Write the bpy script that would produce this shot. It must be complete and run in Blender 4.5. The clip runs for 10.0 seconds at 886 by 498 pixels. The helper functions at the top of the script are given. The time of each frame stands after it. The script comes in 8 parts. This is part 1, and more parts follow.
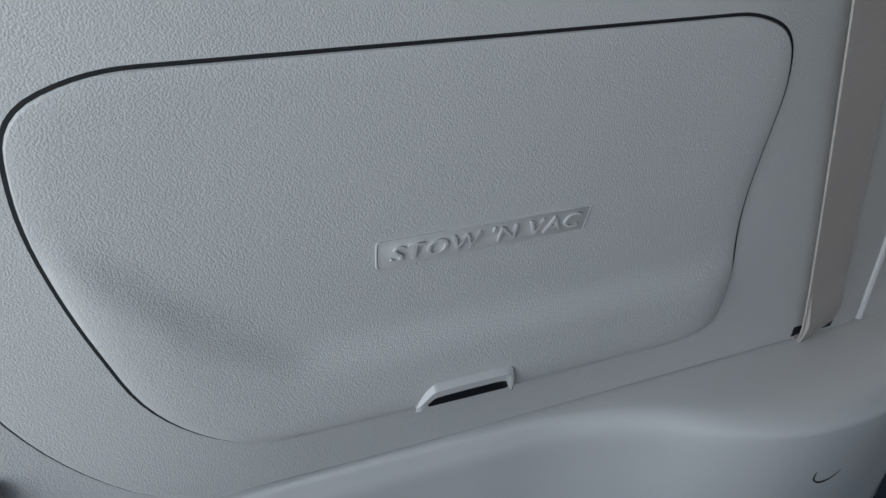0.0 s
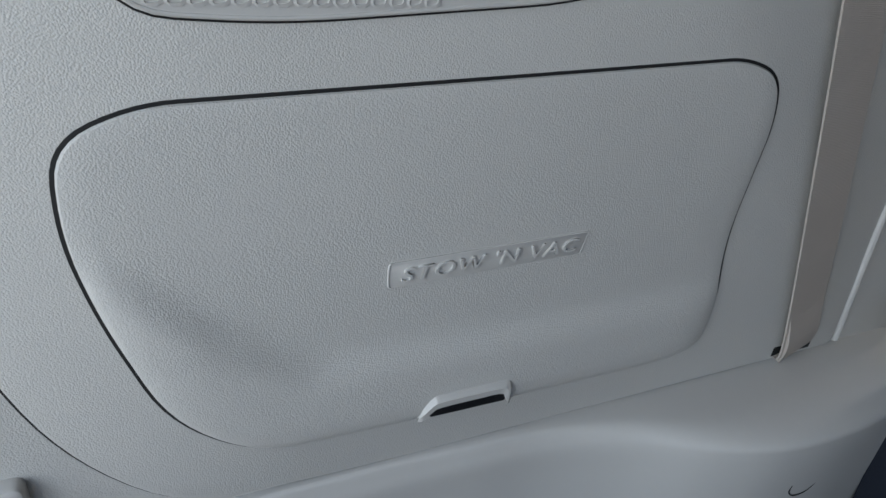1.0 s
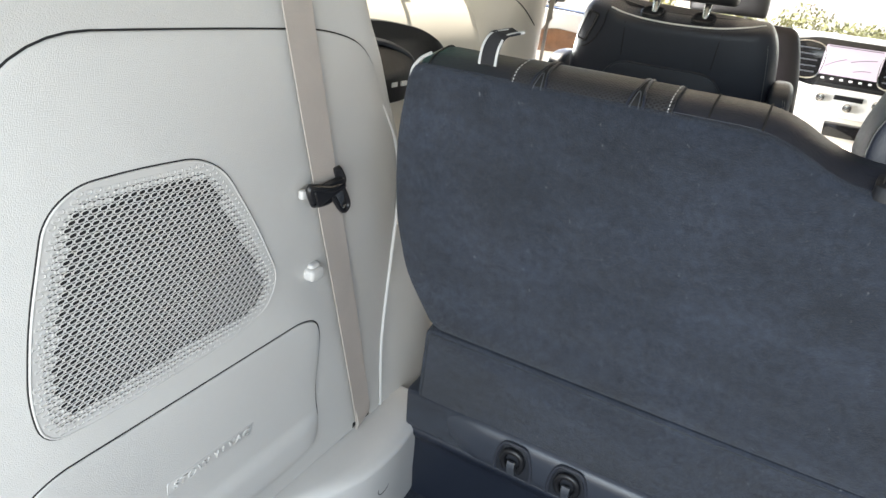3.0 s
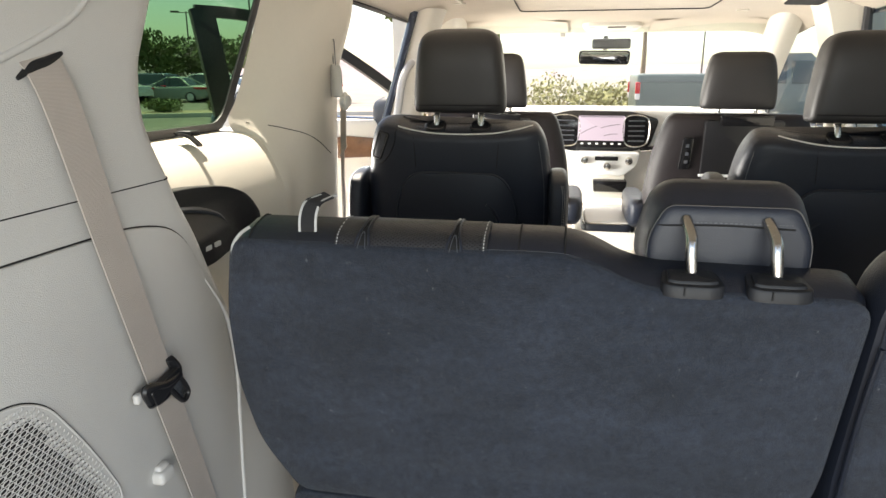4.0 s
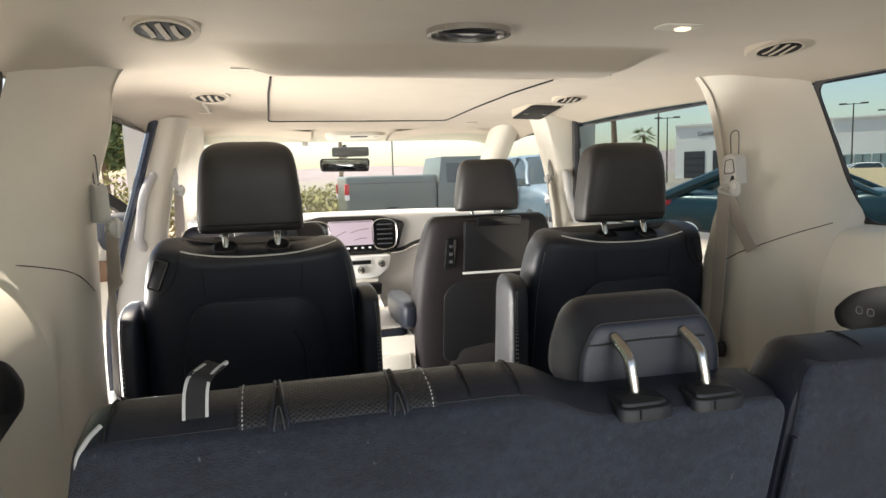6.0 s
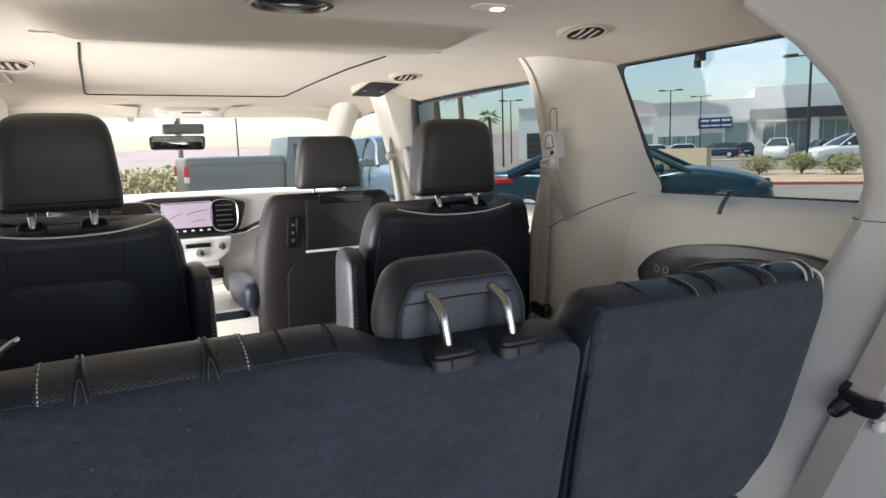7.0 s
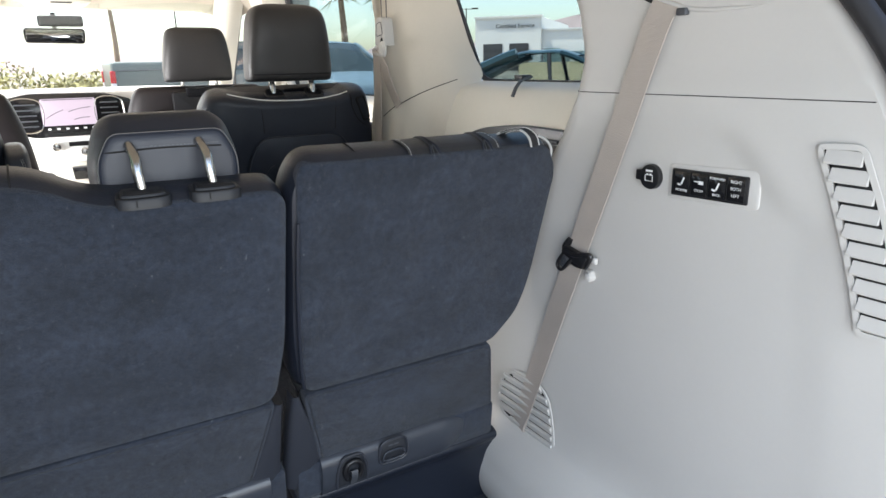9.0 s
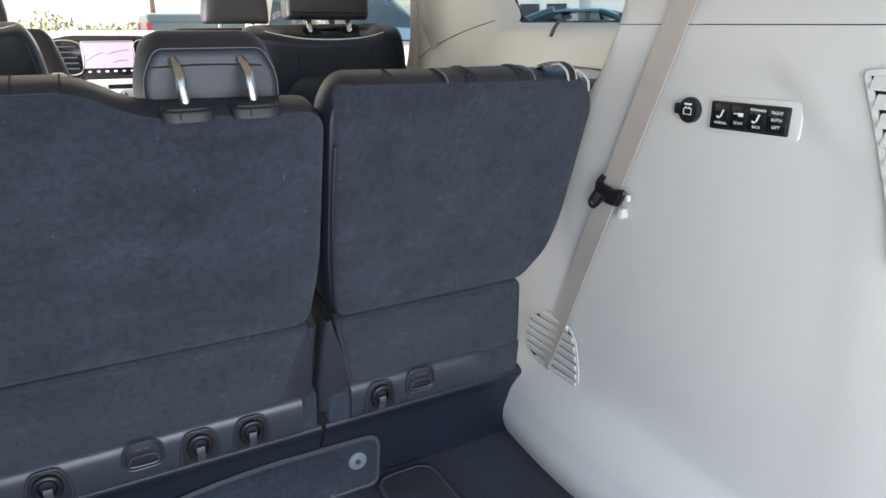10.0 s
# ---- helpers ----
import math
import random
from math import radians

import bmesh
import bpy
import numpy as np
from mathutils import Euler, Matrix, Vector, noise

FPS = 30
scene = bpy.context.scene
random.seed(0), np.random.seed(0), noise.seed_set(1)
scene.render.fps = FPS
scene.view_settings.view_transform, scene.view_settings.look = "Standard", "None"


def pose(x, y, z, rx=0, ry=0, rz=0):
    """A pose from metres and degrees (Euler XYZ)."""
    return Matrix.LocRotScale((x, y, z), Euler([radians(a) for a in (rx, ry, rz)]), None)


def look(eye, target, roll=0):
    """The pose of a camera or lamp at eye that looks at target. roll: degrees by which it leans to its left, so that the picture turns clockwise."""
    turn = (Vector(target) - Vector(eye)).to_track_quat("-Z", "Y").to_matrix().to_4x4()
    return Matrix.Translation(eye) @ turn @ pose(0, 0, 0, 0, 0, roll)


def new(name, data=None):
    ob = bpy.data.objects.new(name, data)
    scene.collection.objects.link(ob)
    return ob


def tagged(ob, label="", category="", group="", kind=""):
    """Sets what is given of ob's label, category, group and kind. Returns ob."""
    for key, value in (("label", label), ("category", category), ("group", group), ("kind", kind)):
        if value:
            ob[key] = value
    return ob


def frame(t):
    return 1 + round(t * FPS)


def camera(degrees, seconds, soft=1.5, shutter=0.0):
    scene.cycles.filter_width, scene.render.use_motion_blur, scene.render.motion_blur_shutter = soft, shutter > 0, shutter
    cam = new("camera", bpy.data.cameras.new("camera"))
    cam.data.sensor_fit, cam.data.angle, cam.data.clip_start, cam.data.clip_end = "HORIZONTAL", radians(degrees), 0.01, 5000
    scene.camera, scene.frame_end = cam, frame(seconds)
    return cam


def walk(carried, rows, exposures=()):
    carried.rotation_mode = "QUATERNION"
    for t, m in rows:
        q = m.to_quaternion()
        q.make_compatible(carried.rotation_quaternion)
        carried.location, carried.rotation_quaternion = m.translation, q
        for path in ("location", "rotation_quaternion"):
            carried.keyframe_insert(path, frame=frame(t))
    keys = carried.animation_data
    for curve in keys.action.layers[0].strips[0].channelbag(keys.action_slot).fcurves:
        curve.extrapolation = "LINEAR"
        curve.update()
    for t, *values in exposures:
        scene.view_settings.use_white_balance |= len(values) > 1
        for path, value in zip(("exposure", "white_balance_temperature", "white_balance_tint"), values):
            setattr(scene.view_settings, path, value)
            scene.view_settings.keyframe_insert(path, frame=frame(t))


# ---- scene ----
from mathutils.bvhtree import BVHTree

# camera and its way
cam = camera(68.2, 10.0, soft=1.5)
PATH = [
    (0, (-0.373, -0.335, 0.898), (-1.941, 0.376, -0.119), 3.3),
    (0.5, (-0.376, -0.344, 0.898), (-1.953, 0.387, -0.092), 4.8),
    (1, (-0.363, -0.354, 0.919), (-1.922, 0.396, -0.085), 5.5),
    (1.5, (-0.285, -0.407, 1.012), (-1.788, 0.44, -0.001), 6.5),
    (2, (-0.206, -0.476, 1.118), (-1.619, 0.518, 0.109), 7.6),
    (2.5, (-0.152, -0.535, 1.216), (-1.351, 0.755, 0.268), 8.1),
    (3, (-0.156, -0.632, 1.302), (-0.974, 1.017, 0.519), 7.3),
    (3.2, (-0.117, -0.65, 1.321), (-0.87, 1.066, 0.623), 5.3),
    (4.3, (-0.233, -0.624, 1.402), (-0.474, 1.305, 0.93), -0.6),
    (4.5, (-0.267, -0.589, 1.409), (-0.463, 1.349, 0.959), -0.6),
    (5, (-0.345, -0.529, 1.411), (-0.259, 1.44, 1.073), -1.7),
    (5.2, (-0.374, -0.513, 1.415), (-0.136, 1.455, 1.147), -2.0),
    (6.3, (-0.414, -0.512, 1.408), (0.175, 1.387, 1.19), -1.3),
    (6.5, (-0.406, -0.521, 1.404), (0.272, 1.346, 1.166), -1.1),
    (7, (-0.384, -0.553, 1.395), (0.528, 1.204, 1.106), -1.8),
    (7.5, (-0.359, -0.604, 1.379), (0.81, 0.97, 0.983), -2.6),
    (8, (-0.322, -0.652, 1.364), (1.004, 0.743, 0.82), -1.8),
    (8.5, (-0.236, -0.728, 1.353), (1.067, 0.677, 0.781), -2.4),
    (9, (-0.139, -0.818, 1.322), (0.854, 0.831, 0.777), -1.1),
    (9.5, (-0.114, -0.873, 1.298), (0.72, 0.853, 0.728), 0.5),
    (10, (-0.16, -0.839, 1.273), (0.741, 0.823, 0.622), 0.0),
]
walk(cam, [(t, look(eye, target, roll)) for t, eye, target, roll in PATH],
     exposures=[(0, 1.28, 6600, 10), (2.0, 1.40, 7000, 10), (2.5, 1.52, 7100, 10), (2.75, 1.82, 7100, 10), (3.0, 2.34, 7100, 10), (3.3, 2.34, 7200, 10), (4.3, 1.75, 7600, 11), (5.2, 1.66, 7700, 11), (6.5, 1.44, 7250, 13),
                (7.5, 1.46, 6700, 15), (8.5, 1.93, 6800, 13), (9.0, 2.05, 6900, 12), (10, 2.15, 6850, 12)])

# world, sun and large lights
SUN_EL, SUN_AZ = 69.0, -60.0
world = bpy.data.worlds.new("sky")
scene.world = world
world.use_nodes = True
wn = world.node_tree.nodes
wl = world.node_tree.links
wn.clear()
sky = wn.new("ShaderNodeTexSky")
sky.sky_type = "NISHITA"
sky.sun_disc = False
sky.sun_elevation = radians(SUN_EL)
sky.sun_rotation = radians(SUN_AZ)
sky.air_density, sky.dust_density, sky.ozone_density = 1.0, 1.5, 1.0
bgn = wn.new("ShaderNodeBackground")
bgn.inputs["Strength"].default_value = 0.115
wout = wn.new("ShaderNodeOutputWorld")
wl.new(sky.outputs[0], bgn.inputs[0])
wl.new(bgn.outputs[0], wout.inputs[0])

sun = new("sun", bpy.data.lights.new("sun", "SUN"))
sun.data.energy, sun.data.angle, sun.data.color = 3.7, radians(0.5), (1.0, 0.96, 0.9)
_d = Vector((math.sin(radians(SUN_AZ)) * math.cos(radians(SUN_EL)), math.cos(radians(SUN_AZ)) * math.cos(radians(SUN_EL)), math.sin(radians(SUN_EL))))
sun.matrix_world = look(_d * 30, (0, 0, 0))

# area lamps added in tailgate, door and windscreen openings, in place of sky light
def opening_light(name, eye, target, sx, sy, watts, color):
    lamp = new(name, bpy.data.lights.new(name, "AREA"))
    lamp.data.shape, lamp.data.size, lamp.data.size_y = "RECTANGLE", sx, sy
    lamp.data.energy, lamp.data.color = watts, color
    lamp.matrix_world = look(eye, target)
    return lamp

opening_light("tailgate_sky_fill", (0, -1.25, 1.10), (0, 0.3, 0.86), 1.3, 0.9, 5.7, (0.80, 0.91, 1.0))
opening_light("side_door_sky_fill", (-1.02, 1.48, 0.86), (0.75, 0.80, 0.22), 1.25, 0.70, 31, (0.92, 0.96, 1.0))
opening_light("front_door_sky_fill", (-1.02, 2.50, 0.88), (0.25, 3.10, 0.20), 0.8, 0.6, 18, (0.92, 0.96, 1.0))
opening_light("windscreen_sky_fill", (0, 3.14, 1.47), (0, 2.88, 0.6), 1.3, 0.5, 2.5, (1.0, 0.99, 0.97))

# ---------------------------------------------------------------- materials
def mat_base(name):
    m = bpy.data.materials.new(name)
    m.use_nodes = True
    nt = m.node_tree
    return m, nt, nt.nodes["Principled BSDF"]


def surface(name, color, rough=0.5, metal=0.0, var=0.12, var_scale=6.0, grain=0.0, grain_scale=600.0, grain_kind="noise",
            spec=0.5, sheen=0.0, coat=0.0, speck=0.0):
    """A plain material with variation at two scales and a fine relief."""
    m, nt, b = mat_base(name)
    n, l = nt.nodes, nt.links
    tc = n.new("ShaderNodeTexCoord")
    big = n.new("ShaderNodeTexNoise")
    big.inputs["Scale"].default_value = var_scale
    big.inputs["Detail"].default_value = 5
    l.new(tc.outputs["Object"], big.inputs["Vector"])
    fine = n.new("ShaderNodeTexNoise")
    fine.inputs["Scale"].default_value = var_scale * 22
    fine.inputs["Detail"].default_value = 3
    l.new(tc.outputs["Object"], fine.inputs["Vector"])
    add = n.new("ShaderNodeMath")
    add.operation = "MULTIPLY_ADD"
    l.new(fine.outputs["Fac"], add.inputs[0])
    add.inputs[1].default_value = 0.45
    l.new(big.outputs["Fac"], add.inputs[2])
    ramp = n.new("ShaderNodeMapRange")
    ramp.inputs["From Min"].default_value, ramp.inputs["From Max"].default_value = 0.4, 1.05
    ramp.inputs["To Min"].default_value, ramp.inputs["To Max"].default_value = 1 - var, 1 + var
    l.new(add.outputs[0], ramp.inputs["Value"])
    mul = n.new("ShaderNodeMix")
    mul.data_type, mul.blend_type = "RGBA", "MULTIPLY"
    mul.inputs["Factor"].default_value = 1.0
    mul.inputs["A"].default_value = (*color, 1)
    l.new(ramp.outputs[0], mul.inputs["B"])
    last = mul.outputs["Result"]
    if speck:
        v = n.new("ShaderNodeTexNoise")
        v.inputs["Scale"].default_value = 420
        v.inputs["Detail"].default_value = 2
        l.new(tc.outputs["Object"], v.inputs["Vector"])
        r2 = n.new("ShaderNodeMapRange")
        r2.inputs["From Min"].default_value, r2.inputs["From Max"].default_value = 0.60, 0.80
        r2.inputs["To Max"].default_value = speck
        l.new(v.outputs["Fac"], r2.inputs["Value"])
        mx = n.new("ShaderNodeMix")
        mx.data_type = "RGBA"
        l.new(r2.outputs[0], mx.inputs["Factor"])
        l.new(last, mx.inputs["A"])
        mx.inputs["B"].default_value = (0.3, 0.3, 0.31, 1)
        last = mx.outputs["Result"]
    l.new(last, b.inputs["Base Color"])
    rr = n.new("ShaderNodeMapRange")
    rr.inputs["To Min"].default_value, rr.inputs["To Max"].default_value = max(0.02, rough - 0.08), min(1, rough + 0.08)
    l.new(fine.outputs["Fac"], rr.inputs["Value"])
    l.new(rr.outputs[0], b.inputs["Roughness"])
    b.inputs["Metallic"].default_value = metal
    b.inputs["Specular IOR Level"].default_value = spec
    b.inputs["Sheen Weight"].default_value = sheen
    b.inputs["Coat Weight"].default_value = coat
    if grain:
        if grain_kind == "leather":
            g = n.new("ShaderNodeTexVoronoi")
            g.feature = "SMOOTH_F1"
            g.inputs["Scale"].default_value = grain_scale
            g.inputs["Smoothness"].default_value = 0.25
            l.new(tc.outputs["Object"], g.inputs["Vector"])
            gr = n.new("ShaderNodeMapRange")
            gr.inputs["From Max"].default_value = 0.8
            gr.inputs["To Min"].default_value, gr.inputs["To Max"].default_value = 1.0, 0.0
            l.new(g.outputs["Distance"], gr.inputs["Value"])
            height = gr.outputs[0]
        else:
            g = n.new("ShaderNodeTexNoise")
            g.inputs["Scale"].default_value = grain_scale
            g.inputs["Detail"].default_value = 3
            l.new(tc.outputs["Object"], g.inputs["Vector"])
            height = g.outputs["Fac"]
        bump = n.new("ShaderNodeBump")
        bump.inputs["Strength"].default_value = grain
        bump.inputs["Distance"].default_value = 0.0007
        l.new(height, bump.inputs["Height"])
        l.new(bump.outputs[0], b.inputs["Normal"])
    return m


def webbing(name, color):
    m = surface(name, color, 0.75, var=0.06, var_scale=20)
    n, l = m.node_tree.nodes, m.node_tree.links
    b = n["Principled BSDF"]
    tc = n.new("ShaderNodeTexCoord")
    w = n.new("ShaderNodeTexWave")
    w.bands_direction = "Z"
    w.inputs["Scale"].default_value = 260
    w.inputs["Distortion"].default_value = 1.5
    l.new(tc.outputs["Object"], w.inputs["Vector"])
    bump = n.new("ShaderNodeBump")
    bump.inputs["Strength"].default_value = 0.6
    bump.inputs["Distance"].default_value = 0.0006
    l.new(w.outputs["Fac"], bump.inputs["Height"])
    l.new(bump.outputs[0], b.inputs["Normal"])
    return m


def carpet(name, color):
    """Short worn pile: nap patches, fibre tufts, and sparse pale lint."""
    m, nt, b = mat_base(name)
    n, l = nt.nodes, nt.links
    tc = n.new("ShaderNodeTexCoord")

    def field(scale, detail, rough, lo, hi, a, c, stretch=(1, 1, 1)):
        mp = n.new("ShaderNodeMapping")
        mp.inputs["Scale"].default_value = stretch
        l.new(tc.outputs["Object"], mp.inputs["Vector"])
        t = n.new("ShaderNodeTexNoise")
        t.inputs["Scale"].default_value, t.inputs["Detail"].default_value, t.inputs["Roughness"].default_value = scale, detail, rough
        l.new(mp.outputs[0], t.inputs["Vector"])
        r = n.new("ShaderNodeMapRange")
        r.inputs["From Min"].default_value, r.inputs["From Max"].default_value = lo, hi
        r.inputs["To Min"].default_value, r.inputs["To Max"].default_value = a, c
        l.new(t.outputs["Fac"], r.inputs["Value"])
        return r.outputs[0]

    patches = field(7, 6, 0.62, 0.32, 0.68, 0.70, 1.3, (1.0, 1.0, 1.7))
    tufts = field(95, 4, 0.75, 0.3, 0.7, 0.64, 1.4)
    mul = n.new("ShaderNodeMath")
    mul.operation = "MULTIPLY"
    l.new(patches, mul.inputs[0])
    l.new(tufts, mul.inputs[1])
    mx = n.new("ShaderNodeMix")
    mx.data_type, mx.blend_type = "RGBA", "MULTIPLY"
    mx.inputs["Factor"].default_value = 1.0
    mx.inputs["A"].default_value = (*color, 1)
    l.new(mul.outputs[0], mx.inputs["B"])
    lint = field(230, 2, 0.5, 0.70, 0.80, 0.0, 0.35, (1, 1, 0.45))
    m2 = n.new("ShaderNodeMix")
    m2.data_type = "RGBA"
    l.new(lint, m2.inputs["Factor"])
    l.new(mx.outputs["Result"], m2.inputs["A"])
    m2.inputs["B"].default_value = (0.3, 0.3, 0.31, 1)
    l.new(m2.outputs["Result"], b.inputs["Base Color"])
    b.inputs["Roughness"].default_value = 0.96
    b.inputs["Specular IOR Level"].default_value = 0.12
    b.inputs["Sheen Weight"].default_value = 0.12
    fib = field(650, 4, 0.7, 0.25, 0.75, 0, 1)
    creases = field(11, 3, 0.5, 0.3, 0.7, 0, 1, (1, 1, 1.2))
    b1 = n.new("ShaderNodeBump")
    b1.inputs["Strength"].default_value, b1.inputs["Distance"].default_value = 0.16, 0.010
    l.new(creases, b1.inputs["Height"])
    b2 = n.new("ShaderNodeBump")
    b2.inputs["Strength"].default_value, b2.inputs["Distance"].default_value = 1.0, 0.0016
    l.new(fib, b2.inputs["Height"])
    l.new(b1.outputs[0], b2.inputs["Normal"])
    l.new(b2.outputs[0], b.inputs["Normal"])
    return m


def perforated(name, color):
    """Leather with rows of round holes set on the diagonal."""
    m = surface(name, color, 0.45, var=0.1)
    n, l = m.node_tree.nodes, m.node_tree.links
    b = n["Principled BSDF"]
    tc = n.new("ShaderNodeTexCoord")
    sep = n.new("ShaderNodeSeparateXYZ")
    l.new(tc.outputs["Object"], sep.inputs[0])
    # length along the section: up the rear, then forward over the top
    arc = n.new("ShaderNodeMath")
    l.new(sep.outputs[1], arc.inputs[0])
    l.new(sep.outputs[2], arc.inputs[1])
    pair = []
    for op in ("ADD", "SUBTRACT"):
        q = n.new("ShaderNodeMath")
        q.operation = op
        l.new(sep.outputs[0], q.inputs[0])
        l.new(arc.outputs[0], q.inputs[1])
        pair.append(q)
    xy = n.new("ShaderNodeCombineXYZ")
    l.new(pair[0].outputs[0], xy.inputs[0])
    l.new(pair[1].outputs[0], xy.inputs[1])
    v = n.new("ShaderNodeTexVoronoi")
    v.voronoi_dimensions = "2D"
    v.inputs["Scale"].default_value = 165
    v.inputs["Randomness"].default_value = 0.0
    l.new(xy.outputs[0], v.inputs["Vector"])
    r = n.new("ShaderNodeMapRange")
    r.inputs["From Min"].default_value, r.inputs["From Max"].default_value = 0.2, 0.36
    l.new(v.outputs["Distance"], r.inputs["Value"])
    mix = n.new("ShaderNodeMix")
    mix.data_type = "RGBA"
    mix.inputs[6].default_value = (0.002, 0.002, 0.0025, 1)
    mix.inputs[7].default_value = (*color, 1)
    l.new(r.outputs[0], mix.inputs[0])
    l.new(mix.outputs[2], b.inputs["Base Color"])
    bump = n.new("ShaderNodeBump")
    bump.inputs["Strength"].default_value = 1.0
    bump.inputs["Distance"].default_value = 0.0015
    l.new(r.outputs[0], bump.inputs["Height"])
    l.new(bump.outputs[0], b.inputs["Normal"])
    return m


def glass(name, tint):
    m = bpy.data.materials.new(name)
    m.use_nodes = True
    n, l = m.node_tree.nodes, m.node_tree.links
    n.clear()
    out = n.new("ShaderNodeOutputMaterial")
    tr = n.new("ShaderNodeBsdfTransparent")
    tr.inputs[0].default_value = (*tint, 1)
    gl = n.new("ShaderNodeBsdfGlossy")
    gl.inputs["Roughness"].default_value = 0.01
    lw = n.new("ShaderNodeLayerWeight")
    lw.inputs["Blend"].default_value = 0.5
    pw = n.new("ShaderNodeMath")
    pw.operation = "POWER"
    l.new(lw.outputs["Facing"], pw.inputs[0])
    pw.inputs[1].default_value = 5.0
    fr = n.new("ShaderNodeMapRange")
    fr.inputs["To Min"].default_value, fr.inputs["To Max"].default_value = 0.008, 0.3
    l.new(pw.outputs[0], fr.inputs["Value"])
    mx = n.new("ShaderNodeMixShader")
    l.new(fr.outputs[0], mx.inputs[0])
    l.new(tr.outputs[0], mx.inputs[1])
    l.new(gl.outputs[0], mx.inputs[2])
    l.new(mx.outputs[0], out.inputs[0])
    return m


def glow(name, color, strength):
    m, nt, b = mat_base(name)
    b.inputs["Base Color"].default_value = (*(0.12 * c for c in color), 1)
    b.inputs["Emission Color"].default_value = (*color, 1)
    b.inputs["Emission Strength"].default_value = strength
    return m


M_TRIM = surface("grained_light_grey_plastic", (0.54, 0.53, 0.508), 0.55, var=0.03, var_scale=5, grain=0.36, grain_scale=1000, grain_kind="leather", spec=0.35)
M_TRIM_PLAIN = surface("smooth_light_grey_plastic", (0.54, 0.528, 0.508), 0.5, var=0.025, var_scale=7, grain=0.08, grain_scale=900, spec=0.35)
M_CREAM = surface("cream_plastic", (0.71, 0.675, 0.60), 0.6, var=0.03, var_scale=5, grain=0.15, grain_scale=700, spec=0.3)
M_PILLAR = surface("warm_cream_plastic", (0.66, 0.615, 0.54), 0.6, var=0.03, var_scale=5, grain=0.15, grain_scale=700, spec=0.3)
M_HEAD = surface("woven_cream_headliner", (0.52, 0.450, 0.365), 0.95, var=0.05, var_scale=9, grain=0.5, grain_scale=900, spec=0.1, sheen=0.2)
M_BAR = surface("moulded_blue_grey_plastic", (0.036, 0.041, 0.052), 0.32, var=0.12, grain=0.2, grain_scale=700)
M_COVER = surface("dark_moulded_plastic", (0.028, 0.031, 0.040), 0.42, var=0.12, grain=0.3, grain_scale=700)
# bar plastic darkened: the shade inside the scoops is put into the colour
M_SCOOP_SHADE = surface("painted_scoop_shade", (0.016, 0.018, 0.023), 0.5, var=0.1, grain=0.2, grain_scale=700)
M_CARPET = carpet("charcoal_carpet", (0.0206, 0.0272, 0.0418))
M_LEATHER = surface("black_leather", (0.0135, 0.0170, 0.0265), 0.40, var=0.15, var_scale=8, grain=0.35, grain_scale=620, grain_kind="leather", spec=0.4)
M_LEATHER3 = surface("deep_brown_leather", (0.0140, 0.0112, 0.0124), 0.48, var=0.15, var_scale=8, grain=0.22, grain_scale=900, grain_kind="leather", spec=0.3)
M_LEATHER2 = surface("dark_brown_leather", (0.022, 0.0205, 0.0212), 0.48, var=0.15, var_scale=8, grain=0.22, grain_scale=900, grain_kind="leather")
M_LEATHER4 = surface("slate_leather", (0.0125, 0.0158, 0.0255), 0.46, var=0.15, var_scale=8, grain=0.22, grain_scale=900, grain_kind="leather")
M_PERF = perforated("perforated_black_leather", (0.024, 0.0245, 0.028))
M_BLACK = surface("black_plastic", (0.010, 0.010, 0.0115), 0.38, var=0.1, grain=0.1, grain_scale=700)
M_GUIDE = surface("satin_black_plastic", (0.016, 0.017, 0.020), 0.42, var=0.1, grain=0.15, grain_scale=700, spec=0.25)
M_GREYPL = surface("dark_grey_plastic", (0.055, 0.06, 0.07), 0.42, var=0.12, grain=0.25, grain_scale=700)
M_GLOSSB = surface("gloss_black_plastic", (0.01, 0.01, 0.011), 0.12, var=0.05)
# near-black: shade of gaps and slots put into colour, also plain black faces
M_GAP = surface("gap_shade_and_matte_black", (0.006, 0.006, 0.0065), 0.8, var=0.1)
M_RUBBER = surface("black_rubber_seal", (0.025, 0.025, 0.028), 0.55, var=0.15, grain=0.2, grain_scale=300)
M_CHROME = surface("polished_chrome", (0.60, 0.58, 0.55), 0.24, 1.0, var=0.06)
M_FASTENER = surface("grey_fastener_plastic", (0.20, 0.23, 0.26), 0.35, 0.2, var=0.05)
M_SILVER = surface("satin_silver_plastic", (0.62, 0.63, 0.63), 0.36, 0.0, var=0.015)
M_BELT = webbing("greige_seat_belt_webbing", (0.46, 0.41, 0.37))
M_STRAP = webbing("black_strap_webbing", (0.012, 0.012, 0.014))
M_STITCH = surface("pale_grey_stitching", (0.42, 0.42, 0.41), 0.7, var=0.06, var_scale=40)
M_WHITE = surface("white_stitched_piping", (0.66, 0.65, 0.62), 0.6, var=0.06, var_scale=40)
M_PRINT = surface("white_print", (0.8, 0.8, 0.8), 0.5, var=0.02)
M_WOOD = surface("brown_wood_trim", (0.16, 0.075, 0.035), 0.3, var=0.35, var_scale=18, coat=0.4)
M_GLASS = glass("clear_window_glass", (0.93, 0.96, 0.95))
M_TINT = glass("tinted_window_glass", (0.62, 0.68, 0.68))
M_TINTL = glass("green_tinted_window_glass", (0.34, 0.46, 0.35))
M_SCREEN = glow("lit_map_display", (0.62, 0.53, 0.66), 0.30)
M_LAMP = glow("lit_dome_lamp_lens", (1.0, 0.86, 0.62), 0.7)
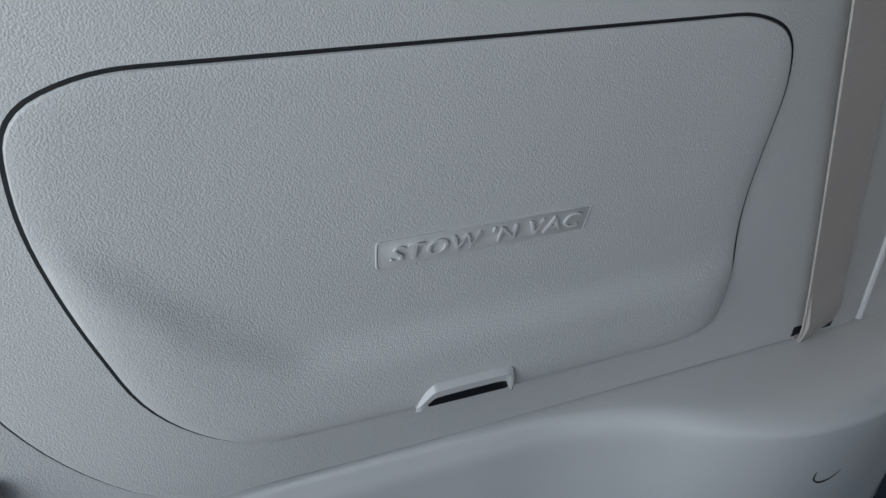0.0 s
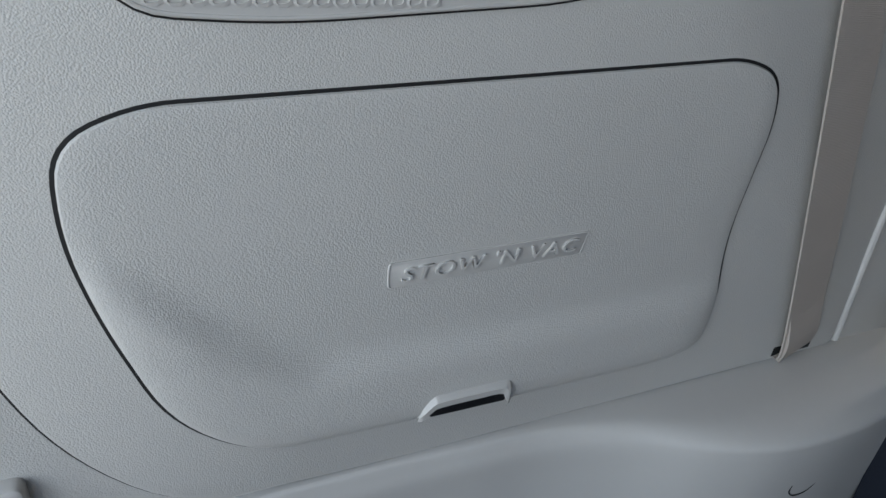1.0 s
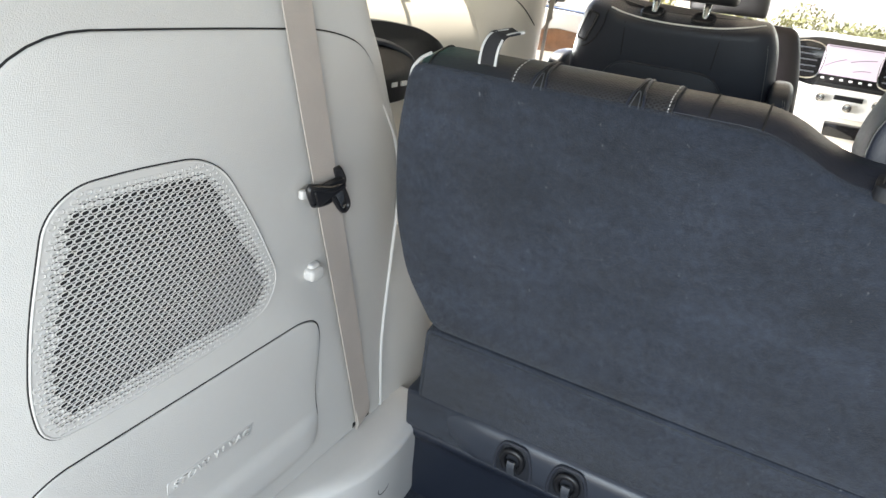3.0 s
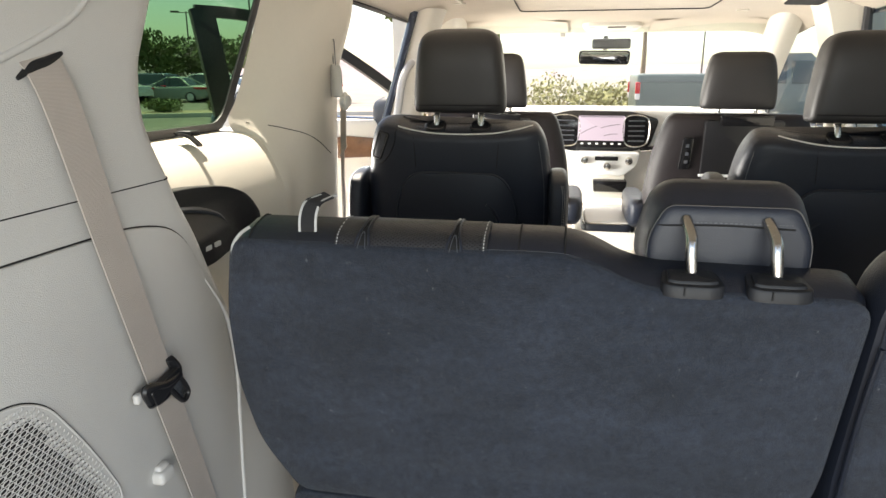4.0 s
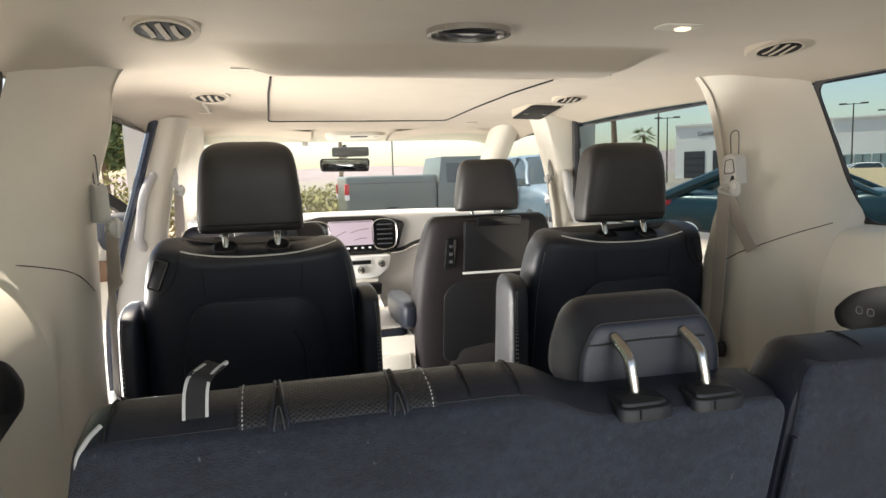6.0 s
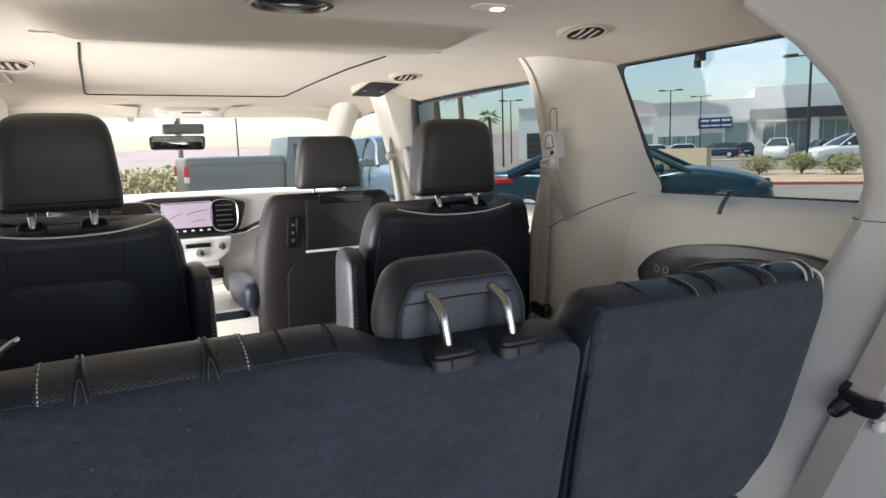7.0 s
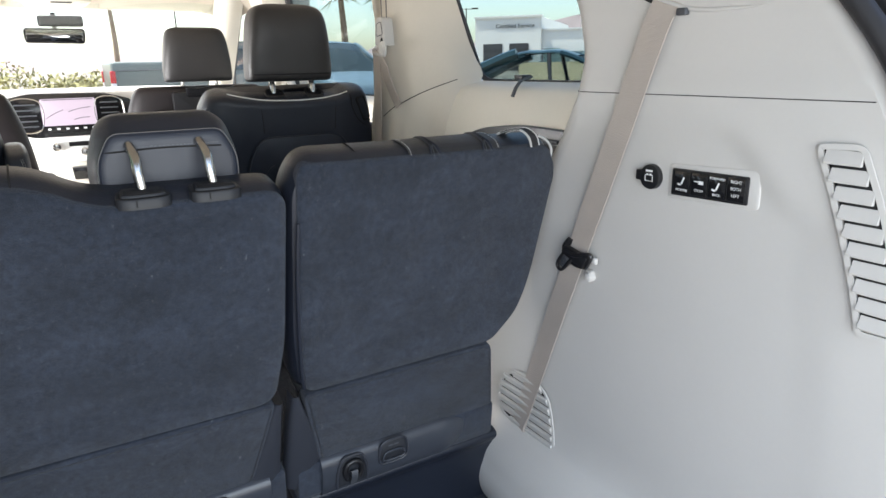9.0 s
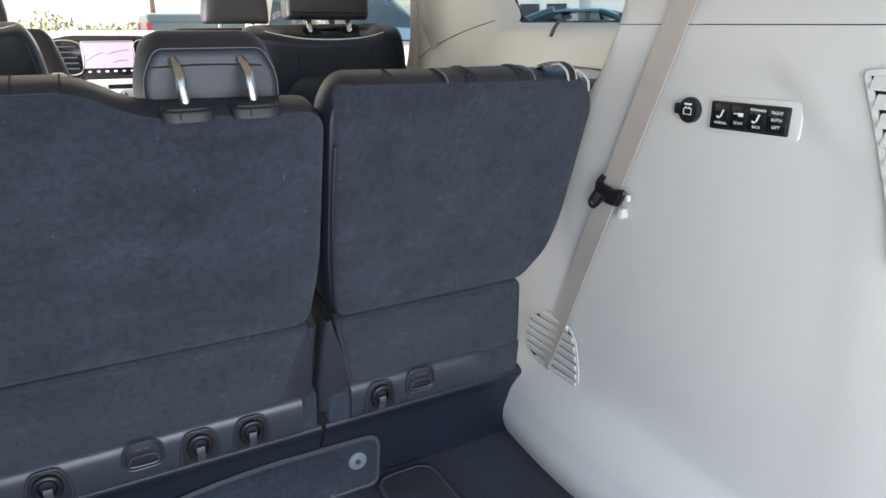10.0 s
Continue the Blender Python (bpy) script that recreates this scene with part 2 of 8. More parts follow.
M_MIRROR = surface("mirror_glass", (0.35, 0.36, 0.36), 0.04, 1.0, var=0.02)
M_BODY = surface("dark_blue_grey_body_paint", (0.05, 0.06, 0.085), 0.25, 0.3, var=0.04, coat=0.6)
M_ASPHALT = surface("pale_dusty_asphalt", (0.20, 0.175, 0.147), 0.9, var=0.3, var_scale=0.5, grain=0.6, grain_scale=120)
M_DIRT = surface("tan_gravel", (0.42, 0.30, 0.21), 0.95, var=0.25, var_scale=0.8, grain=0.6, grain_scale=60)
M_KERB = surface("concrete_kerb", (0.5, 0.48, 0.44), 0.9, var=0.15, var_scale=2)
M_REDKERB = surface("red_painted_kerb", (0.45, 0.08, 0.06), 0.7, var=0.15, var_scale=2)
M_STUCCO = surface("white_stucco", (0.76, 0.74, 0.71), 0.9, var=0.06, var_scale=0.4)
M_TAN = surface("tan_stucco", (0.55, 0.45, 0.30), 0.9, var=0.08, var_scale=0.8)
M_DARKFACE = surface("dark_bronze_cladding", (0.045, 0.045, 0.05), 0.5, var=0.1, var_scale=1)
M_SHOP = surface("blue_green_shop_glass", (0.22, 0.30, 0.30), 0.15, var=0.2, var_scale=0.3)
M_SIGN = surface("dark_blue_sign_face", (0.05, 0.06, 0.18), 0.5, var=0.05)
M_POLE = surface("dark_bronze_pole", (0.06, 0.055, 0.05), 0.5, 0.3)
M_HILL = surface("hazy_desert_mountain", (0.23, 0.185, 0.19), 1.0, var=0.25, var_scale=0.01)
M_LEAF = surface("dusty_green_leaves", (0.11, 0.14, 0.04), 0.7, var=0.4, var_scale=3)
M_BUSH = surface("dry_green_shrub", (0.20, 0.19, 0.07), 0.8, var=0.4, var_scale=3)
M_TRUNK = surface("palm_bark", (0.20, 0.14, 0.09), 0.9, var=0.3, var_scale=6)
M_TEAL = surface("dark_teal_metallic_paint", (0.005, 0.032, 0.042), 0.28, 0.3, var=0.04, coat=0.2)
M_BLUE = surface("blue_car_paint", (0.10, 0.155, 0.20), 0.4, 0.0, var=0.04, coat=0.1)
M_PALE = surface("silver_green_car_paint", (0.27, 0.30, 0.28), 0.45, 0.0, var=0.04, coat=0.1)
M_PICKUP = surface("grey_green_truck_paint", (0.10, 0.125, 0.12), 0.4, 0.1, var=0.05, coat=0.3)
M_WHITECAR = surface("white_car_paint", (0.75, 0.75, 0.74), 0.25, var=0.03, coat=0.6)
M_NAVY = surface("navy_car_paint", (0.03, 0.04, 0.08), 0.25, 0.3, var=0.04, coat=0.6)
M_CARGLASS = surface("dark_car_glass", (0.03, 0.045, 0.05), 0.06, var=0.05)
M_RED = surface("red_lamp_lens", (0.5, 0.02, 0.03), 0.15, var=0.05)
M_LENS = surface("pale_lamp_lens", (0.75, 0.70, 0.68), 0.15, var=0.05)
M_TYRE = surface("tyre_rubber", (0.02, 0.02, 0.02), 0.85, var=0.2)


# ---------------------------------------------------------------- builders
def finish(bm, smooth=True, angle=38):
    bmesh.ops.recalc_face_normals(bm, faces=bm.faces)
    me = bpy.data.meshes.new("m")
    bm.to_mesh(me)
    bm.free()
    if smooth:
        me.polygons.foreach_set("use_smooth", [True] * len(me.polygons))
        me.set_sharp_from_angle(angle=radians(angle))
    return me


def part(name, bm, material, parent=None, label="", smooth=True, angle=38):
    """Links a bmesh as one mesh object under a thing or a part."""
    me = finish(bm, smooth, angle)
    me.materials.append(material)
    ob = new(name, me)
    if parent:
        ob.parent = parent
        ob.matrix_parent_inverse = parent.matrix_basis.inverted() if parent.parent is None else Matrix()
    return tagged(ob, label)


def thing(name, at, label, category, group="", kind=""):
    ob = new(name)
    ob.empty_display_size = 0.05
    ob.matrix_basis = Matrix.Translation(at)
    return tagged(ob, label, category, group, kind)


def catmull(pts, n, closed=False):
    P = [Vector(p) for p in pts]
    out = []
    m = len(P)
    segs = m if closed else m - 1
    for i in range(n):
        u = i / n * segs if closed else i / (n - 1) * segs
        k = min(int(u), segs - 1)
        f = u - k
        if closed:
            a, b, c, d = P[(k - 1) % m], P[k], P[(k + 1) % m], P[(k + 2) % m]
        else:
            a, b, c, d = P[max(k - 1, 0)], P[k], P[k + 1], P[min(k + 2, m - 1)]
        out.append(0.5 * ((2 * b) + (c - a) * f + (2 * a - 5 * b + 4 * c - d) * f * f + (3 * b - a - 3 * c + d) * f ** 3))
    return out


def loft(bm, rows, closed=False, cap=False):
    V = [[bm.verts.new(p) for p in r] for r in rows]
    n = len(V[0])
    for a, b in zip(V, V[1:]):
        for i in range(n if closed else n - 1):
            j = (i + 1) % n
            bm.faces.new((a[i], a[j], b[j], b[i]))
    if cap:
        bm.faces.new(V[0][::-1])
        bm.faces.new(V[-1])
    return bm


def sheet(rows, nu, nv, back=None):
    """A smooth sheet through rows of points; back: an offset that gives it thickness."""
    R = [catmull(r, nu) for r in rows]
    cols = [catmull([r[i] for r in R], nv) for i in range(nu)]
    grid = [[cols[i][j] for i in range(nu)] for j in range(nv)]
    bm = bmesh.new()
    if back is None:
        return loft(bm, grid)
    off = Vector(back)
    ring = []
    for r in grid:
        ring.append(r + [p + off for p in r[::-1]])
    return loft(bm, ring, closed=True, cap=True)


def rounded(pts, r, seg=5):
    out = []
    n = len(pts)
    for i in range(n):
        p = Vector(pts[i])
        a, b = Vector(pts[i - 1]) - p, Vector(pts[(i + 1) % n]) - p
        rad = r[i] if isinstance(r, (list, tuple)) else r
        t = min(rad, a.length * 0.48, b.length * 0.48)
        a, b = p + a.normalized() * t, p + b.normalized() * t
        for k in range(seg + 1):
            f = k / seg
            out.append((1 - f) ** 2 * a + 2 * f * (1 - f) * p + f * f * b)
    return out


def area2(o):
    return sum(o[i - 1].x * o[i].y - o[i].x * o[i - 1].y for i in range(len(o))) / 2


def inset(o, d):
    s = 1 if area2(o) > 0 else -1
    out = []
    n = len(o)
    for i in range(n):
        t = o[(i + 1) % n] - o[i - 1]
        t = t.normalized() if t.length > 1e-9 else Vector((1, 0))
        out.append(o[i] + Vector((-t.y, t.x)) * d * s)
    return out


def plate(bm, outline, f, w0, w1, bevel=0.002, back=True):
    """A flat plate between depths w0 and w1 with a rounded front edge; f maps (u, v, w) to the world."""
    o = [Vector(p) for p in outline]
    lay = [(o, w0), (o, w1 - bevel), (inset(o, bevel * 0.3), w1 - bevel * 0.3), (inset(o, bevel), w1)]
    V = [[bm.verts.new(f(p.x, p.y, w)) for p in oo] for oo, w in lay]
    n = len(o)
    for a, b in zip(V, V[1:]):
        for i in range(n):
            bm.faces.new((a[i], a[(i + 1) % n], b[(i + 1) % n], b[i]))
    bm.faces.new(V[-1])
    if back:
        bm.faces.new(V[0][::-1])
    return bm


def dished(bm, outline, f, w0, disp, rings=12, lips=(0.0035, 0.001, 0)):
    """A plate whose front follows disp(u, v), with rings toward its middle."""
    o = [Vector(p) for p in outline]
    c = sum(o, Vector((0, 0))) / len(o)
    V = [[bm.verts.new(f(p.x, p.y, w0)) for p in o]]
    for k in range(rings):
        s = 1 - 0.012 * k if k < 3 else 1 - 0.024 - (k - 2) / (rings - 2) * 0.95
        edge = lips[k] if k < 3 else 0
        V.append([bm.verts.new(f(*(q := c + (p - c) * s), disp(q.x, q.y) - edge)) for p in o])
    n = len(o)
    for a, b in zip(V, V[1:]):
        for i in range(n):
            bm.faces.new((a[i], a[(i + 1) % n], b[(i + 1) % n], b[i]))
    bm.faces.new(V[-1])
    bm.faces.new(V[0][::-1])
    return bm


def ring_plate(bm, outer, inner, f, w0, w1):
    """A frame between two outlines with the same number of points."""
    n = len(outer)
    V = [[bm.verts.new(f(p[0], p[1], w)) for p in oo] for oo, w in ((outer, w0), (outer, w1), (inner, w1), (inner, w0))]
    for a, b in zip(V, V[1:] + V[:1]):
        for i in range(n):
            bm.faces.new((a[i], a[(i + 1) % n], b[(i + 1) % n], b[i]))
    return bm


def box(bm, c, s, bevel=0.0, m=None):
    made = bmesh.ops.create_cube(bm, size=1.0)["verts"]
    for v in made:
        v.co = Vector((v.co.x * s[0], v.co.y * s[1], v.co.z * s[2]))
    if bevel:
        es = list({e for v in made for e in v.link_edges})
        made = bmesh.ops.bevel(bm, geom=es, offset=bevel, segments=3, profile=0.6, affect="EDGES")["verts"]
    for v in {v for v in made if v.is_valid}:
        v.co = (m @ v.co if m else v.co) + Vector(c)
    return bm


def tube(bm, pts, r, n=24, seg=10, closed=False, smooth=True):
    P = catmull(pts, n, closed) if smooth else [Vector(p) for p in pts]
    m = len(P)
    rows = []
    up = None
    for i in range(m):
        t = (P[(i + 1) % m] - P[i - 1]) if closed else (P[min(i + 1, m - 1)] - P[max(i - 1, 0)])
        t.normalize()
        if up is None:
            up = t.orthogonal().normalized()
        up = (up - t * up.dot(t)).normalized()
        s = t.cross(up)
        rr = r(i / (m - 1)) if callable(r) else r
        rows.append([P[i] + (up * math.cos(a) + s * math.sin(a)) * rr for a in (2 * math.pi * k / seg for k in range(seg))])
    if closed:
        rows.append(rows[0])
        loft(bm, rows, closed=True)
        bmesh.ops.remove_doubles(bm, verts=bm.verts, dist=1e-6)
        return bm
    return loft(bm, rows, closed=True, cap=True)


def ribbon(bm, pts, side, width, thick, n=20):
    """A flat band along pts; side: the direction of its width, for each point or for all."""
    P = catmull(pts, n)
    S = catmull(side, n) if isinstance(side, list) else [Vector(side)] * n
    rows = []
    for i in range(n):
        t = (P[min(i + 1, n - 1)] - P[max(i - 1, 0)]).normalized()
        s = (S[i] - t * S[i].dot(t)).normalized()
        q = t.cross(s) * thick / 2
        s = s * width / 2
        rows.append([P[i] - s - q, P[i] + s - q, P[i] + s + q, P[i] - s + q])
    return loft(bm, rows, closed=True, cap=True)


def pillow(rings, seg=8, power=3.2):
    """A cushion: rings of (centre, half width, half depth) joined from bottom to top, each a rounded rectangle in x and y."""
    bm = bmesh.new()
    n = seg * 4
    rows = []
    for c, hx, hy in rings:
        row = []
        for k in range(n):
            a = 2 * math.pi * k / n
            ca, sa = math.cos(a), math.sin(a)
            row.append(Vector(c) + Vector((math.copysign(abs(ca) ** (2 / power), ca) * hx, math.copysign(abs(sa) ** (2 / power), sa) * hy, 0)))
        rows.append(row)
    nz = len(rows) * 3
    cols = [catmull([r[i] for r in rows], nz) for i in range(n)]
    return loft(bm, [[cols[i][j] for i in range(n)] for j in range(nz)], closed=True, cap=True)


def lettering(name, text, size, m, material, parent, extrude=0.0006, shear=0.0, space=1.0, width=None, label="", align="CENTER"):
    cu = bpy.data.curves.new("t", "FONT")
    cu.body, cu.size, cu.extrude, cu.shear, cu.space_character = text, size, extrude, shear, space
    cu.align_x, cu.align_y = align, "CENTER"
    cu.resolution_u = 3
    tmp = bpy.data.objects.new("t", cu)
    scene.collection.objects.link(tmp)
    me = bpy.data.meshes.new_from_object(tmp.evaluated_get(bpy.context.evaluated_depsgraph_get()))
    bpy.data.objects.remove(tmp)
    if width:
        xs = [v.co.x for v in me.vertices]
        k = width / (max(xs) - min(xs))
        for v in me.vertices:
            v.co.x *= k
    me.transform(m)
    me.materials.clear()
    me.materials.append(material)
    ob = new(name, me)
    if parent:
        ob.parent = parent
        ob.matrix_parent_inverse = parent.matrix_basis.inverted() if parent.parent is None else Matrix()
    return tagged(ob, label)


def axes(o, x, y):
    X, Y = Vector(x), Vector(y)
    Z = X.cross(Y)
    return Matrix(((X.x, Y.x, Z.x, o[0]), (X.y, Y.y, Z.y, o[1]), (X.z, Y.z, Z.z, o[2]), (0, 0, 0, 1)))


def disc(bm, c, axis, r, h, seg=28, bevel=0.0):
    ax = Vector(axis).normalized()
    u = ax.orthogonal().normalized()
    v = ax.cross(u)
    prof = [(r, 0), (r, h - bevel), (r - bevel * 0.3, h - bevel * 0.3), (r - bevel, h)] if bevel else [(r, 0), (r, h)]
    rows = [[Vector(c) + ax * hh + (u * math.cos(a) + v * math.sin(a)) * rr for a in (2 * math.pi * k / seg for k in range(seg))] for rr, hh in prof]
    return loft(bm, rows, closed=True, cap=True)


def warped(bm, f):
    """Shift every vertex of a bmesh by f(position)."""
    for v in bm.verts:
        v.co += f(v.co.copy())
    return bm


def draped(tree, pts, y, lift):
    """Points (x, z) laid from behind on a form, lift proud of it."""
    out = []
    for x, z in pts:
        hit = tree.ray_cast(Vector((x, y - 0.4, z)), Vector((0, 1, 0)))[0]
        if hit:
            out.append(hit - Vector((0, lift, 0)))
    return out


def dashes(line, n, width):
    """A row of single stitches along a line."""
    g = bmesh.new()
    c = catmull([Vector(p) for p in line], 2 * n + 1)
    for k in range(0, 2 * n, 2):
        tube(g, [c[k], c[k + 1]], width, 1, 4, smooth=False)
    return g


# ---------------------------------------------------------------- structure of the van
WX = 0.66                                   # half the width between the rear side panels
LX = 0.671                                  # the left panel's base lies a little further out
HATCH = [(0.30, -0.545), (0.55, -0.545), (0.754, -0.537), (1.0, -0.517), (1.098, -0.504), (1.174, -0.489), (1.31, -0.417), (1.40, -0.347), (1.52, -0.24), (1.64, -0.10)]
DEDGE = [(0.30, 0.42), (0.56, 0.40), (0.75, 0.36), (0.90, 0.27), (1.07, 0.16), (1.19, 0.078), (1.27, 0.038), (1.33, 0.024), (1.40, 0.038), (1.48, 0.078), (1.56, 0.15), (1.64, 0.25)]
LEDGE = [(0.30, 0.42), (0.56, 0.40), (0.75, 0.37), (0.90, 0.29), (1.08, 0.187), (1.12, 0.164), (1.173, 0.139), (1.199, 0.124), (1.228, 0.105), (1.262, 0.088), (1.304, 0.064), (1.332, 0.051), (1.364, 0.047), (1.404, 0.052), (1.48, 0.088), (1.56, 0.155), (1.64, 0.25)]


def along(table, z):
    for (a, p), (b, q) in zip(table, table[1:]):
        if z <= b:
            return p + (q - p) * (z - a) / (b - a)
    return table[-1][1]


def side_x(s):
    return WX if s > 0 else LX


def sill_x(z):
    """How far the side panel swells inward near the floor."""
    if z > 0.56:
        return 0.0
    return 0.045 * math.sin(math.pi * min(1, (0.56 - z) / 0.2)) ** 0.8 + 0.03 * max(0, (0.46 - z) / 0.1)


def ease(f):
    f = max(0.0, min(1.0, f))
    return f * f * (3 - 2 * f)


def swell(y, z):
    """Soft raised border round the shallow recess of the right panel."""
    corner = 0.10 * ease((-0.20 - y) / 0.16) ** 2
    top = ease((z - 1.212 + corner) / 0.03) * ease((1.285 - z) / 0.02 + 1)
    edge = -0.335 - 0.042 * ease((1.185 - z) / 0.11) - 0.026 * ease((1.08 - z) / 0.3)
    rear = ease((edge - y) / 0.03) * ease((1.27 - z) / 0.03)
    low = ease((0.60 + 0.20 * max(0, -0.15 - y) - 0.25 * max(0, y) - z) / 0.06) * 0.9
    return 0.0055 * max(top, rear * 0.6) * (1 if z < 1.31 else 0) + 0.008 * low


def rear_side(s):
    rows = []
    zs = [0.30 + 0.0144 * k for k in range(94)] + [1.648]
    for z in zs:
        a, b = along(HATCH, z), along(DEDGE if s > 0 else LEDGE, z)
        lean = 0.0 if z < 1.27 else (z - 1.27) * 0.02
        x0 = side_x(s) - (sill_x(z) if s > 0 else 0) - lean
        low = max(0, min(1, (0.62 - z) / 0.2)) if s > 0 else 0
        pts = []
        for k in range(31):
            f = k / 30
            y = a + (b - a) * f
            pts.append(Vector((s * (x0 + low * 0.025 * math.cos(f * 5) - (swell(y, z) if s > 0 else 0)), y, z)))
        for dy, dx in ((0.012, 0.004), (0.028, 0.018), (0.045, 0.05), (0.062, 0.11), (0.075, 0.19), (0.08, 0.27)):
            pts.append(Vector((s * (x0 + dx), b + dy, z)))
        back = Vector((s * (x0 + 0.03), a - 0.025, z))
        rows.append([Vector((s * (x0 + 0.12), a - 0.03, z)), back, Vector((s * (x0 + 0.006), a - 0.012, z))] + pts)
    bm = bmesh.new()
    loft(bm, rows)
    return bm


def mid_side(s):
    """The panel beside the third row, below the quarter window, with the rolled ledge."""
    prof = [(0.40, 0.70), (0.60, 0.74), (0.90, 0.775), (1.10, 0.78), (1.155, 0.784), (1.20, 0.800), (1.24, 0.825), (1.266, 0.858), (1.278, 0.93)]
    ys = [0.10, 0.25, 0.45, 0.60, 0.68, 0.74, 0.79]
    rows = []
    for z, x in prof:
        row = []
        for y in ys:
            row.append(Vector((s * x, y, z)))
        rows.append(row)
    return sheet(rows, 24, 40)


PILLAR = [(0.40, 0.66), (0.80, 0.66), (1.10, 0.665), (1.22, 0.675), (1.285, 0.69), (1.38, 0.728), (1.48, 0.752), (1.575, 0.776), (1.605, 0.786), (1.63, 0.794), (1.656, 0.80), (1.69, 0.81)]

# the pillar's door edge on the closed side, waisted at the belt adjuster
WAIST = [(0.40, 1.045), (1.07, 1.045), (1.17, 1.032), (1.22, 1.016), (1.29, 0.992), (1.335, 0.972), (1.40, 0.974), (1.467, 0.990), (1.52, 1.003), (1.56, 1.018), (1.60, 1.036), (1.69, 1.07)]


def pillar_cols(z, s=1):
    """Plan of the pillar trim at height z, from the window round to the door."""
    yw = along(PILLAR, z)
    up = max(0, min(1, (z - 1.20) / 0.09))
    fl = max(0, (z - 1.58) / 0.096) ** 2 * 0.045
    yd = along(WAIST, z) if s > 0 else 0.99 + 0.06 * max(0, min(1, (z - 0.95) / 0.65))
    edge = min(0.80 + 0.11 * up, 0.907 - 0.22 * (z - 1.286))
    cols = [(edge, yw), (min(0.792 + 0.050 * up, edge - 0.02), yw + 0.028), (0.775 + 0.018 * up, yw + 0.075), (0.752 + 0.004 * up, yw + 0.125), (0.733, yw + 0.175), (0.723, yw + 0.22),
            (0.720, yd - 0.045), (0.726, yd - 0.012), (0.745, yd + 0.008), (0.80, yd + 0.022), (0.90, yd + 0.025)]
    grip = (0, 0.3, 0.7, 1, 1, 1, 1, 0.8, 0.4, 0, 0)
    # beside the open sliding door the trim turns outward sooner
    out = 0.0 if s > 0 else 0.045 * ease((1.58 - z) / 0.22)
    turn = (0, 0, 0.1, 0.35, 0.7, 0.9, 1, 1, 1, 1, 1)
    return [(x - fl * k + out * t, y) for k, t, (x, y) in zip(grip, turn, cols)]


def c_pillar(s):
    return sheet([[Vector((s * x, y, z)) for x, y in pillar_cols(z, s)] for z in (0.40, 0.80, 1.10, 1.16, 1.22, 1.285, 1.335, 1.38, 1.43, 1.48, 1.53, 1.575, 1.605, 1.63, 1.656, 1.69)], 44, 72)


def wall(s, name, label):
    root = thing(name, (s * 0.9, 0.3, 0.3), label, "wall", kind="structure")
    part("quarter_trim", rear_side(s), M_TRIM if s < 0 else M_TRIM_PLAIN, root)
    part("window_ledge_trim", mid_side(s), M_CREAM, root, "cream ledge panel under the quarter window")
    part("pillar_trim", c_pillar(s), M_PILLAR, root)
    # groove between the lower and the upper trim
    SZ = 1.272 if s > 0 else 1.263
    SE = along(DEDGE if s > 0 else LEDGE, SZ)
    g = bmesh.new()
    tube(g, [(s * (side_x(s) + 0.0003 - (swell(y, SZ) if s > 0 else 0)), y, SZ) for y in (-0.435, -0.40, -0.37, -0.345, -0.32, -0.3, -0.2, -0.1, 0.0, SE)], 0.0009, 40, 6)
    tube(g, [(s * (side_x(s) + dx), SE + dy, SZ) for dy, dx in ((0.0, 0), (0.012, 0.004), (0.028, 0.018), (0.045, 0.05), (0.062, 0.11))], 0.0011, 16, 6)
    part("seam", g, M_GAP, root)
    trees = [BVHTree.FromBMesh(c_pillar(s)), BVHTree.FromBMesh(mid_side(s))]
    line = []
    for y, z in ((0.93, 1.178), (0.905, 1.190), (0.87, 1.207), (0.83, 1.224), (0.79, 1.243), (0.755, 1.260), (0.73, 1.272), (0.715, 1.281)) if s > 0 else ((0.93, 1.203), (0.905, 1.215), (0.87, 1.232), (0.83, 1.249), (0.79, 1.264), (0.755, 1.275), (0.73, 1.283), (0.705, 1.291)):
        hits = [h for h in (tree.ray_cast(Vector((0, y, z)), Vector((s, 0, 0)))[0] for tree in trees) if h]
        if hits:
            line.append(min(hits, key=lambda h: abs(h.x)) - Vector((s * 0.0002, 0, 0)))
    g = bmesh.new()
    tube(g, line, 0.0011, 60, 6)
    part("seam", g, M_GAP, root)
    # upper cover over the belt slot
    g = bmesh.new()
    tube(g, [(s * (side_x(s) - 0.0044), 0.03, 1.500), (s * (side_x(s) - 0.0040), 0.0, 1.475), (s * (side_x(s) - 0.0032), -0.05, 1.437), (s * (side_x(s) - 0.0022), -0.16, 1.392), (s * (side_x(s) - 0.0021), -0.25, 1.385), (s * (side_x(s) - 0.0018), -0.30, 1.387)], lambda f: 0.0004 + 0.0034 * math.sin(math.pi * f), 32, 10)
    part("cover_lip", g, M_TRIM_PLAIN if s > 0 else M_TRIM, root)
    # outer skin, unseen, added to close the side against daylight
    o = bmesh.new()
    box(o, (s * 0.955, 0.26, 0.79), (0.05, 1.62, 0.93), 0.01)
    box(o, (s * 0.90, -0.1, 1.45), (0.05, 0.5, 0.4), 0.01)
    part("body_side", o, M_BODY, root)
    return root


wall_left = wall(-1, "wall_left", "light grey grained plastic side trim of the cargo bay")
wall_right = wall(1, "wall_right", "light grey grained plastic side trim of the cargo bay")


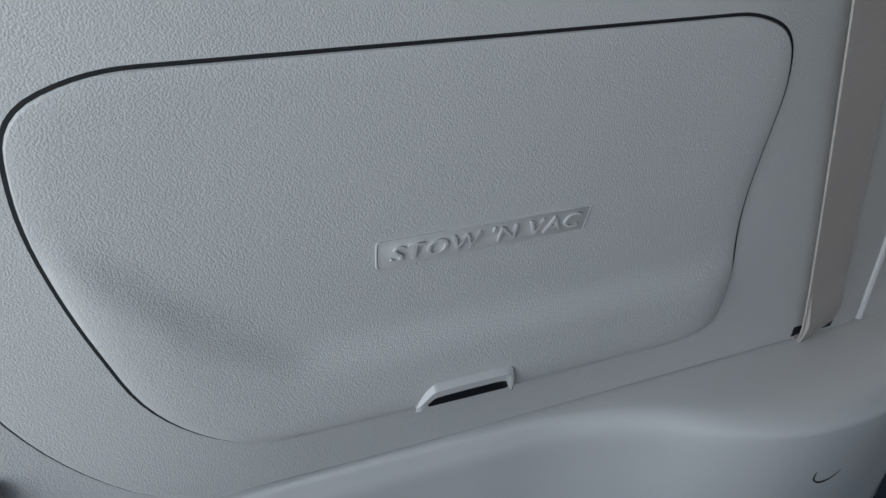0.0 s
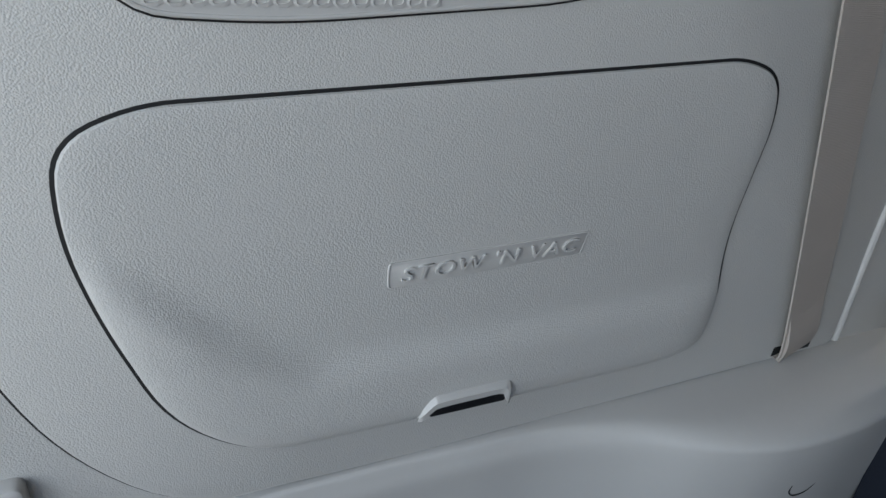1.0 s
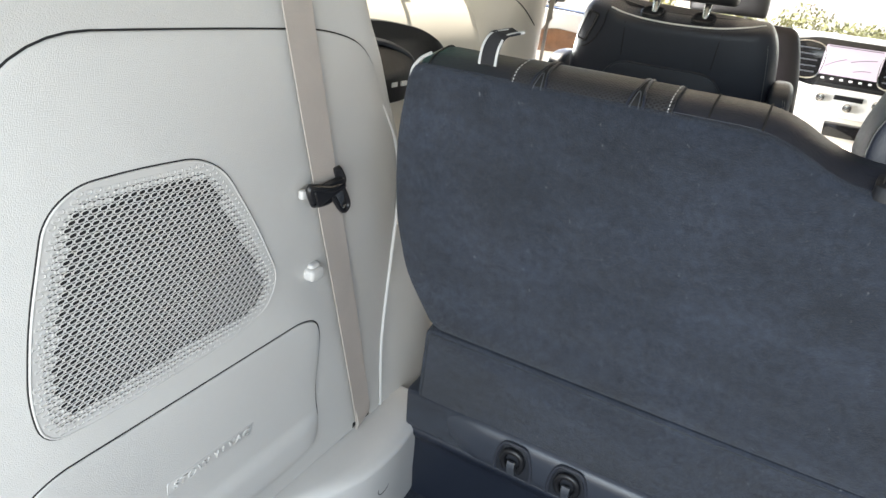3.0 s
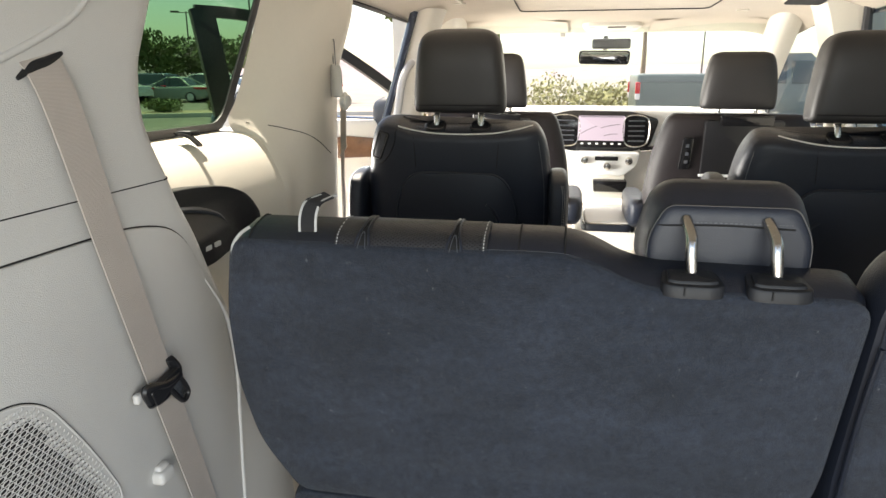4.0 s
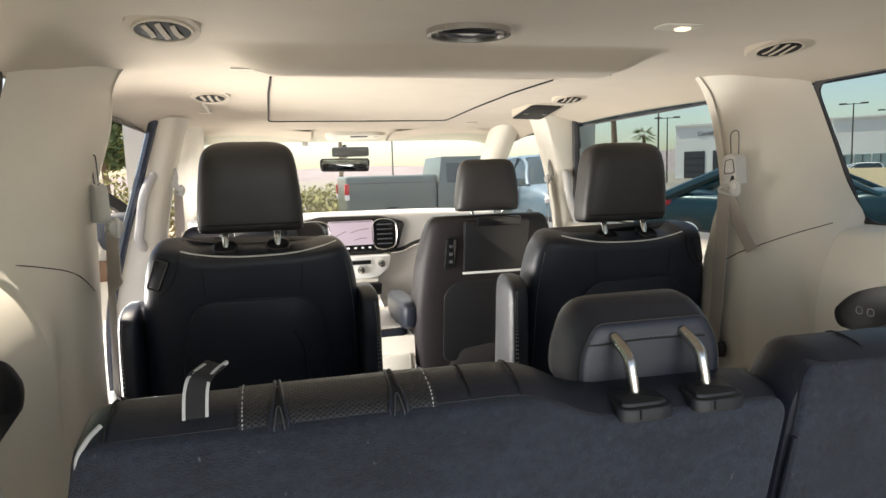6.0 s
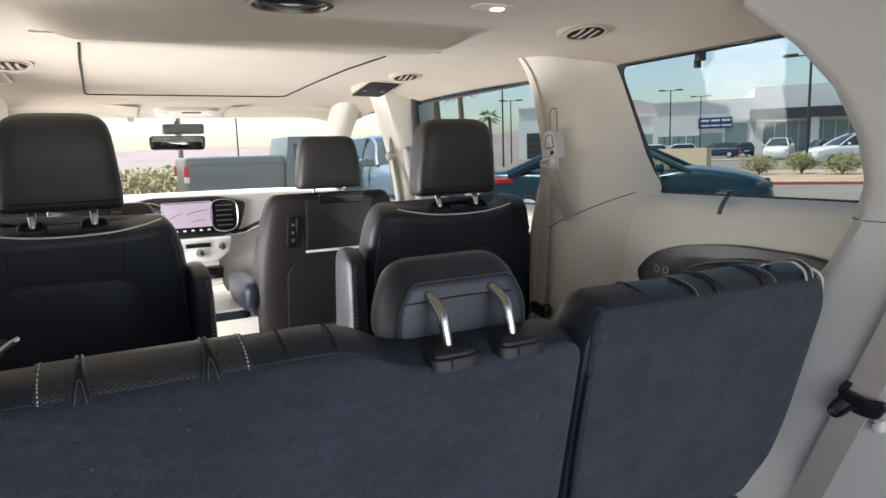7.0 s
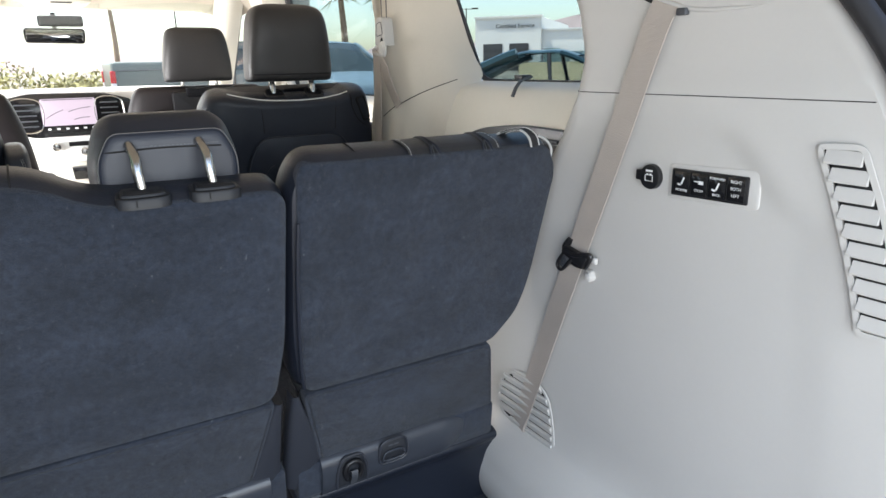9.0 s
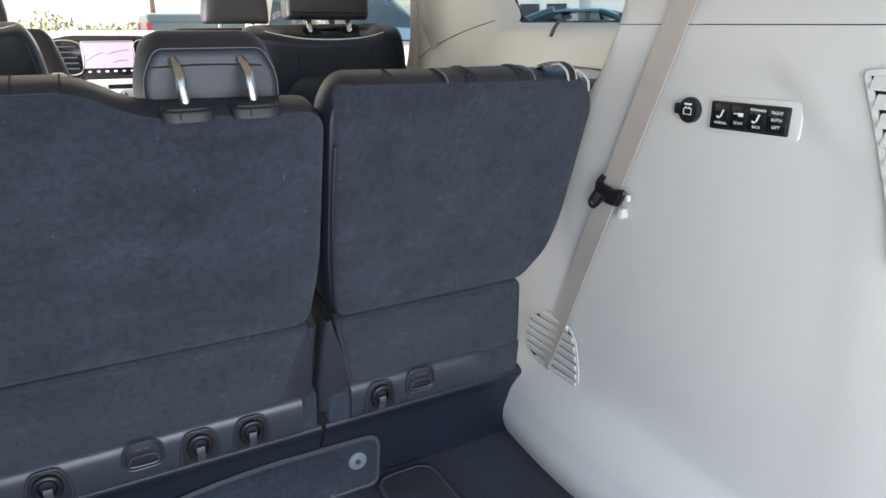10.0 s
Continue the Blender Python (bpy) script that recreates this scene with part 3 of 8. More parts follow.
def hatch_frame(s):
    root = thing("tailgate_seal", (s * 0.66, -0.55, 0.3), "black rubber weather seal along the open tailgate frame", "seal", "tailgate frame seals", "structure")
    g = bmesh.new()
    tube(g, [(s * (side_x(s) - 0.004), y - 0.034, z) for z, y in HATCH], 0.013, 40, 10)
    part("rubber_bead", g, M_RUBBER, root)
    g = bmesh.new()
    tube(g, [(s * (WX + 0.028), y - 0.052, z) for z, y in HATCH], 0.012, 40, 10)
    part("rubber_lip", g, M_RUBBER, root)
    rows = [[Vector((s * (WX + 0.03), y - 0.05, z)), Vector((s * (WX + 0.06), y - 0.085, z)), Vector((s * (WX + 0.12), y - 0.10, z)), Vector((s * (WX + 0.16), y - 0.17, z)), Vector((s * (WX + 0.26), y - 0.18, z))] for z, y in HATCH]
    part("body_jamb", sheet(rows, 16, 40), M_BODY, root, "dark blue-grey painted body jamb")
    return root


hatch_frame(-1)
hatch_frame(1)

# floor
floor = thing("floor", (0, 0, 0.30), "dark charcoal carpeted floor of the van", "floor", kind="structure")
rows = []
for y, z in ((-0.62, 0.40), (-0.54, 0.40), (-0.50, 0.385), (-0.46, 0.365), (-0.2, 0.36), (0.20, 0.36), (0.27, 0.362), (0.30, 0.40), (0.36, 0.42), (1.2, 0.42), (2.6, 0.42), (3.3, 0.45)):
    rows.append([Vector((x, y, z)) for x in (-0.9, -0.5, -0.2, 0.2, 0.5, 0.9)])
part("cargo_carpet", sheet(rows, 12, 60, (0, 0, -0.05)), M_CARPET, floor)

# ceiling: one headliner sheet with a cross ridge ahead of the third row
def ceil_z(x, y):
    base = 1.662 + 0.012 * math.sin(max(0, min(1, (y - 1.0) / 1.3)) * math.pi)
    if y < 0.1:
        base -= 0.10 * ((0.1 - y) / 0.5) ** 2
    if y > 2.45:
        base -= 0.05 * ((y - 2.45) / 0.5) ** 1.5
    fx = max(0, min(1, (0.47 - abs(x + 0.04)) / 0.12))
    fy = max(0, min(1, (y - 0.715 + 0.04 * x) / 0.075)) * max(0, min(1, (1.04 - y) / 0.20))
    sm = lambda f: f * f * (3 - 2 * f)
    base -= 0.040 * sm(fx) * sm(fy)
    e = max(0, (abs(x) - 0.60) / 0.26)
    return base - 0.062 * e * e


g = bmesh.new()
xs = [-0.846 + 1.692 * i / 72 for i in range(73)]
ys = [-0.33 + 3.30 * j / 264 for j in range(265)]
loft(g, [[Vector((x, y, ceil_z(x, y))) for x in xs] for y in ys])
ceiling = part("ceiling", g, M_HEAD)
tagged(ceiling, "cream woven headliner with moulded pockets", "ceiling", kind="structure")
# roof slab out of view, added so no sun leaks past the headliner
g = bmesh.new()
box(g, (0, 1.25, 1.765), (1.64, 3.25, 0.04), 0.01)
for sx in (-1, 1):
    loft(g, [[Vector((sx * x, y, z)) for x, z in ((0.815, 1.785), (0.848, 1.72), (0.852, 1.62), (0.84, 1.60))] for y in (-0.3, 1.0, 2.9)])
roof = part("roof", g, M_BODY)
tagged(roof, "unseen dark blue-grey roof slab added to keep the sun out of the van", "roof", kind="structure")

# sunroof shade with its dark gap
UP = lambda u, v, w: Vector((u, v, ceil_z(u, v) - w))
shade = thing("sunroof_shade", (0, 1.8, 1.66), "closed cream fabric sunroof shade in the headliner", "sunroof shade")
so = rounded([(-0.40, 1.14), (0.36, 1.14), (0.36, 2.33), (-0.40, 2.33)], 0.05, 6)
def flat_grid(x0, x1, y0, y1, w, nx=10, ny=14):
    b = bmesh.new()
    return loft(b, [[Vector((x0 + (x1 - x0) * i / nx, y0 + (y1 - y0) * j / ny, ceil_z(x0 + (x1 - x0) * i / nx, y0 + (y1 - y0) * j / ny) - w)) for i in range(nx + 1)] for j in range(ny + 1)])
# dark tube hung on three sides to draw the gap's shade
g = bmesh.new()
tube(g, [(*p, ceil_z(p.x, p.y) - 0.003) for p in [Vector((0.345, 1.16)), Vector((0.352, 1.5)), Vector((0.36, 1.9))] + so[14:28] + [Vector((-0.40, 1.9)), Vector((-0.40, 1.5)), Vector((-0.395, 1.16))]], 0.0026, 140, 6, smooth=False)
part("gap", g, M_GAP, shade)
part("panel", flat_grid(-0.392, 0.345, 1.15, 2.322, 0.0012), M_HEAD, shade)

# quarter windows, door windows, windscreen
def gx(z):
    return 0.913 - 0.22 * (z - 1.286)


def pane(name, outline, s, material, label, x_off=0.0):
    root = thing(name, (s * 0.9, outline[0][0], outline[0][1]), label, "window", kind="structure")
    f = lambda u, v, w: Vector((s * (gx(v) + x_off - w), u, v))
    g = bmesh.new()
    plate(g, outline, f, -0.004, 0.0, 0.0005)
    p = part("pane", g, material, root, smooth=False)
    p.visible_shadow = False
    o = [Vector(q) for q in outline]
    g = bmesh.new()
    ring_plate(g, inset(o, -0.016), inset(o, 0.009 if s < 0 else 0.002), f, -0.002, 0.003)
    part("window_frame", g, M_RUBBER, root)
    return root


quarter = rounded([(0.0, 1.278), (0.695, 1.278), (0.783, 1.608), (0.25, 1.608)], 0.045, 6)
pane("window_1", quarter, 1, M_TINT, "tinted quarter window in a black rubber frame")
quarter_l = rounded([(0.0, 1.284), (0.672, 1.284), (0.783, 1.608), (0.25, 1.608)], 0.05, 6)
pane("window_2", quarter_l, -1, M_TINTL, "green-tinted quarter window in a black rubber frame")
slide = rounded([(1.06, 1.215), (2.02, 1.215), (2.06, 1.40), (2.00, 1.625), (1.13, 1.625)], 0.05, 6)
pane("window_3", slide, 1, M_TINT, "tinted sliding door window in a black frame")
front_q = rounded([(2.20, 1.20), (3.42, 1.18), (3.30, 1.30), (2.78, 1.60), (2.22, 1.61)], 0.04, 5)
pane("window_4", front_q, 1, M_GLASS, "clear front door window")
def latch(s):
    t = thing("vent_window_hinge", (s * 0.87, 0.51, 1.585), "small black hinge block of the vent window", "hinge", "vent window hinges")
    g = bmesh.new()
    box(g, (s * 0.835, 0.515, 1.592), (0.02, 0.018, 0.02), 0.004)
    box(g, (s * 0.832, 0.52, 1.577), (0.014, 0.012, 0.02), 0.003)
    part("block", g, M_BLACK, t)
    t = thing("window_latch", (s * 0.80, 0.43, 1.27), "dark grey vent window latch lever on the ledge", "latch", "vent window latches")
    g = bmesh.new()
    ribbon(g, [(s * 0.872, 0.44, 1.288), (s * 0.846, 0.437, 1.284), (s * 0.824, 0.434, 1.268)] + ([(s * 0.811, 0.433, 1.245)] if s > 0 else []), (0, 1, 0), 0.012 if s < 0 else 0.008, 0.005, 14)
    part("lever", g, M_GREYPL if s > 0 else M_BLACK, t)
    g = bmesh.new()
    box(g, (s * 0.856, 0.452, 1.288), (0.03, 0.03, 0.01), 0.003)
    part("pivot", g, M_BLACK, t)
latch(1)
latch(-1)

# front and middle pillars, door panels
def side_front(s):
    root = thing("wall_front_right" if s > 0 else "wall_front_left", (s * 0.85, 2.1, 0.42), "cream plastic pillar and door trim of the cabin", "wall", kind="structure")
    rows = []
    out = (lambda z: 0.93) if s > 0 else (lambda z: 0.985 - 0.31 * max(0, z - 0.99))
    for z, x in ((0.42, 0.83), (0.9, 0.82), (1.2, 0.80), (1.4, 0.765), (1.60, 0.71), (1.65, 0.69)):
        yc = 2.13 - 0.05 * max(0, z - 1.2)
        rows.append([Vector((s * out(z), yc - 0.085, z)), Vector((s * (x + 0.03), yc - 0.085, z)), Vector((s * x, yc - 0.05, z)), Vector((s * (x - 0.008), yc, z)), Vector((s * x, yc + 0.05, z)), Vector((s * (x + 0.03), yc + 0.085, z)), Vector((s * 0.93, yc + 0.085, z))])
    part("middle_pillar", sheet(rows, 20, 24), M_CREAM, root)
    rows = []
    for t in range(-1, 7):
        f = t / 6
        z = 1.635 - 0.50 * f - 0.03 * f * f
        y = 2.62 + 0.95 * f
        x = 0.70 + 0.12 * f
        rows.append([Vector((s * (x + 0.10), y - 0.03, z - 0.02)), Vector((s * (x + 0.03), y - 0.05, z - 0.035)), Vector((s * (x - 0.01), y - 0.01, z - 0.02)), Vector((s * (x - 0.015), y + 0.05, z + 0.02)), Vector((s * (x + 0.03), y + 0.08, z + 0.035))])
    part("windscreen_pillar", sheet(rows, 14, 24), M_CREAM, root)
    g = bmesh.new()
    tube(g, [(s * ((0.845 - 0.03 * max(0, z - 1.2)) if s > 0 else out(z) + 0.008), 2.03 - 0.05 * max(0, z - 1.2), z) for z in (0.45, 0.9, 1.2, 1.4, 1.64)], 0.016, 24, 8)
    part("door_seal", g, M_RUBBER if s > 0 else M_BODY, root)
    if s > 0:
        g = sheet([[Vector((x, y, z)) for y in (1.02, 1.5, 2.05)] for z, x in ((0.42, 0.80), (0.7, 0.80), (0.95, 0.78), (1.15, 0.79), (1.205, 0.82), (1.212, 0.93))], 10, 24)
        part("sliding_door_panel", g, M_CREAM, root)
        g = sheet([[Vector((x, y, z)) for y in (2.2, 2.8, 3.5)] for z, x in ((0.42, 0.82), (0.7, 0.80), (0.95, 0.77), (1.12, 0.79), (1.165, 0.82), (1.172, 0.93))], 10, 24)
        part("front_door_panel", g, M_CREAM, root)
        # unseen outer box, added to stop daylight behind the door panels
        g = bmesh.new()
        box(g, (0.955, 2.4, 0.72), (0.05, 2.7, 0.92), 0.01)
        part("body_side", g, M_BODY, root)
        g = bmesh.new()
        tube(g, [(0.80, 2.06, 1.42), (0.79, 2.01, 1.40), (0.785, 1.99, 1.35), (0.797, 1.985, 1.29), (0.82, 1.985, 1.22), (0.845, 2.0, 1.17), (0.84, 2.06, 1.14)], 0.016, 24, 10)
        part("grab_handle", g, M_TRIM_PLAIN, root, "light grey grab handle on the pillar")
    else:
        g = bmesh.new()
        box(g, (-0.87, 2.0, 0.38), (0.16, 2.2, 0.09), 0.02)
        part("door_sill", g, M_BODY, root)
        g = bmesh.new()
        tube(g, [(-0.80, 2.06, 1.46), (-0.825, 2.01, 1.42), (-0.845, 1.995, 1.36), (-0.86, 1.995, 1.27), (-0.868, 2.00, 1.22), (-0.86, 2.06, 1.18)], 0.016, 24, 10)
        part("grab_handle", g, M_TRIM_PLAIN, root, "light grey grab handle on the pillar")
    return root


side_front(1)
side_front(-1)

ws = thing("windscreen", (0, 3.2, 1.1), "wide clear windscreen", "window", kind="structure")
rows = [[Vector((x, y + 0.14 * (1 - (x / 0.85) ** 2), z)) for x in (-0.85, -0.45, 0, 0.45, 0.85)] for y, z in ((2.68, 1.64), (3.10, 1.42), (3.58, 1.12))]
p = part("pane", sheet(rows, 16, 12, (0, 0.004, 0.003)), M_GLASS, ws)
p.visible_shadow = False
g = bmesh.new()
for k in range(40):
    x = -0.02 + 0.0105 * k
    box(g, (x, 3.50, 1.215), (0.005, 0.02, 0.012))
part("dot_band", g, M_BLACK, ws)


# ---------------------------------------------------------------- third row
LEAN_N = Vector((0, 1, 0.215)).normalized()
LEAN_U = Vector((0, -0.215, 1)).normalized()


def back_face(u, v, w):
    """A point on the rear face of the third row: across u, height v, w toward the rear."""
    return Vector((u, 0.334 - 0.215 * v, v)) - LEAN_N * w


def flap_face(u, v, w):
    return Vector((u, 0.165 + 0.30 * (0.787 - v), v)) - Vector((0, 1, 0.30)).normalized() * w


def bench_body(outline, depth, edge):
    """Upholstered back: the outline drawn forward with soft edges."""
    o = [Vector(p) for p in outline]
    bm = bmesh.new()
    lay = [(inset(o, edge), 0.0), (inset(o, edge * 0.3), -edge * 0.25), (o, -edge), (o, -depth + edge), (inset(o, edge * 0.35), -depth + edge * 0.3), (inset(o, edge), -depth)]
    V = [[bm.verts.new(back_face(p.x, p.y, w)) for p in oo] for oo, w in lay]
    n = len(o)
    for a, b in zip(V, V[1:]):
        for i in range(n):
            bm.faces.new((a[i], a[(i + 1) % n], b[(i + 1) % n], b[i]))
    bm.faces.new(V[0][::-1])
    bm.faces.new(V[-1])
    return bm


def top_details(root, notches, insert, strap_x, cap_x, s, ztop):
    """Perforated insert, its notches and the pull strap on top of a back."""
    g = bmesh.new()
    x0, x1 = insert
    prof = [(0.0010, ztop - 0.013), (-0.0025, ztop - 0.0065), (-0.011, ztop + 0.001), (-0.024, ztop + 0.0042), (-0.05, ztop + 0.0045), (-0.070, ztop - 0.001), (-0.079, ztop - 0.010)]
    rows = [[back_face(x, v, w) for w, v in prof] for x in (x0, (x0 * 2 + x1) / 3, (x0 + 2 * x1) / 3, x1)]
    part("perforated_insert", sheet(rows, 10, 14, tuple(-LEAN_U * 0.01)), M_PERF, root, "perforated black leather insert with stitched edges")
    for x in notches:
        # dark strip lying proud of the leather, in place of the notch's shade
        rows = [[back_face(x + dx * k, v + 0.0012, w + 0.0012) for k, (w, v) in zip((0.8, 1.0, 0.75, 0.5, 0.35, 0.25, 0.2), prof)] for dx in (-0.0085, -0.004, 0.004, 0.0085)]
        nt = part("notch", sheet(rows, 6, 14, tuple(-LEAN_U * 0.012)), M_GAP, root, "dark strip laid on the insert as a notch's shade")
        for e in (-1, 1):
            g = bmesh.new()
            tube(g, [back_face(x + e * 0.0085 * k, v + 0.0014, w + 0.0014) for k, (w, v) in zip((0.8, 1.0, 0.75, 0.5, 0.35, 0.25, 0.2), prof)], 0.0017, 24, 6)
            part("notch_edge", g, M_LEATHER, nt)
        g = bmesh.new()
        tube(g, [back_face(x - 0.0050, ztop - 0.012, 0.0042), back_face(x - 0.0042, ztop - 0.005, 0.001), back_face(x - 0.0015, ztop + 0.004, -0.012), back_face(x + 0.0015, ztop + 0.004, -0.012), back_face(x + 0.0042, ztop - 0.005, 0.001), back_face(x + 0.0050, ztop - 0.012, 0.0042)], 0.0006, 24, 6)
        part("guide_wire", g, M_GREYPL, nt, "thin metal guide wire")
    for x in (x0 + 0.004, x1 - 0.004):
        g = bmesh.new()
        line = catmull([back_face(x, v + 0.0004, w) for w, v in prof], 33)
        for k in range(0, 32, 2):
            ribbon(g, [line[k], line[k + 1]], (1, 0, 0), 0.0011, 0.0008, 2)
        part("stitching", g, M_STITCH, root)
    # pull strap with light edges
    base = back_face(strap_x, ztop + 0.001, -0.016 if s < 0 else -0.004)
    lp = [base + Vector((0, 0.0, 0.000)), base + Vector((0.001, -0.001, 0.014)), base + Vector((0.002, 0.003, 0.025)), base + Vector((0.005, 0.010, 0.034)), base + Vector((0.012, 0.022, 0.038)), base + Vector((0.018, 0.030, 0.040))]
    if s > 0:
        lp = [base + Vector((0.004, -0.004, -0.014)), base + Vector((0, 0.0, 0.006)), base + Vector((-0.008, 0.020, 0.018)), base + Vector((-0.025, 0.045, 0.012)), base + Vector((-0.03, 0.06, 0.002))]
    g = bmesh.new()
    ribbon(g, lp, (1, 0.15, 0), 0.0215, 0.002, 20)
    st = part("pull_strap", g, M_STRAP, root, "black webbing pull strap with light grey edges")
    for e in (-0.0096, 0.0096):
        g = bmesh.new()
        ribbon(g, [p + Vector((e, e * 0.15, 0)) for p in lp], (1, 0.15, 0), 0.0028, 0.003, 20)
        part("strap_edge", g, M_STITCH, st)
    g = bmesh.new()
    tube(g, [back_face(cap_x, ztop - 0.030, 0.001), back_face(cap_x - s * 0.002, ztop - 0.015, -0.001), back_face(cap_x - s * 0.010, ztop - 0.003, -0.008), back_face(cap_x - s * 0.018, ztop + 0.0015, -0.02)], 0.0022, 18, 8)
    part("corner_piping", g, M_STITCH, root)


def arch(x, w, z0, z1):
    return [(x - w, z0), (x - w * 0.96, (z0 + z1) / 2), (x - w * 0.62, z1 - 0.004), (x, z1), (x + w * 0.62, z1 - 0.004), (x + w * 0.96, (z0 + z1) / 2), (x + w, z0)]


def cargo_hook(x, root):
    """A hook on the seat's lower bar; its arched scoop is a flat plate with painted shade."""
    g = bmesh.new()
    plate(g, [Vector(p) for p in arch(x, 0.029, 0.545, 0.606)], hook_face, -0.004, 0.0032, 0.0008)
    b = part("hook_recess_shade", g, M_SCOOP_SHADE, root)
    g = bmesh.new()
    tube(g, [hook_face(p, q, 0.0025) for p, q in arch(x, 0.031, 0.543, 0.608)], 0.0028, 30, 8)
    part("recess_rim", g, M_COVER, b)
    g = bmesh.new()
    tube(g, [hook_face(x + a, v, 0.009) for a, v in ((-0.012, 0.562), (-0.017, 0.578), (-0.012, 0.594), (0.0, 0.599), (0.012, 0.594), (0.017, 0.578), (0.012, 0.562))], 0.0052, 36, 10)
    part("hook_eye", g, M_BLACK, b)
    g = bmesh.new()
    ribbon(g, [hook_face(x, 0.547, 0.004), hook_face(x, 0.560, 0.009), hook_face(x, 0.572, 0.013), hook_face(x, 0.580, 0.011)], (1, 0, 0), 0.013, 0.006, 14)
    part("hook", g, M_GREYPL, b)


def latch_loop(x, root):
    # flat plate whose dark colour stands for the recess shade
    g = bmesh.new()
    plate(g, rounded([(x - 0.030, 0.565), (x + 0.030, 0.565), (x + 0.025, 0.612), (x - 0.025, 0.612)], 0.018, 5), hook_face, -0.004, 0.0032, 0.001)
    b = part("latch_recess_shade", g, M_SCOOP_SHADE, root)
    g = bmesh.new()
    tube(g, [hook_face(p.x, p.y, 0.003) for p in rounded([(x - 0.033, 0.562), (x + 0.033, 0.562), (x + 0.028, 0.615), (x - 0.028, 0.615)], 0.02, 5)], 0.0026, 60, 8, closed=True, smooth=False)
    part("recess_rim", g, M_COVER, b)
    g = bmesh.new()
    tube(g, [hook_face(x + a, v, 0.006) for a, v in ((-0.020, 0.572), (0.020, 0.572), (0.021, 0.584), (0.013, 0.590), (-0.013, 0.590), (-0.021, 0.584))], 0.0022, 36, 8, closed=True)
    part("latch_loop", g, M_BAR, b)
    for k in range(2):
        g = bmesh.new()
        box(g, hook_face(x - 0.006 + 0.012 * k, 0.602, 0.0035), (0.009, 0.001, 0.003))
        part("mark", g, M_GREYPL, b)


def hook_face(u, v, w):
    return bar_face(u, v, w + 0.0115)


def bar_face(u, v, w):
    v += 0.012
    return Vector((u, 0.212 + 0.10 * (0.60 - v), v)) - Vector((0, 1, 0.1)).normalized() * w


def bench_lower(root, flap, bar, tab, ends, hooks, loops):
    g = bmesh.new()
    plate(g, flap, flap_face, -0.02, 0.0045, 0.006)
    fl = part("lower_flap", g, M_CARPET, root)
    o = inset([Vector(p) for p in flap], 0.008)
    g = bmesh.new()
    tube(g, [flap_face(p.x, p.y, 0.0048) for p in o], 0.0006, 90, 5, closed=True, smooth=False)
    part("stitching", g, M_BLACK, fl)
    g = bmesh.new()
    plate(g, bar, bar_face, -0.06, 0.001, 0.008)
    part("lower_cover", g, M_CARPET, root)
    rows = []
    for z, a, b in tab:
        rows.append([flap_face(a + (b - a) * f, z, w) for f, w in ((0.0, -0.02), (0.02, -0.004), (0.16, 0.005), (0.5, 0.008), (0.84, 0.005), (0.98, -0.004), (1.0, -0.05))])
    g = sheet(rows, 22, 24)
    part("side_cover", g, M_COVER, root, "dark grey moulded plastic side cover")
    # rounded bar that runs out into the cover at its outer end
    x0, x1 = ends
    rows = []
    for k in range(61):
        u = x0 + (x1 - x0) * k / 60
        f = ease(min(abs(u - x0) if x0 < 0 else 1, abs(x1 - u) if x0 > 0 else 1) / 0.07) ** 0.6
        rows.append([bar_face(u, 0.582 + (v - 0.582) * (0.35 + 0.65 * f), w * f - 0.002 * (1 - f)) for v, w in ((0.530, -0.004), (0.534, 0.006), (0.545, 0.0105), (0.56, 0.0125), (0.58, 0.0135), (0.596, 0.0125), (0.606, 0.009), (0.612, 0.004), (0.615, -0.004))])
    g = bmesh.new()
    loft(g, rows)
    part("lower_bar", g, M_BAR, root, "dark grey moulded plastic bar with hooks")
    for x in hooks:
        cargo_hook(x, root)
    for x in loops:
        latch_loop(x, root)


bench = thing("rear_bench_seat", (-0.22, 0.25, 0.42), "wide rear bench section, charcoal carpet back and black leather top", "car seat", "rear bench sections")
body_o = rounded([(-0.552, 0.79), (0.124, 0.79), (0.141, 0.90), (0.148, 1.159), (-0.100, 1.163), (-0.163, 1.200), (-0.588, 1.200), (-0.609, 1.09), (-0.614, 0.98), (-0.600, 0.88)],
                 [0.02, 0.03, 0.03, 0.03, 0.04, 0.04, 0.035, 0.03, 0.03, 0.03], 5)
part("back_body", bench_body(body_o, 0.085, 0.022), M_LEATHER, bench, "black leather upholstered top and sides")
g = bmesh.new()
puff = lambda u, v: 0.0060 + 0.003 * math.sin(u * 7 + 1) * math.sin(v * 9) - 0.003 * abs(math.sin(u * 21 + v * 6)) ** 6
car_o = rounded([(-0.551, 0.7915), (0.123, 0.7915), (0.1395, 0.90), (0.1465, 1.153), (-0.098, 1.156), (-0.163, 1.193), (-0.584, 1.193), (-0.607, 1.09), (-0.6125, 0.98), (-0.5985, 0.88)],
                [0.02, 0.03, 0.03, 0.03, 0.04, 0.04, 0.02, 0.03, 0.03, 0.03], 5)
dished(g, car_o, back_face, -0.016, puff, 14, (0.0050, 0.0012, 0.0002))
part("back_carpet", g, M_CARPET, bench, "worn charcoal carpet backing with lint")
top_details(bench, (-0.416, -0.306), (-0.452, -0.268), -0.488, -0.584, -1, 1.200)
for x in (-0.562, -0.232, -0.18):
    g = bmesh.new()
    tube(g, [back_face(x, 1.186, -0.002), back_face(x, 1.197, -0.012), back_face(x, 1.2008, -0.03), back_face(x, 1.2008, -0.06), back_face(x, 1.194, -0.075)], 0.0012, 14, 5)
    part("seam", g, M_GAP, bench)
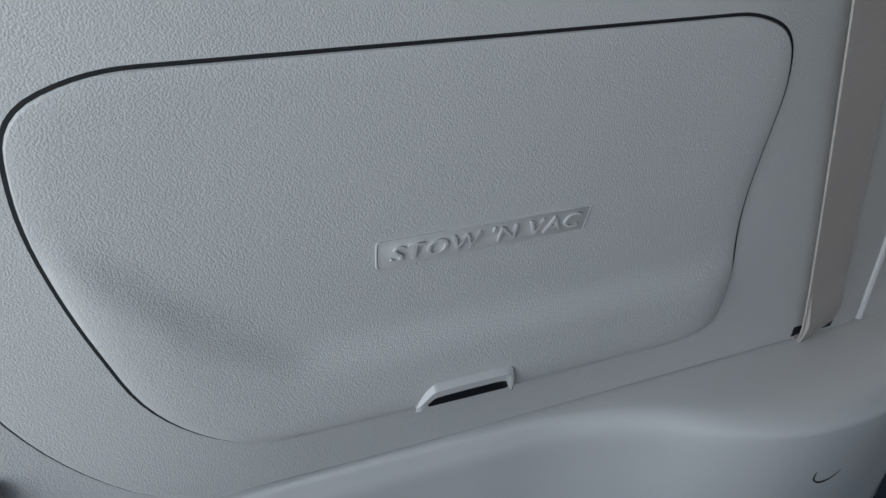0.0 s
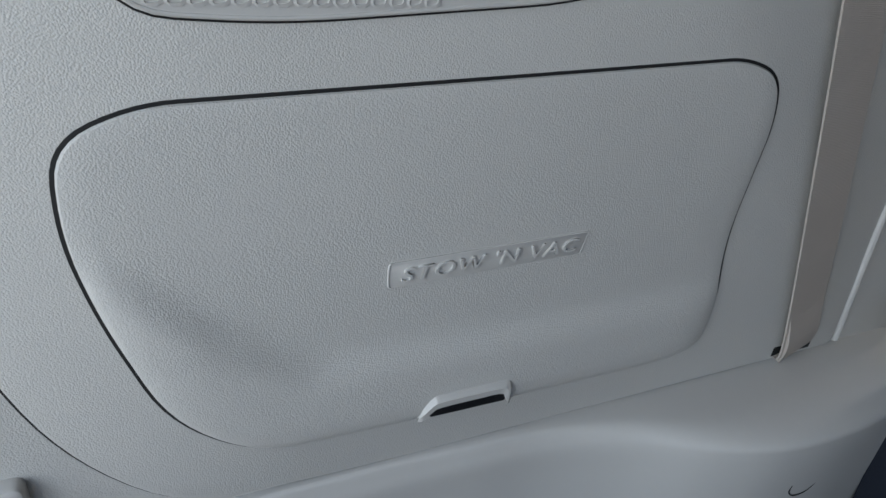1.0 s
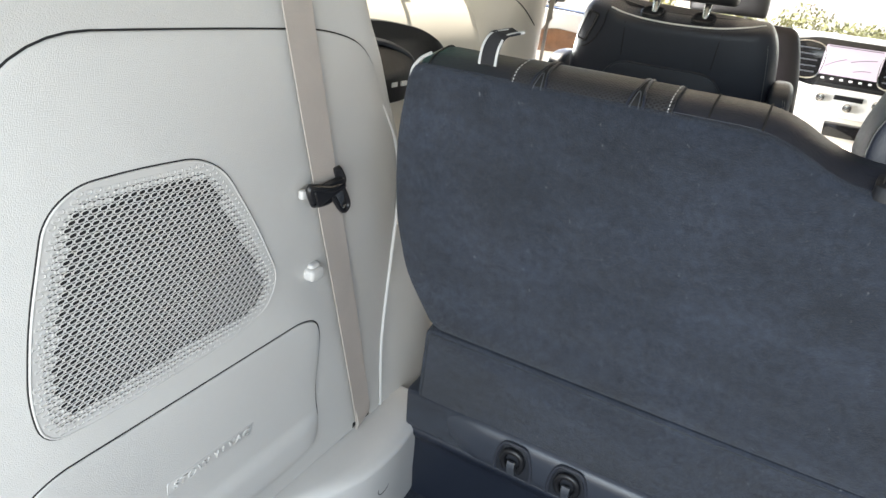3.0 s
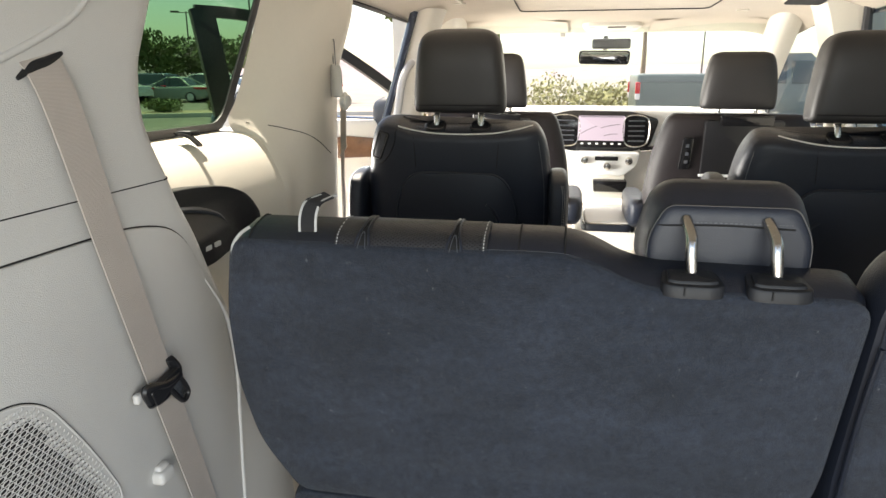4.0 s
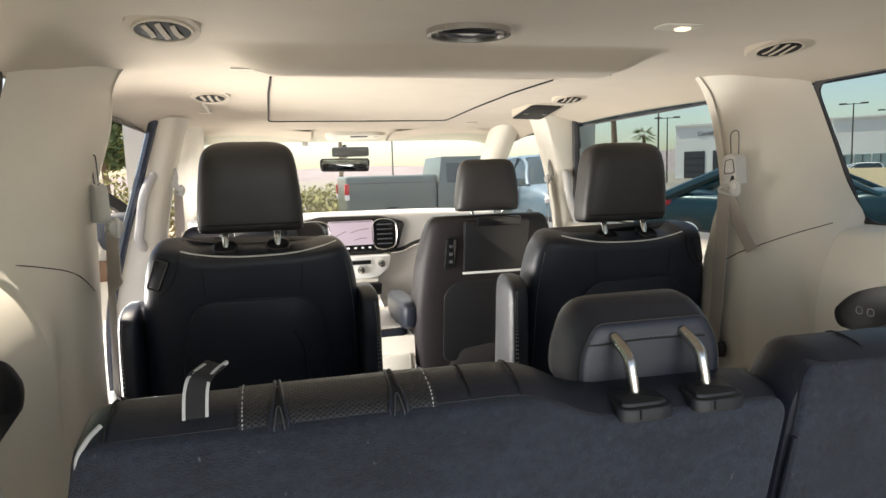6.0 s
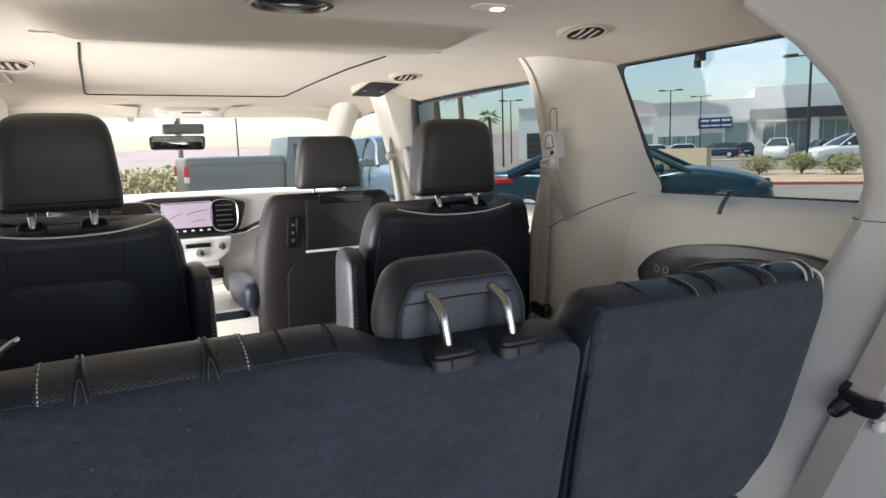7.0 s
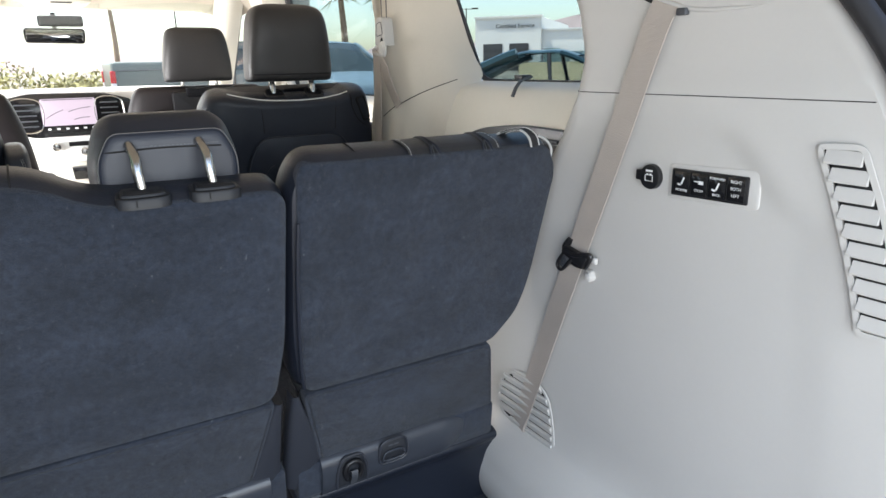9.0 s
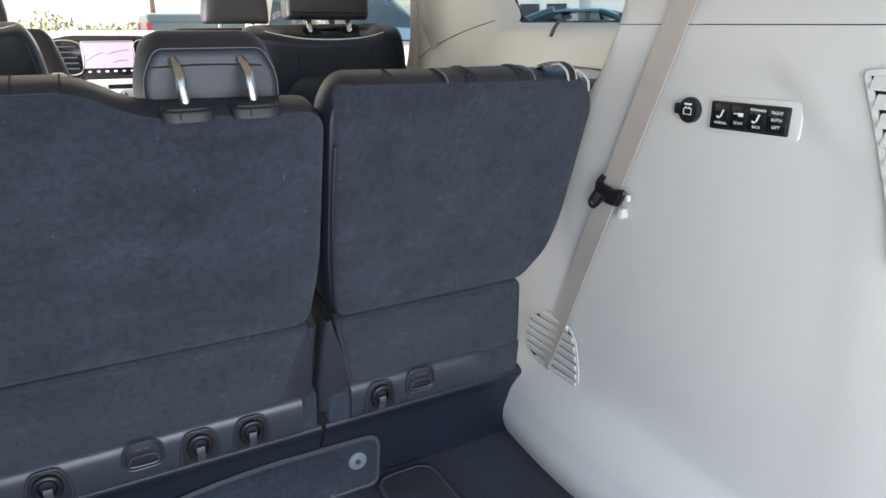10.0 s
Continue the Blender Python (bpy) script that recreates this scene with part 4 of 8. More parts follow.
flapL = rounded([(-0.590, 0.61), (0.082, 0.61), (0.126, 0.789), (-0.562, 0.789)], [0.02, 0.03, 0.02, 0.02], 4)
barL = rounded([(-0.610, 0.53), (0.142, 0.53), (0.142, 0.615), (-0.610, 0.615)], 0.01, 4)
tabL = ((0.580, 0.060, 0.134), (0.64, 0.080, 0.134), (0.70, 0.098, 0.134), (0.75, 0.111, 0.134), (0.785, 0.120, 0.135))
bench_lower(bench, flapL, barL, tabL, (-0.535, 0.110), (-0.393, -0.300, -0.073, 0.015), (-0.161,))

# middle head restraint on bent chrome posts
hr = thing("head_restraint", (0.0, 0.11, 1.165), "raised dark slate leather centre head restraint on bent chrome posts", "head restraint")
rows = []
for y, hb, ht, zt, r in ((0.1445, 0.088, 0.068, 1.232, 0.010), (0.1455, 0.096, 0.075, 1.240, 0.012), (0.149, 0.1005, 0.0795, 1.2455, 0.013), (0.154, 0.103, 0.082, 1.249, 0.015), (0.168, 0.107, 0.088, 1.259, 0.024), (0.185, 0.110, 0.091, 1.268, 0.032), (0.203, 0.111, 0.091, 1.2705, 0.034), (0.222, 0.107, 0.086, 1.265, 0.034), (0.234, 0.097, 0.076, 1.254, 0.032)):
    lo = 1.160 + (1.2705 - zt) * 0.25
    rows.append([Vector((0.007 + p.x * 0.90, y, 1.16 + (p.y - 1.16) * 0.945)) for p in rounded([(-hb, lo), (hb, lo), (hb + 0.001, lo + 0.04), (ht, zt), (-ht, zt), (-hb - 0.001, lo + 0.04)], [r * 0.7, r * 0.7, 0.02, r, r, 0.02], 6)])
g = bmesh.new()
loft(g, rows, closed=True, cap=True)
ct = BVHTree.FromBMesh(g)
cu = part("cushion", g, M_LEATHER4, hr, angle=60)
g = bmesh.new()
tube(g, [p + Vector((0, -0.0003, 0.0003)) for p in rows[2]], 0.0011, 90, 5, closed=True, smooth=False)
part("welt", g, M_BLACK, cu)
for z in (1.218,):
    g = bmesh.new()
    tube(g, draped(ct, [(x, z + 0.0015 * math.cos(x * 30)) for x in (-0.074, -0.06, -0.03, 0.0, 0.03, 0.06, 0.076)], 0.15, 0.0), 0.0013, 30, 5)
    part("seam", g, M_GAP, cu)
    part("stitching", dashes(draped(ct, [(x, z + 0.004) for x in (-0.072, -0.03, 0.03, 0.074)], 0.15, 0.0002), 34, 0.0005), M_GREYPL, cu)
for x, xt in ((-0.038, -0.043), (0.052, 0.046)):
    g = bmesh.new()
    tube(g, [(x, 0.108, 1.145), (x, 0.109, 1.168), (x - 0.002, 0.112, 1.192), (x * 0.6 + xt * 0.4, 0.120, 1.210), (xt, 0.145, 1.225)], 0.0068, 24, 14)
    part("post", g, M_CHROME, hr, "chrome post bent toward the cushion")
    f = lambda u, v, w, x=x: Vector((x - 0.002 + u, 0.102 + v, 1.1645 + 0.15 * v + w))
    o = rounded([(-0.034, -0.020), (-0.020, -0.026), (0.020, -0.026), (0.034, -0.020), (0.030, 0.02), (-0.030, 0.02)], [0.008, 0.008, 0.008, 0.008, 0.012, 0.012], 5)
    g = bmesh.new()
    plate(g, o, f, -0.010, 0.004, 0.003)
    gd = part("post_guide", g, M_GUIDE, hr, "black plastic post guide")
    g = bmesh.new()
    plate(g, inset(o, 0.006), f, 0.003, 0.008, 0.004)
    part("guide_collar", g, M_GUIDE, gd)
    g = bmesh.new()
    box(g, f(-0.010, -0.0262, -0.002), (0.0015, 0.003, 0.009))
    part("release_gap", g, M_GAP, gd)

# narrow bench section
nb = thing("rear_bench_seat", (0.39, 0.25, 0.42), "narrow rear bench section, charcoal carpet back and black leather top", "car seat", "rear bench sections")
body_o = rounded([(0.160, 0.79), (0.56, 0.79), (0.608, 0.835), (0.630, 0.91), (0.650, 1.135), (0.628, 1.186), (0.175, 1.194), (0.150, 1.15), (0.150, 0.90)],
                 [0.03, 0.02, 0.03, 0.04, 0.02, 0.02, 0.04, 0.03, 0.03], 5)
part("back_body", bench_body(body_o, 0.085, 0.022), M_LEATHER, nb, "black leather upholstered top and sides")
car_o = rounded([(0.172, 0.7915), (0.559, 0.7915), (0.607, 0.8355), (0.629, 0.910), (0.6485, 1.135), (0.622, 1.182), (0.170, 1.187), (0.162, 1.17), (0.162, 0.95)],
                [0.02, 0.02, 0.03, 0.04, 0.02, 0.02, 0.008, 0.01, 0.03], 5)
g = bmesh.new()
dished(g, car_o, back_face, -0.018, puff, 14, (0.0050, 0.0012, 0.0002))
part("back_carpet", g, M_CARPET, nb, "worn charcoal carpet backing with lint")
top_details(nb, (0.392, 0.493), (0.345, 0.52), 0.588, 0.633, 1, 1.190)
for x in (0.26,):
    g = bmesh.new()
    tube(g, [back_face(x, 1.175, -0.006), back_face(x, 1.1925, -0.024), back_face(x, 1.193, -0.06), back_face(x, 1.187, -0.075)], 0.0012, 14, 5)
    part("seam", g, M_GAP, nb)
flapR = rounded([(0.208, 0.605), (0.598, 0.612), (0.560, 0.788), (0.168, 0.788)], [0.03, 0.02, 0.02, 0.02], 4)
barR = rounded([(0.162, 0.53), (0.600, 0.53), (0.600, 0.612), (0.162, 0.612)], 0.01, 4)
tabR = ((0.570, 0.144, 0.216), (0.63, 0.144, 0.208), (0.70, 0.145, 0.192), (0.75, 0.147, 0.175), (0.790, 0.150, 0.162))
bench_lower(nb, flapR, barR, tabR, (0.205, 0.535), (0.264,), (0.351,))
g = bmesh.new()
tube(g, [back_face(0.163, 1.10, 0.003), back_face(0.161, 1.0, 0.004), back_face(0.166, 0.85, 0.004), back_face(0.172, 0.80, 0.002)], 0.0032, 24, 8)
part("side_piping", g, M_LEATHER, nb)

# kick panel below the bench, with its crease
kick = thing("bench_base", (0, 0.24, 0.36), "dark leather-covered base panel below the rear bench", "seat base")
for x0, x1 in ((-0.60, 0.148), (0.156, 0.612)):
    rows = [[Vector((x, y, z)) for x in (x0, x0 * 0.7 + x1 * 0.3, x0 * 0.3 + x1 * 0.7, x1)] for z, y in ((0.345, 0.262), (0.40, 0.255), (0.46, 0.246), (0.505, 0.236), (0.524, 0.222), (0.537, 0.216), (0.547, 0.225), (0.552, 0.26))]
    part("base_cover", sheet(rows, 12, 30, (0, 0.012, 0)), M_LEATHER, kick)

# folded floor mat that leans on the base panel
def mat_face(u, v, w):
    return Vector((u, 0.238 + 0.06 * (v - 0.36) - w, v))
mat_thing = thing("floor_mat", (0.0, 0.23, 0.36), "charcoal carpet floor mat with bound edge leaning on the seat base", "floor mat")
mo = rounded([(-0.36, 0.362), (0.262, 0.362), (0.272, 0.472), (-0.05, 0.478), (-0.33, 0.42)], [0.01, 0.02, 0.03, 0.2, 0.03], 6)
g = bmesh.new()
plate(g, mo, mat_face, 0.0, 0.010, 0.003)
part("carpet", g, M_CARPET, mat_thing)
g = bmesh.new()
tube(g, [mat_face(p.x, p.y, 0.007) for p in mo], 0.0052, 120, 7, closed=True, smooth=False)
part("bound_edge", g, M_GREYPL, mat_thing, "grey bound edge")
g = bmesh.new()
disc(g, mat_face(0.222, 0.428, 0.009), (0, -1, 0), 0.0195, 0.004, 28, 0.002)
sn = part("fastener", g, M_FASTENER, mat_thing, "round grey twist fastener")
g = bmesh.new()
disc(g, mat_face(0.222, 0.428, 0.013), (0, -1, 0), 0.006, 0.003, 16, 0.001)
part("fastener_knob", g, M_GREYPL, sn)
fl = thing("mat_flap", (0.31, 0.22, 0.36), "narrow charcoal carpet flap with grey bound edge on the floor", "floor mat")
fo = rounded([(0.250, -0.14), (0.385, -0.14), (0.380, 0.228), (0.256, 0.228)], [0.01, 0.01, 0.04, 0.04], 6)
ff = lambda u, v, w: Vector((u + 0.01 * v, v, 0.3605 + w))
g = bmesh.new()
plate(g, fo, ff, 0.0, 0.010, 0.003)
part("carpet", g, M_CARPET, fl)
g = bmesh.new()
tube(g, [ff(p.x, p.y, 0.007) for p in fo], 0.0045, 60, 7, closed=True, smooth=False)
part("bound_edge", g, M_GREYPL, fl)


# ---------------------------------------------------------------- second row
def captain_chair(cx, y0, outboard, zt, wide, arm_in):
    """A second-row chair seen from behind; outboard: the side of its belt slot."""
    s = outboard
    root = thing("captain_chair", (cx, y0, 0.42), "black leather second-row captain chair with white piping", "car seat", "second-row chairs")
    rings = []
    for z, hx, hy, fw in ((0.62, 0.235, 0.06, 0), (0.64, 0.245, 0.075, 0), (0.80, 0.246, 0.08, 0), (0.98, 0.246, 0.08, 0), (1.10, 0.243, 0.077, 0), (1.17, 0.234, 0.074, 0), (1.205, 0.225, 0.072, 0), (1.226, 0.216, 0.070, 0.0), (1.239, 0.208, 0.064, 0.004), (1.248, 0.200, 0.054, 0.013), (1.256, 0.188, 0.040, 0.026), (1.261, 0.165, 0.022, 0.04)):
        rings.append(((cx - s * wide * 0.5, y0 + 0.075 + fw - 0.17 * (z - 1.26), z + zt), hx + wide * 0.5, hy))

    def lift(p):
        u = (p.x - cx) * s
        k = ease((p.z - zt - 1.14) / 0.09)
        return Vector((0, 0, k * (0.016 * min(1, abs(u) / 0.2) ** 3 + 0.012 * ease((u - 0.125) / 0.03))))
    body = warped(pillow(rings, 16, 4.6), lift)
    tree = BVHTree.FromBMesh(body)
    part("backrest", body, M_LEATHER, root)
    lay = lambda pts, up: draped(tree, [(cx - s * u, z + zt) for u, z in pts], y0, up)
    rear = lambda u, v, w: Vector((cx + u, y0 - 0.17 * (v - 1.26) - w - 0.001, v + zt))
    # rear panel with its pocket, open along a hem
    g = bmesh.new()
    o = rounded([(-0.165, 0.66), (0.165, 0.66), (0.158, 1.06), (0.122, 1.143), (-0.122, 1.143), (-0.158, 1.06)], [0.02, 0.02, 0.05, 0.05, 0.05, 0.05], 7)
    plate(g, o, rear, -0.01, 0.010, 0.007)
    bp = part("back_panel", g, M_LEATHER, root, "black leather back panel with map pocket")
    g = bmesh.new()
    tube(g, [rear(p.x, p.y, 0.007) for p in inset(o, 0.001)], 0.0032, 90, 7, closed=True, smooth=False)
    part("panel_welt", g, M_LEATHER, bp)
    g = bmesh.new()
    tube(g, [rear(s * a, z, 0.011) for a, z in ((-0.080, 1.062), (-0.096, 1.050), (-0.108, 1.025), (-0.112, 1.0), (-0.113, 0.90), (-0.113, 0.78))], 0.0046, 40, 7)
    part("pocket_hem", g, M_LEATHER, bp)
    # light piping over the top and down the inboard shoulder, seams below it
    line = [(-0.150, 1.258), (-0.12, 1.249), (-0.07, 1.2425), (0.0, 1.2395), (0.09, 1.2425), (0.155, 1.253), (0.190, 1.262)]
    g = bmesh.new()
    tube(g, lay(line, 0.001), 0.0021, 50, 6)
    part("piping", g, M_WHITE, root, "white piping along the top edge")
    part("stitching", dashes(lay([(u, z - 0.006) for u, z in line], 0.0002), 70, 0.0004), M_GREYPL, root)
    part("stitching", dashes(lay([(0.198 + wide, 1.252), (0.207 + wide, 1.22), (0.216 + wide, 1.17), (0.224 + wide, 1.10), (0.226 + wide, 1.0), (0.226 + wide, 0.85)], 0.0003), 80, 0.0004), M_STITCH, root)
    for a, b in ((-0.108, -0.104), (0.11, 0.104)):
        g = bmesh.new()
        tube(g, lay([(a, 1.232), ((a + b) / 2, 1.20), (b, 1.155)], 0.0), 0.0014, 14, 5)
        part("seam", g, M_GAP, root)
    g = bmesh.new()
    tube(g, lay([(-0.150, 1.278), (-0.154, 1.25), (-0.160, 1.215), (-0.178, 1.180), (-0.20, 1.162), (-0.232, 1.152)], 0.0), 0.0018, 30, 5)
    part("seam", g, M_GAP, root)
    # belt slot in the outboard shoulder
    g = bmesh.new()
    so = rounded([(-0.172, 1.238), (-0.203, 1.246), (-0.228, 1.178), (-0.200, 1.172)], 0.008, 5)
    V = [[g.verts.new(q) for q in lay([tuple(p) for p in oo], up)] for oo, up in ((inset(so, -0.004), -0.002), (so, 0.003), (inset(so, 0.002), 0.003), (inset(so, 0.0035), 0.0004))]
    for a, b in zip(V, V[1:]):
        if len(a) == len(b):
            for i in range(len(a)):
                g.faces.new((a[i], a[(i + 1) % len(a)], b[(i + 1) % len(b)], b[i]))
    g.faces.new(V[-1])
    part("belt_slot", g, M_GAP, root, "dark belt slot in the shoulder")
    # folded armrests beside the back
    for sx, au, zz, w in ((s, 0.268, 1.148, 0.022), (-s, arm_in, 1.156, 0.025)):
        rr = [((cx + sx * au, y0 + 0.10, 0.60), w * 0.9, 0.07), ((cx + sx * au, y0 + 0.09, 0.75), w, 0.085), ((cx + sx * au, y0 + 0.075, 0.98), w, 0.075), ((cx + sx * (au - 0.002), y0 + 0.072, zz - 0.045), w, 0.068), ((cx + sx * (au - 0.004), y0 + 0.078, zz - 0.014), w * 0.92, 0.055), ((cx + sx * (au - 0.006), y0 + 0.09, zz - 0.002), w * 0.7, 0.034), ((cx + sx * (au - 0.006), y0 + 0.10, zz + 0.001), w * 0.4, 0.016)]
        bm = pillow(rr, 9, 4.2)
        at = BVHTree.FromBMesh(bm)
        a = part("armrest", bm, M_LEATHER, root, "padded armrest folded up beside the back")
        for off in (0.010, 0.014):
            pts = draped(at, [(cx + sx * (au - 0.004 + off), zz - 0.03), (cx + sx * (au + off), zz - 0.06), (cx + sx * (au + off), 1.03), (cx + sx * (au + off), 0.9), (cx + sx * (au + off), 0.75)], y0, 0.0004)
            part("stitching", dashes(pts, 50, 0.0007), M_STITCH, a)
    # head restraint
    rings = []
    for z, hx, hy, dy in ((1.291, 0.108, 0.034, 0.01), (1.296, 0.115, 0.044, 0.008), (1.312, 0.117, 0.049, 0.006), (1.35, 0.116, 0.051, 0.004), (1.41, 0.110, 0.053, 0.0), (1.452, 0.104, 0.050, 0.0), (1.474, 0.096, 0.043, 0.0), (1.486, 0.084, 0.034, 0.0), (1.493, 0.066, 0.022, 0.0), (1.4955, 0.045, 0.012, 0.0)):
        rings.append(((cx - 0.002 * s, y0 + 0.075 + dy, z + zt), hx + wide * 0.1, hy))
    hb = pillow(rings, 14, 4.6)
    ht = BVHTree.FromBMesh(hb)
    h = part("head_restraint", hb, M_LEATHER2, root)
    g = bmesh.new()
    tube(g, draped(ht, [(cx + u, 1.310 + zt + 0.03 * u * u) for u in (-0.112, -0.09, -0.04, 0.04, 0.09, 0.108)], y0, 0.0), 0.0017, 30, 5)
    part("seam", g, M_GAP, h)
    part("stitching", dashes(draped(ht, [(cx + u, 1.3065 + zt) for u in (-0.11, -0.06, 0.0, 0.06, 0.106)], y0, 0.0002), 44, 0.0005), M_GREYPL, h)
    for u in (-0.057, 0.058):
        g = bmesh.new()
        tube(g, [(cx + u, y0 + 0.058, 1.240 + zt), (cx + u, y0 + 0.060, 1.262 + zt), (cx + u, y0 + 0.066, 1.285 + zt), (cx + u, y0 + 0.078, 1.305 + zt)], 0.0078, 14, 14)
        part("post", g, M_CHROME, root, "short chrome post")
        gf = lambda a, b, w, u=u: Vector((cx + u + a, y0 + 0.050 + b, 1.2575 + zt + 0.42 * b + w))
        g = bmesh.new()
        plate(g, rounded([(-0.027, -0.024), (0.027, -0.024), (0.025, 0.024), (-0.025, 0.024)], 0.02, 7), gf, -0.008, 0.001, 0.003)
        gd = part("post_guide", g, M_GUIDE, root, "oval black post guide")
        g = bmesh.new()
        tube(g, [gf(p.x, p.y, 0.002) for p in rounded([(-0.025, -0.022), (0.025, -0.022), (0.023, 0.022), (-0.023, 0.022)], 0.019, 7)], 0.0034, 50, 8, closed=True, smooth=False)
        part("guide_rim", g, M_BLACK, gd)
    # seat cushion
    rr = [((cx, y0 + 0.36, 0.60), 0.20, 0.22), ((cx, y0 + 0.36, 0.62), 0.24, 0.27), ((cx, y0 + 0.36, 0.74), 0.25, 0.28), ((cx, y0 + 0.36, 0.78), 0.22, 0.25)]
    part("seat", pillow(rr, 8, 4), M_LEATHER, root)
    for x in (-0.18, 0.18):
        g = bmesh.new()
        box(g, (cx + x, y0 + 0.3, 0.51), (0.05, 0.4, 0.2), 0.01)
        part("seat_rail", g, M_BLACK, root)
    return root


captain_chair(-0.458, 0.985, -1, 0.008, 0.0, 0.262)
captain_chair(0.490, 0.975, 1, -0.008, 0.035, 0.318)


# ---------------------------------------------------------------- front row
def front_seat(cx, y0, s):
    root = thing("front_seat", (cx, y0, 0.42), "dark brown leather front seat with black rear screen panel", "car seat", "front seats")
    rings = []
    for z, hx, hy in ((0.60, 0.27, 0.07), (0.64, 0.29, 0.085), (0.85, 0.312, 0.09), (1.02, 0.300, 0.085), (1.12, 0.283, 0.08), (1.20, 0.262, 0.07), (1.24, 0.244, 0.06), (1.256, 0.222, 0.04)):
        rings.append(((cx, y0 + 0.08 - 0.15 * (z - 1.25), z), hx, hy))
    part("backrest", pillow(rings, 10, 4.2), M_LEATHER3, root)
    rear = lambda u, v, w: Vector((cx + u, y0 - 0.15 * (v - 1.25) - w - 0.002, v))
    g = bmesh.new()
    plate(g, rounded([(-0.12, 1.035), (0.145, 1.035), (0.15, 1.235), (-0.12, 1.235)], 0.012, 4), rear, -0.02, 0.012, 0.004)
    part("screen_panel", g, M_BLACK, root, "dark flip-up rear screen panel")
    g = bmesh.new()
    plate(g, rounded([(-0.07, 1.215), (0.11, 1.215), (0.112, 1.252), (-0.072, 1.252)], 0.008, 4), rear, 0.0, 0.018, 0.004)
    part("screen_latch", g, M_GLOSSB, root, "gloss black latch strip")
    # unmetallic pale silver: the chrome's bright reflection is put into the colour
    g = bmesh.new()
    box(g, rear(0.025, 1.030, 0.012), (0.30, 0.007, 0.010), 0.002)
    part("chrome_strip", g, M_SILVER, root, "chrome strip below the screen panel, its bright reflection painted as pale silver")
    g = bmesh.new()
    plate(g, rounded([(-0.20, 1.05), (-0.16, 1.05), (-0.152, 1.17), (-0.19, 1.17)], 0.01, 4), rear, -0.01, 0.008, 0.003)
    pr = part("port_panel", g, M_GLOSSB, root)
    for k in range(3):
        g = bmesh.new()
        box(g, rear(-0.174, 1.08 + 0.03 * k, 0.009), (0.012, 0.002, 0.012))
        part("port", g, M_GREYPL, pr)
    g = bmesh.new()
    plate(g, rounded([(-0.20, 0.66), (0.20, 0.66), (0.20, 0.96), (0.16, 1.0), (-0.15, 1.0), (-0.20, 0.95)], 0.04, 5), rear, -0.02, 0.008, 0.006)
    part("map_pocket", g, M_BLACK, root)
    rings = []
    for z, hx, hy, dy in ((1.272, 0.118, 0.03, 0.01), (1.28, 0.129, 0.042, 0.008), (1.33, 0.129, 0.05, 0.004), (1.40, 0.121, 0.052, 0), (1.445, 0.112, 0.046, 0), (1.468, 0.10, 0.034, 0), (1.477, 0.075, 0.018, 0)):
        rings.append(((cx, y0 + 0.075 + dy, z), hx, hy))
    part("head_restraint", pillow(rings, 10, 4.4), M_LEATHER2, root)
    for x in (-0.065, 0.065):
        g = bmesh.new()
        tube(g, [(cx + x, y0 + 0.07, 1.24), (cx + x, y0 + 0.07, 1.29)], 0.007, 6, 10)
        part("post", g, M_CHROME, root)
    g = pillow([((cx - s * 0.325, y0 + 0.27, 0.80), 0.026, 0.15), ((cx - s * 0.325, y0 + 0.27, 0.825), 0.04, 0.18), ((cx - s * 0.325, y0 + 0.27, 0.885), 0.043, 0.19), ((cx - s * 0.325, y0 + 0.27, 0.91), 0.034, 0.17), ((cx - s * 0.325, y0 + 0.27, 0.917), 0.02, 0.14)], 9, 3.6)
    part("armrest", g, M_LEATHER, root, "padded black leather armrest")
    part("seat", pillow([((cx, y0 + 0.36, 0.58), 0.2, 0.22), ((cx, y0 + 0.36, 0.61), 0.25, 0.28), ((cx, y0 + 0.36, 0.74), 0.26, 0.29), ((cx, y0 + 0.36, 0.78), 0.22, 0.25)], 8, 4), M_LEATHER2, root)
    return root


front_seat(0.435, 1.93, 1)
front_seat(-0.472, 1.93, -1)

# ---------------------------------------------------------------- dashboard
dash = thing("dashboard", (0, 3.1, 0.8), "light grey dashboard with a wide lit display and dark vents", "dashboard")
rows = []
for y, z in ((3.62, 1.10), (3.40, 1.19), (3.15, 1.235), (3.03, 1.232), (2.99, 1.215), (2.998, 1.10), (2.998, 1.03), (3.01, 0.9), (3.05, 0.7)):
    rows.append([Vector((x, y + 0.05 * abs(x) ** 2, z - 0.03 * abs(x) ** 3)) for x in (-0.82, -0.5, -0.2, 0, 0.2, 0.5, 0.82)])
part("dash_body", sheet(rows, 30, 40), M_TRIM_PLAIN, dash)
FR = lambda u, v, w: Vector((u - 0.008, 2.985 - w, v - 0.022))
g = bmesh.new()
plate(g, rounded([(-0.315, 1.205), (-0.255, 1.055), (-0.15, 1.026), (0.16, 1.026), (0.258, 1.055), (0.30, 1.20), (0.16, 1.238), (-0.16, 1.242)], 0.03, 5), FR, -0.05, 0.012, 0.006)
bz = part("display_bezel", g, M_GLOSSB, dash, "dark bezel round display and vents")
g = bmesh.new()
plate(g, rounded([(-0.116, 1.084), (0.124, 1.084), (0.124, 1.214), (-0.116, 1.214)], 0.008, 4), FR, 0.0, 0.016, 0.002)
sc = part("display", g, M_SCREEN, dash, "lit pale lilac map display")
g = bmesh.new()
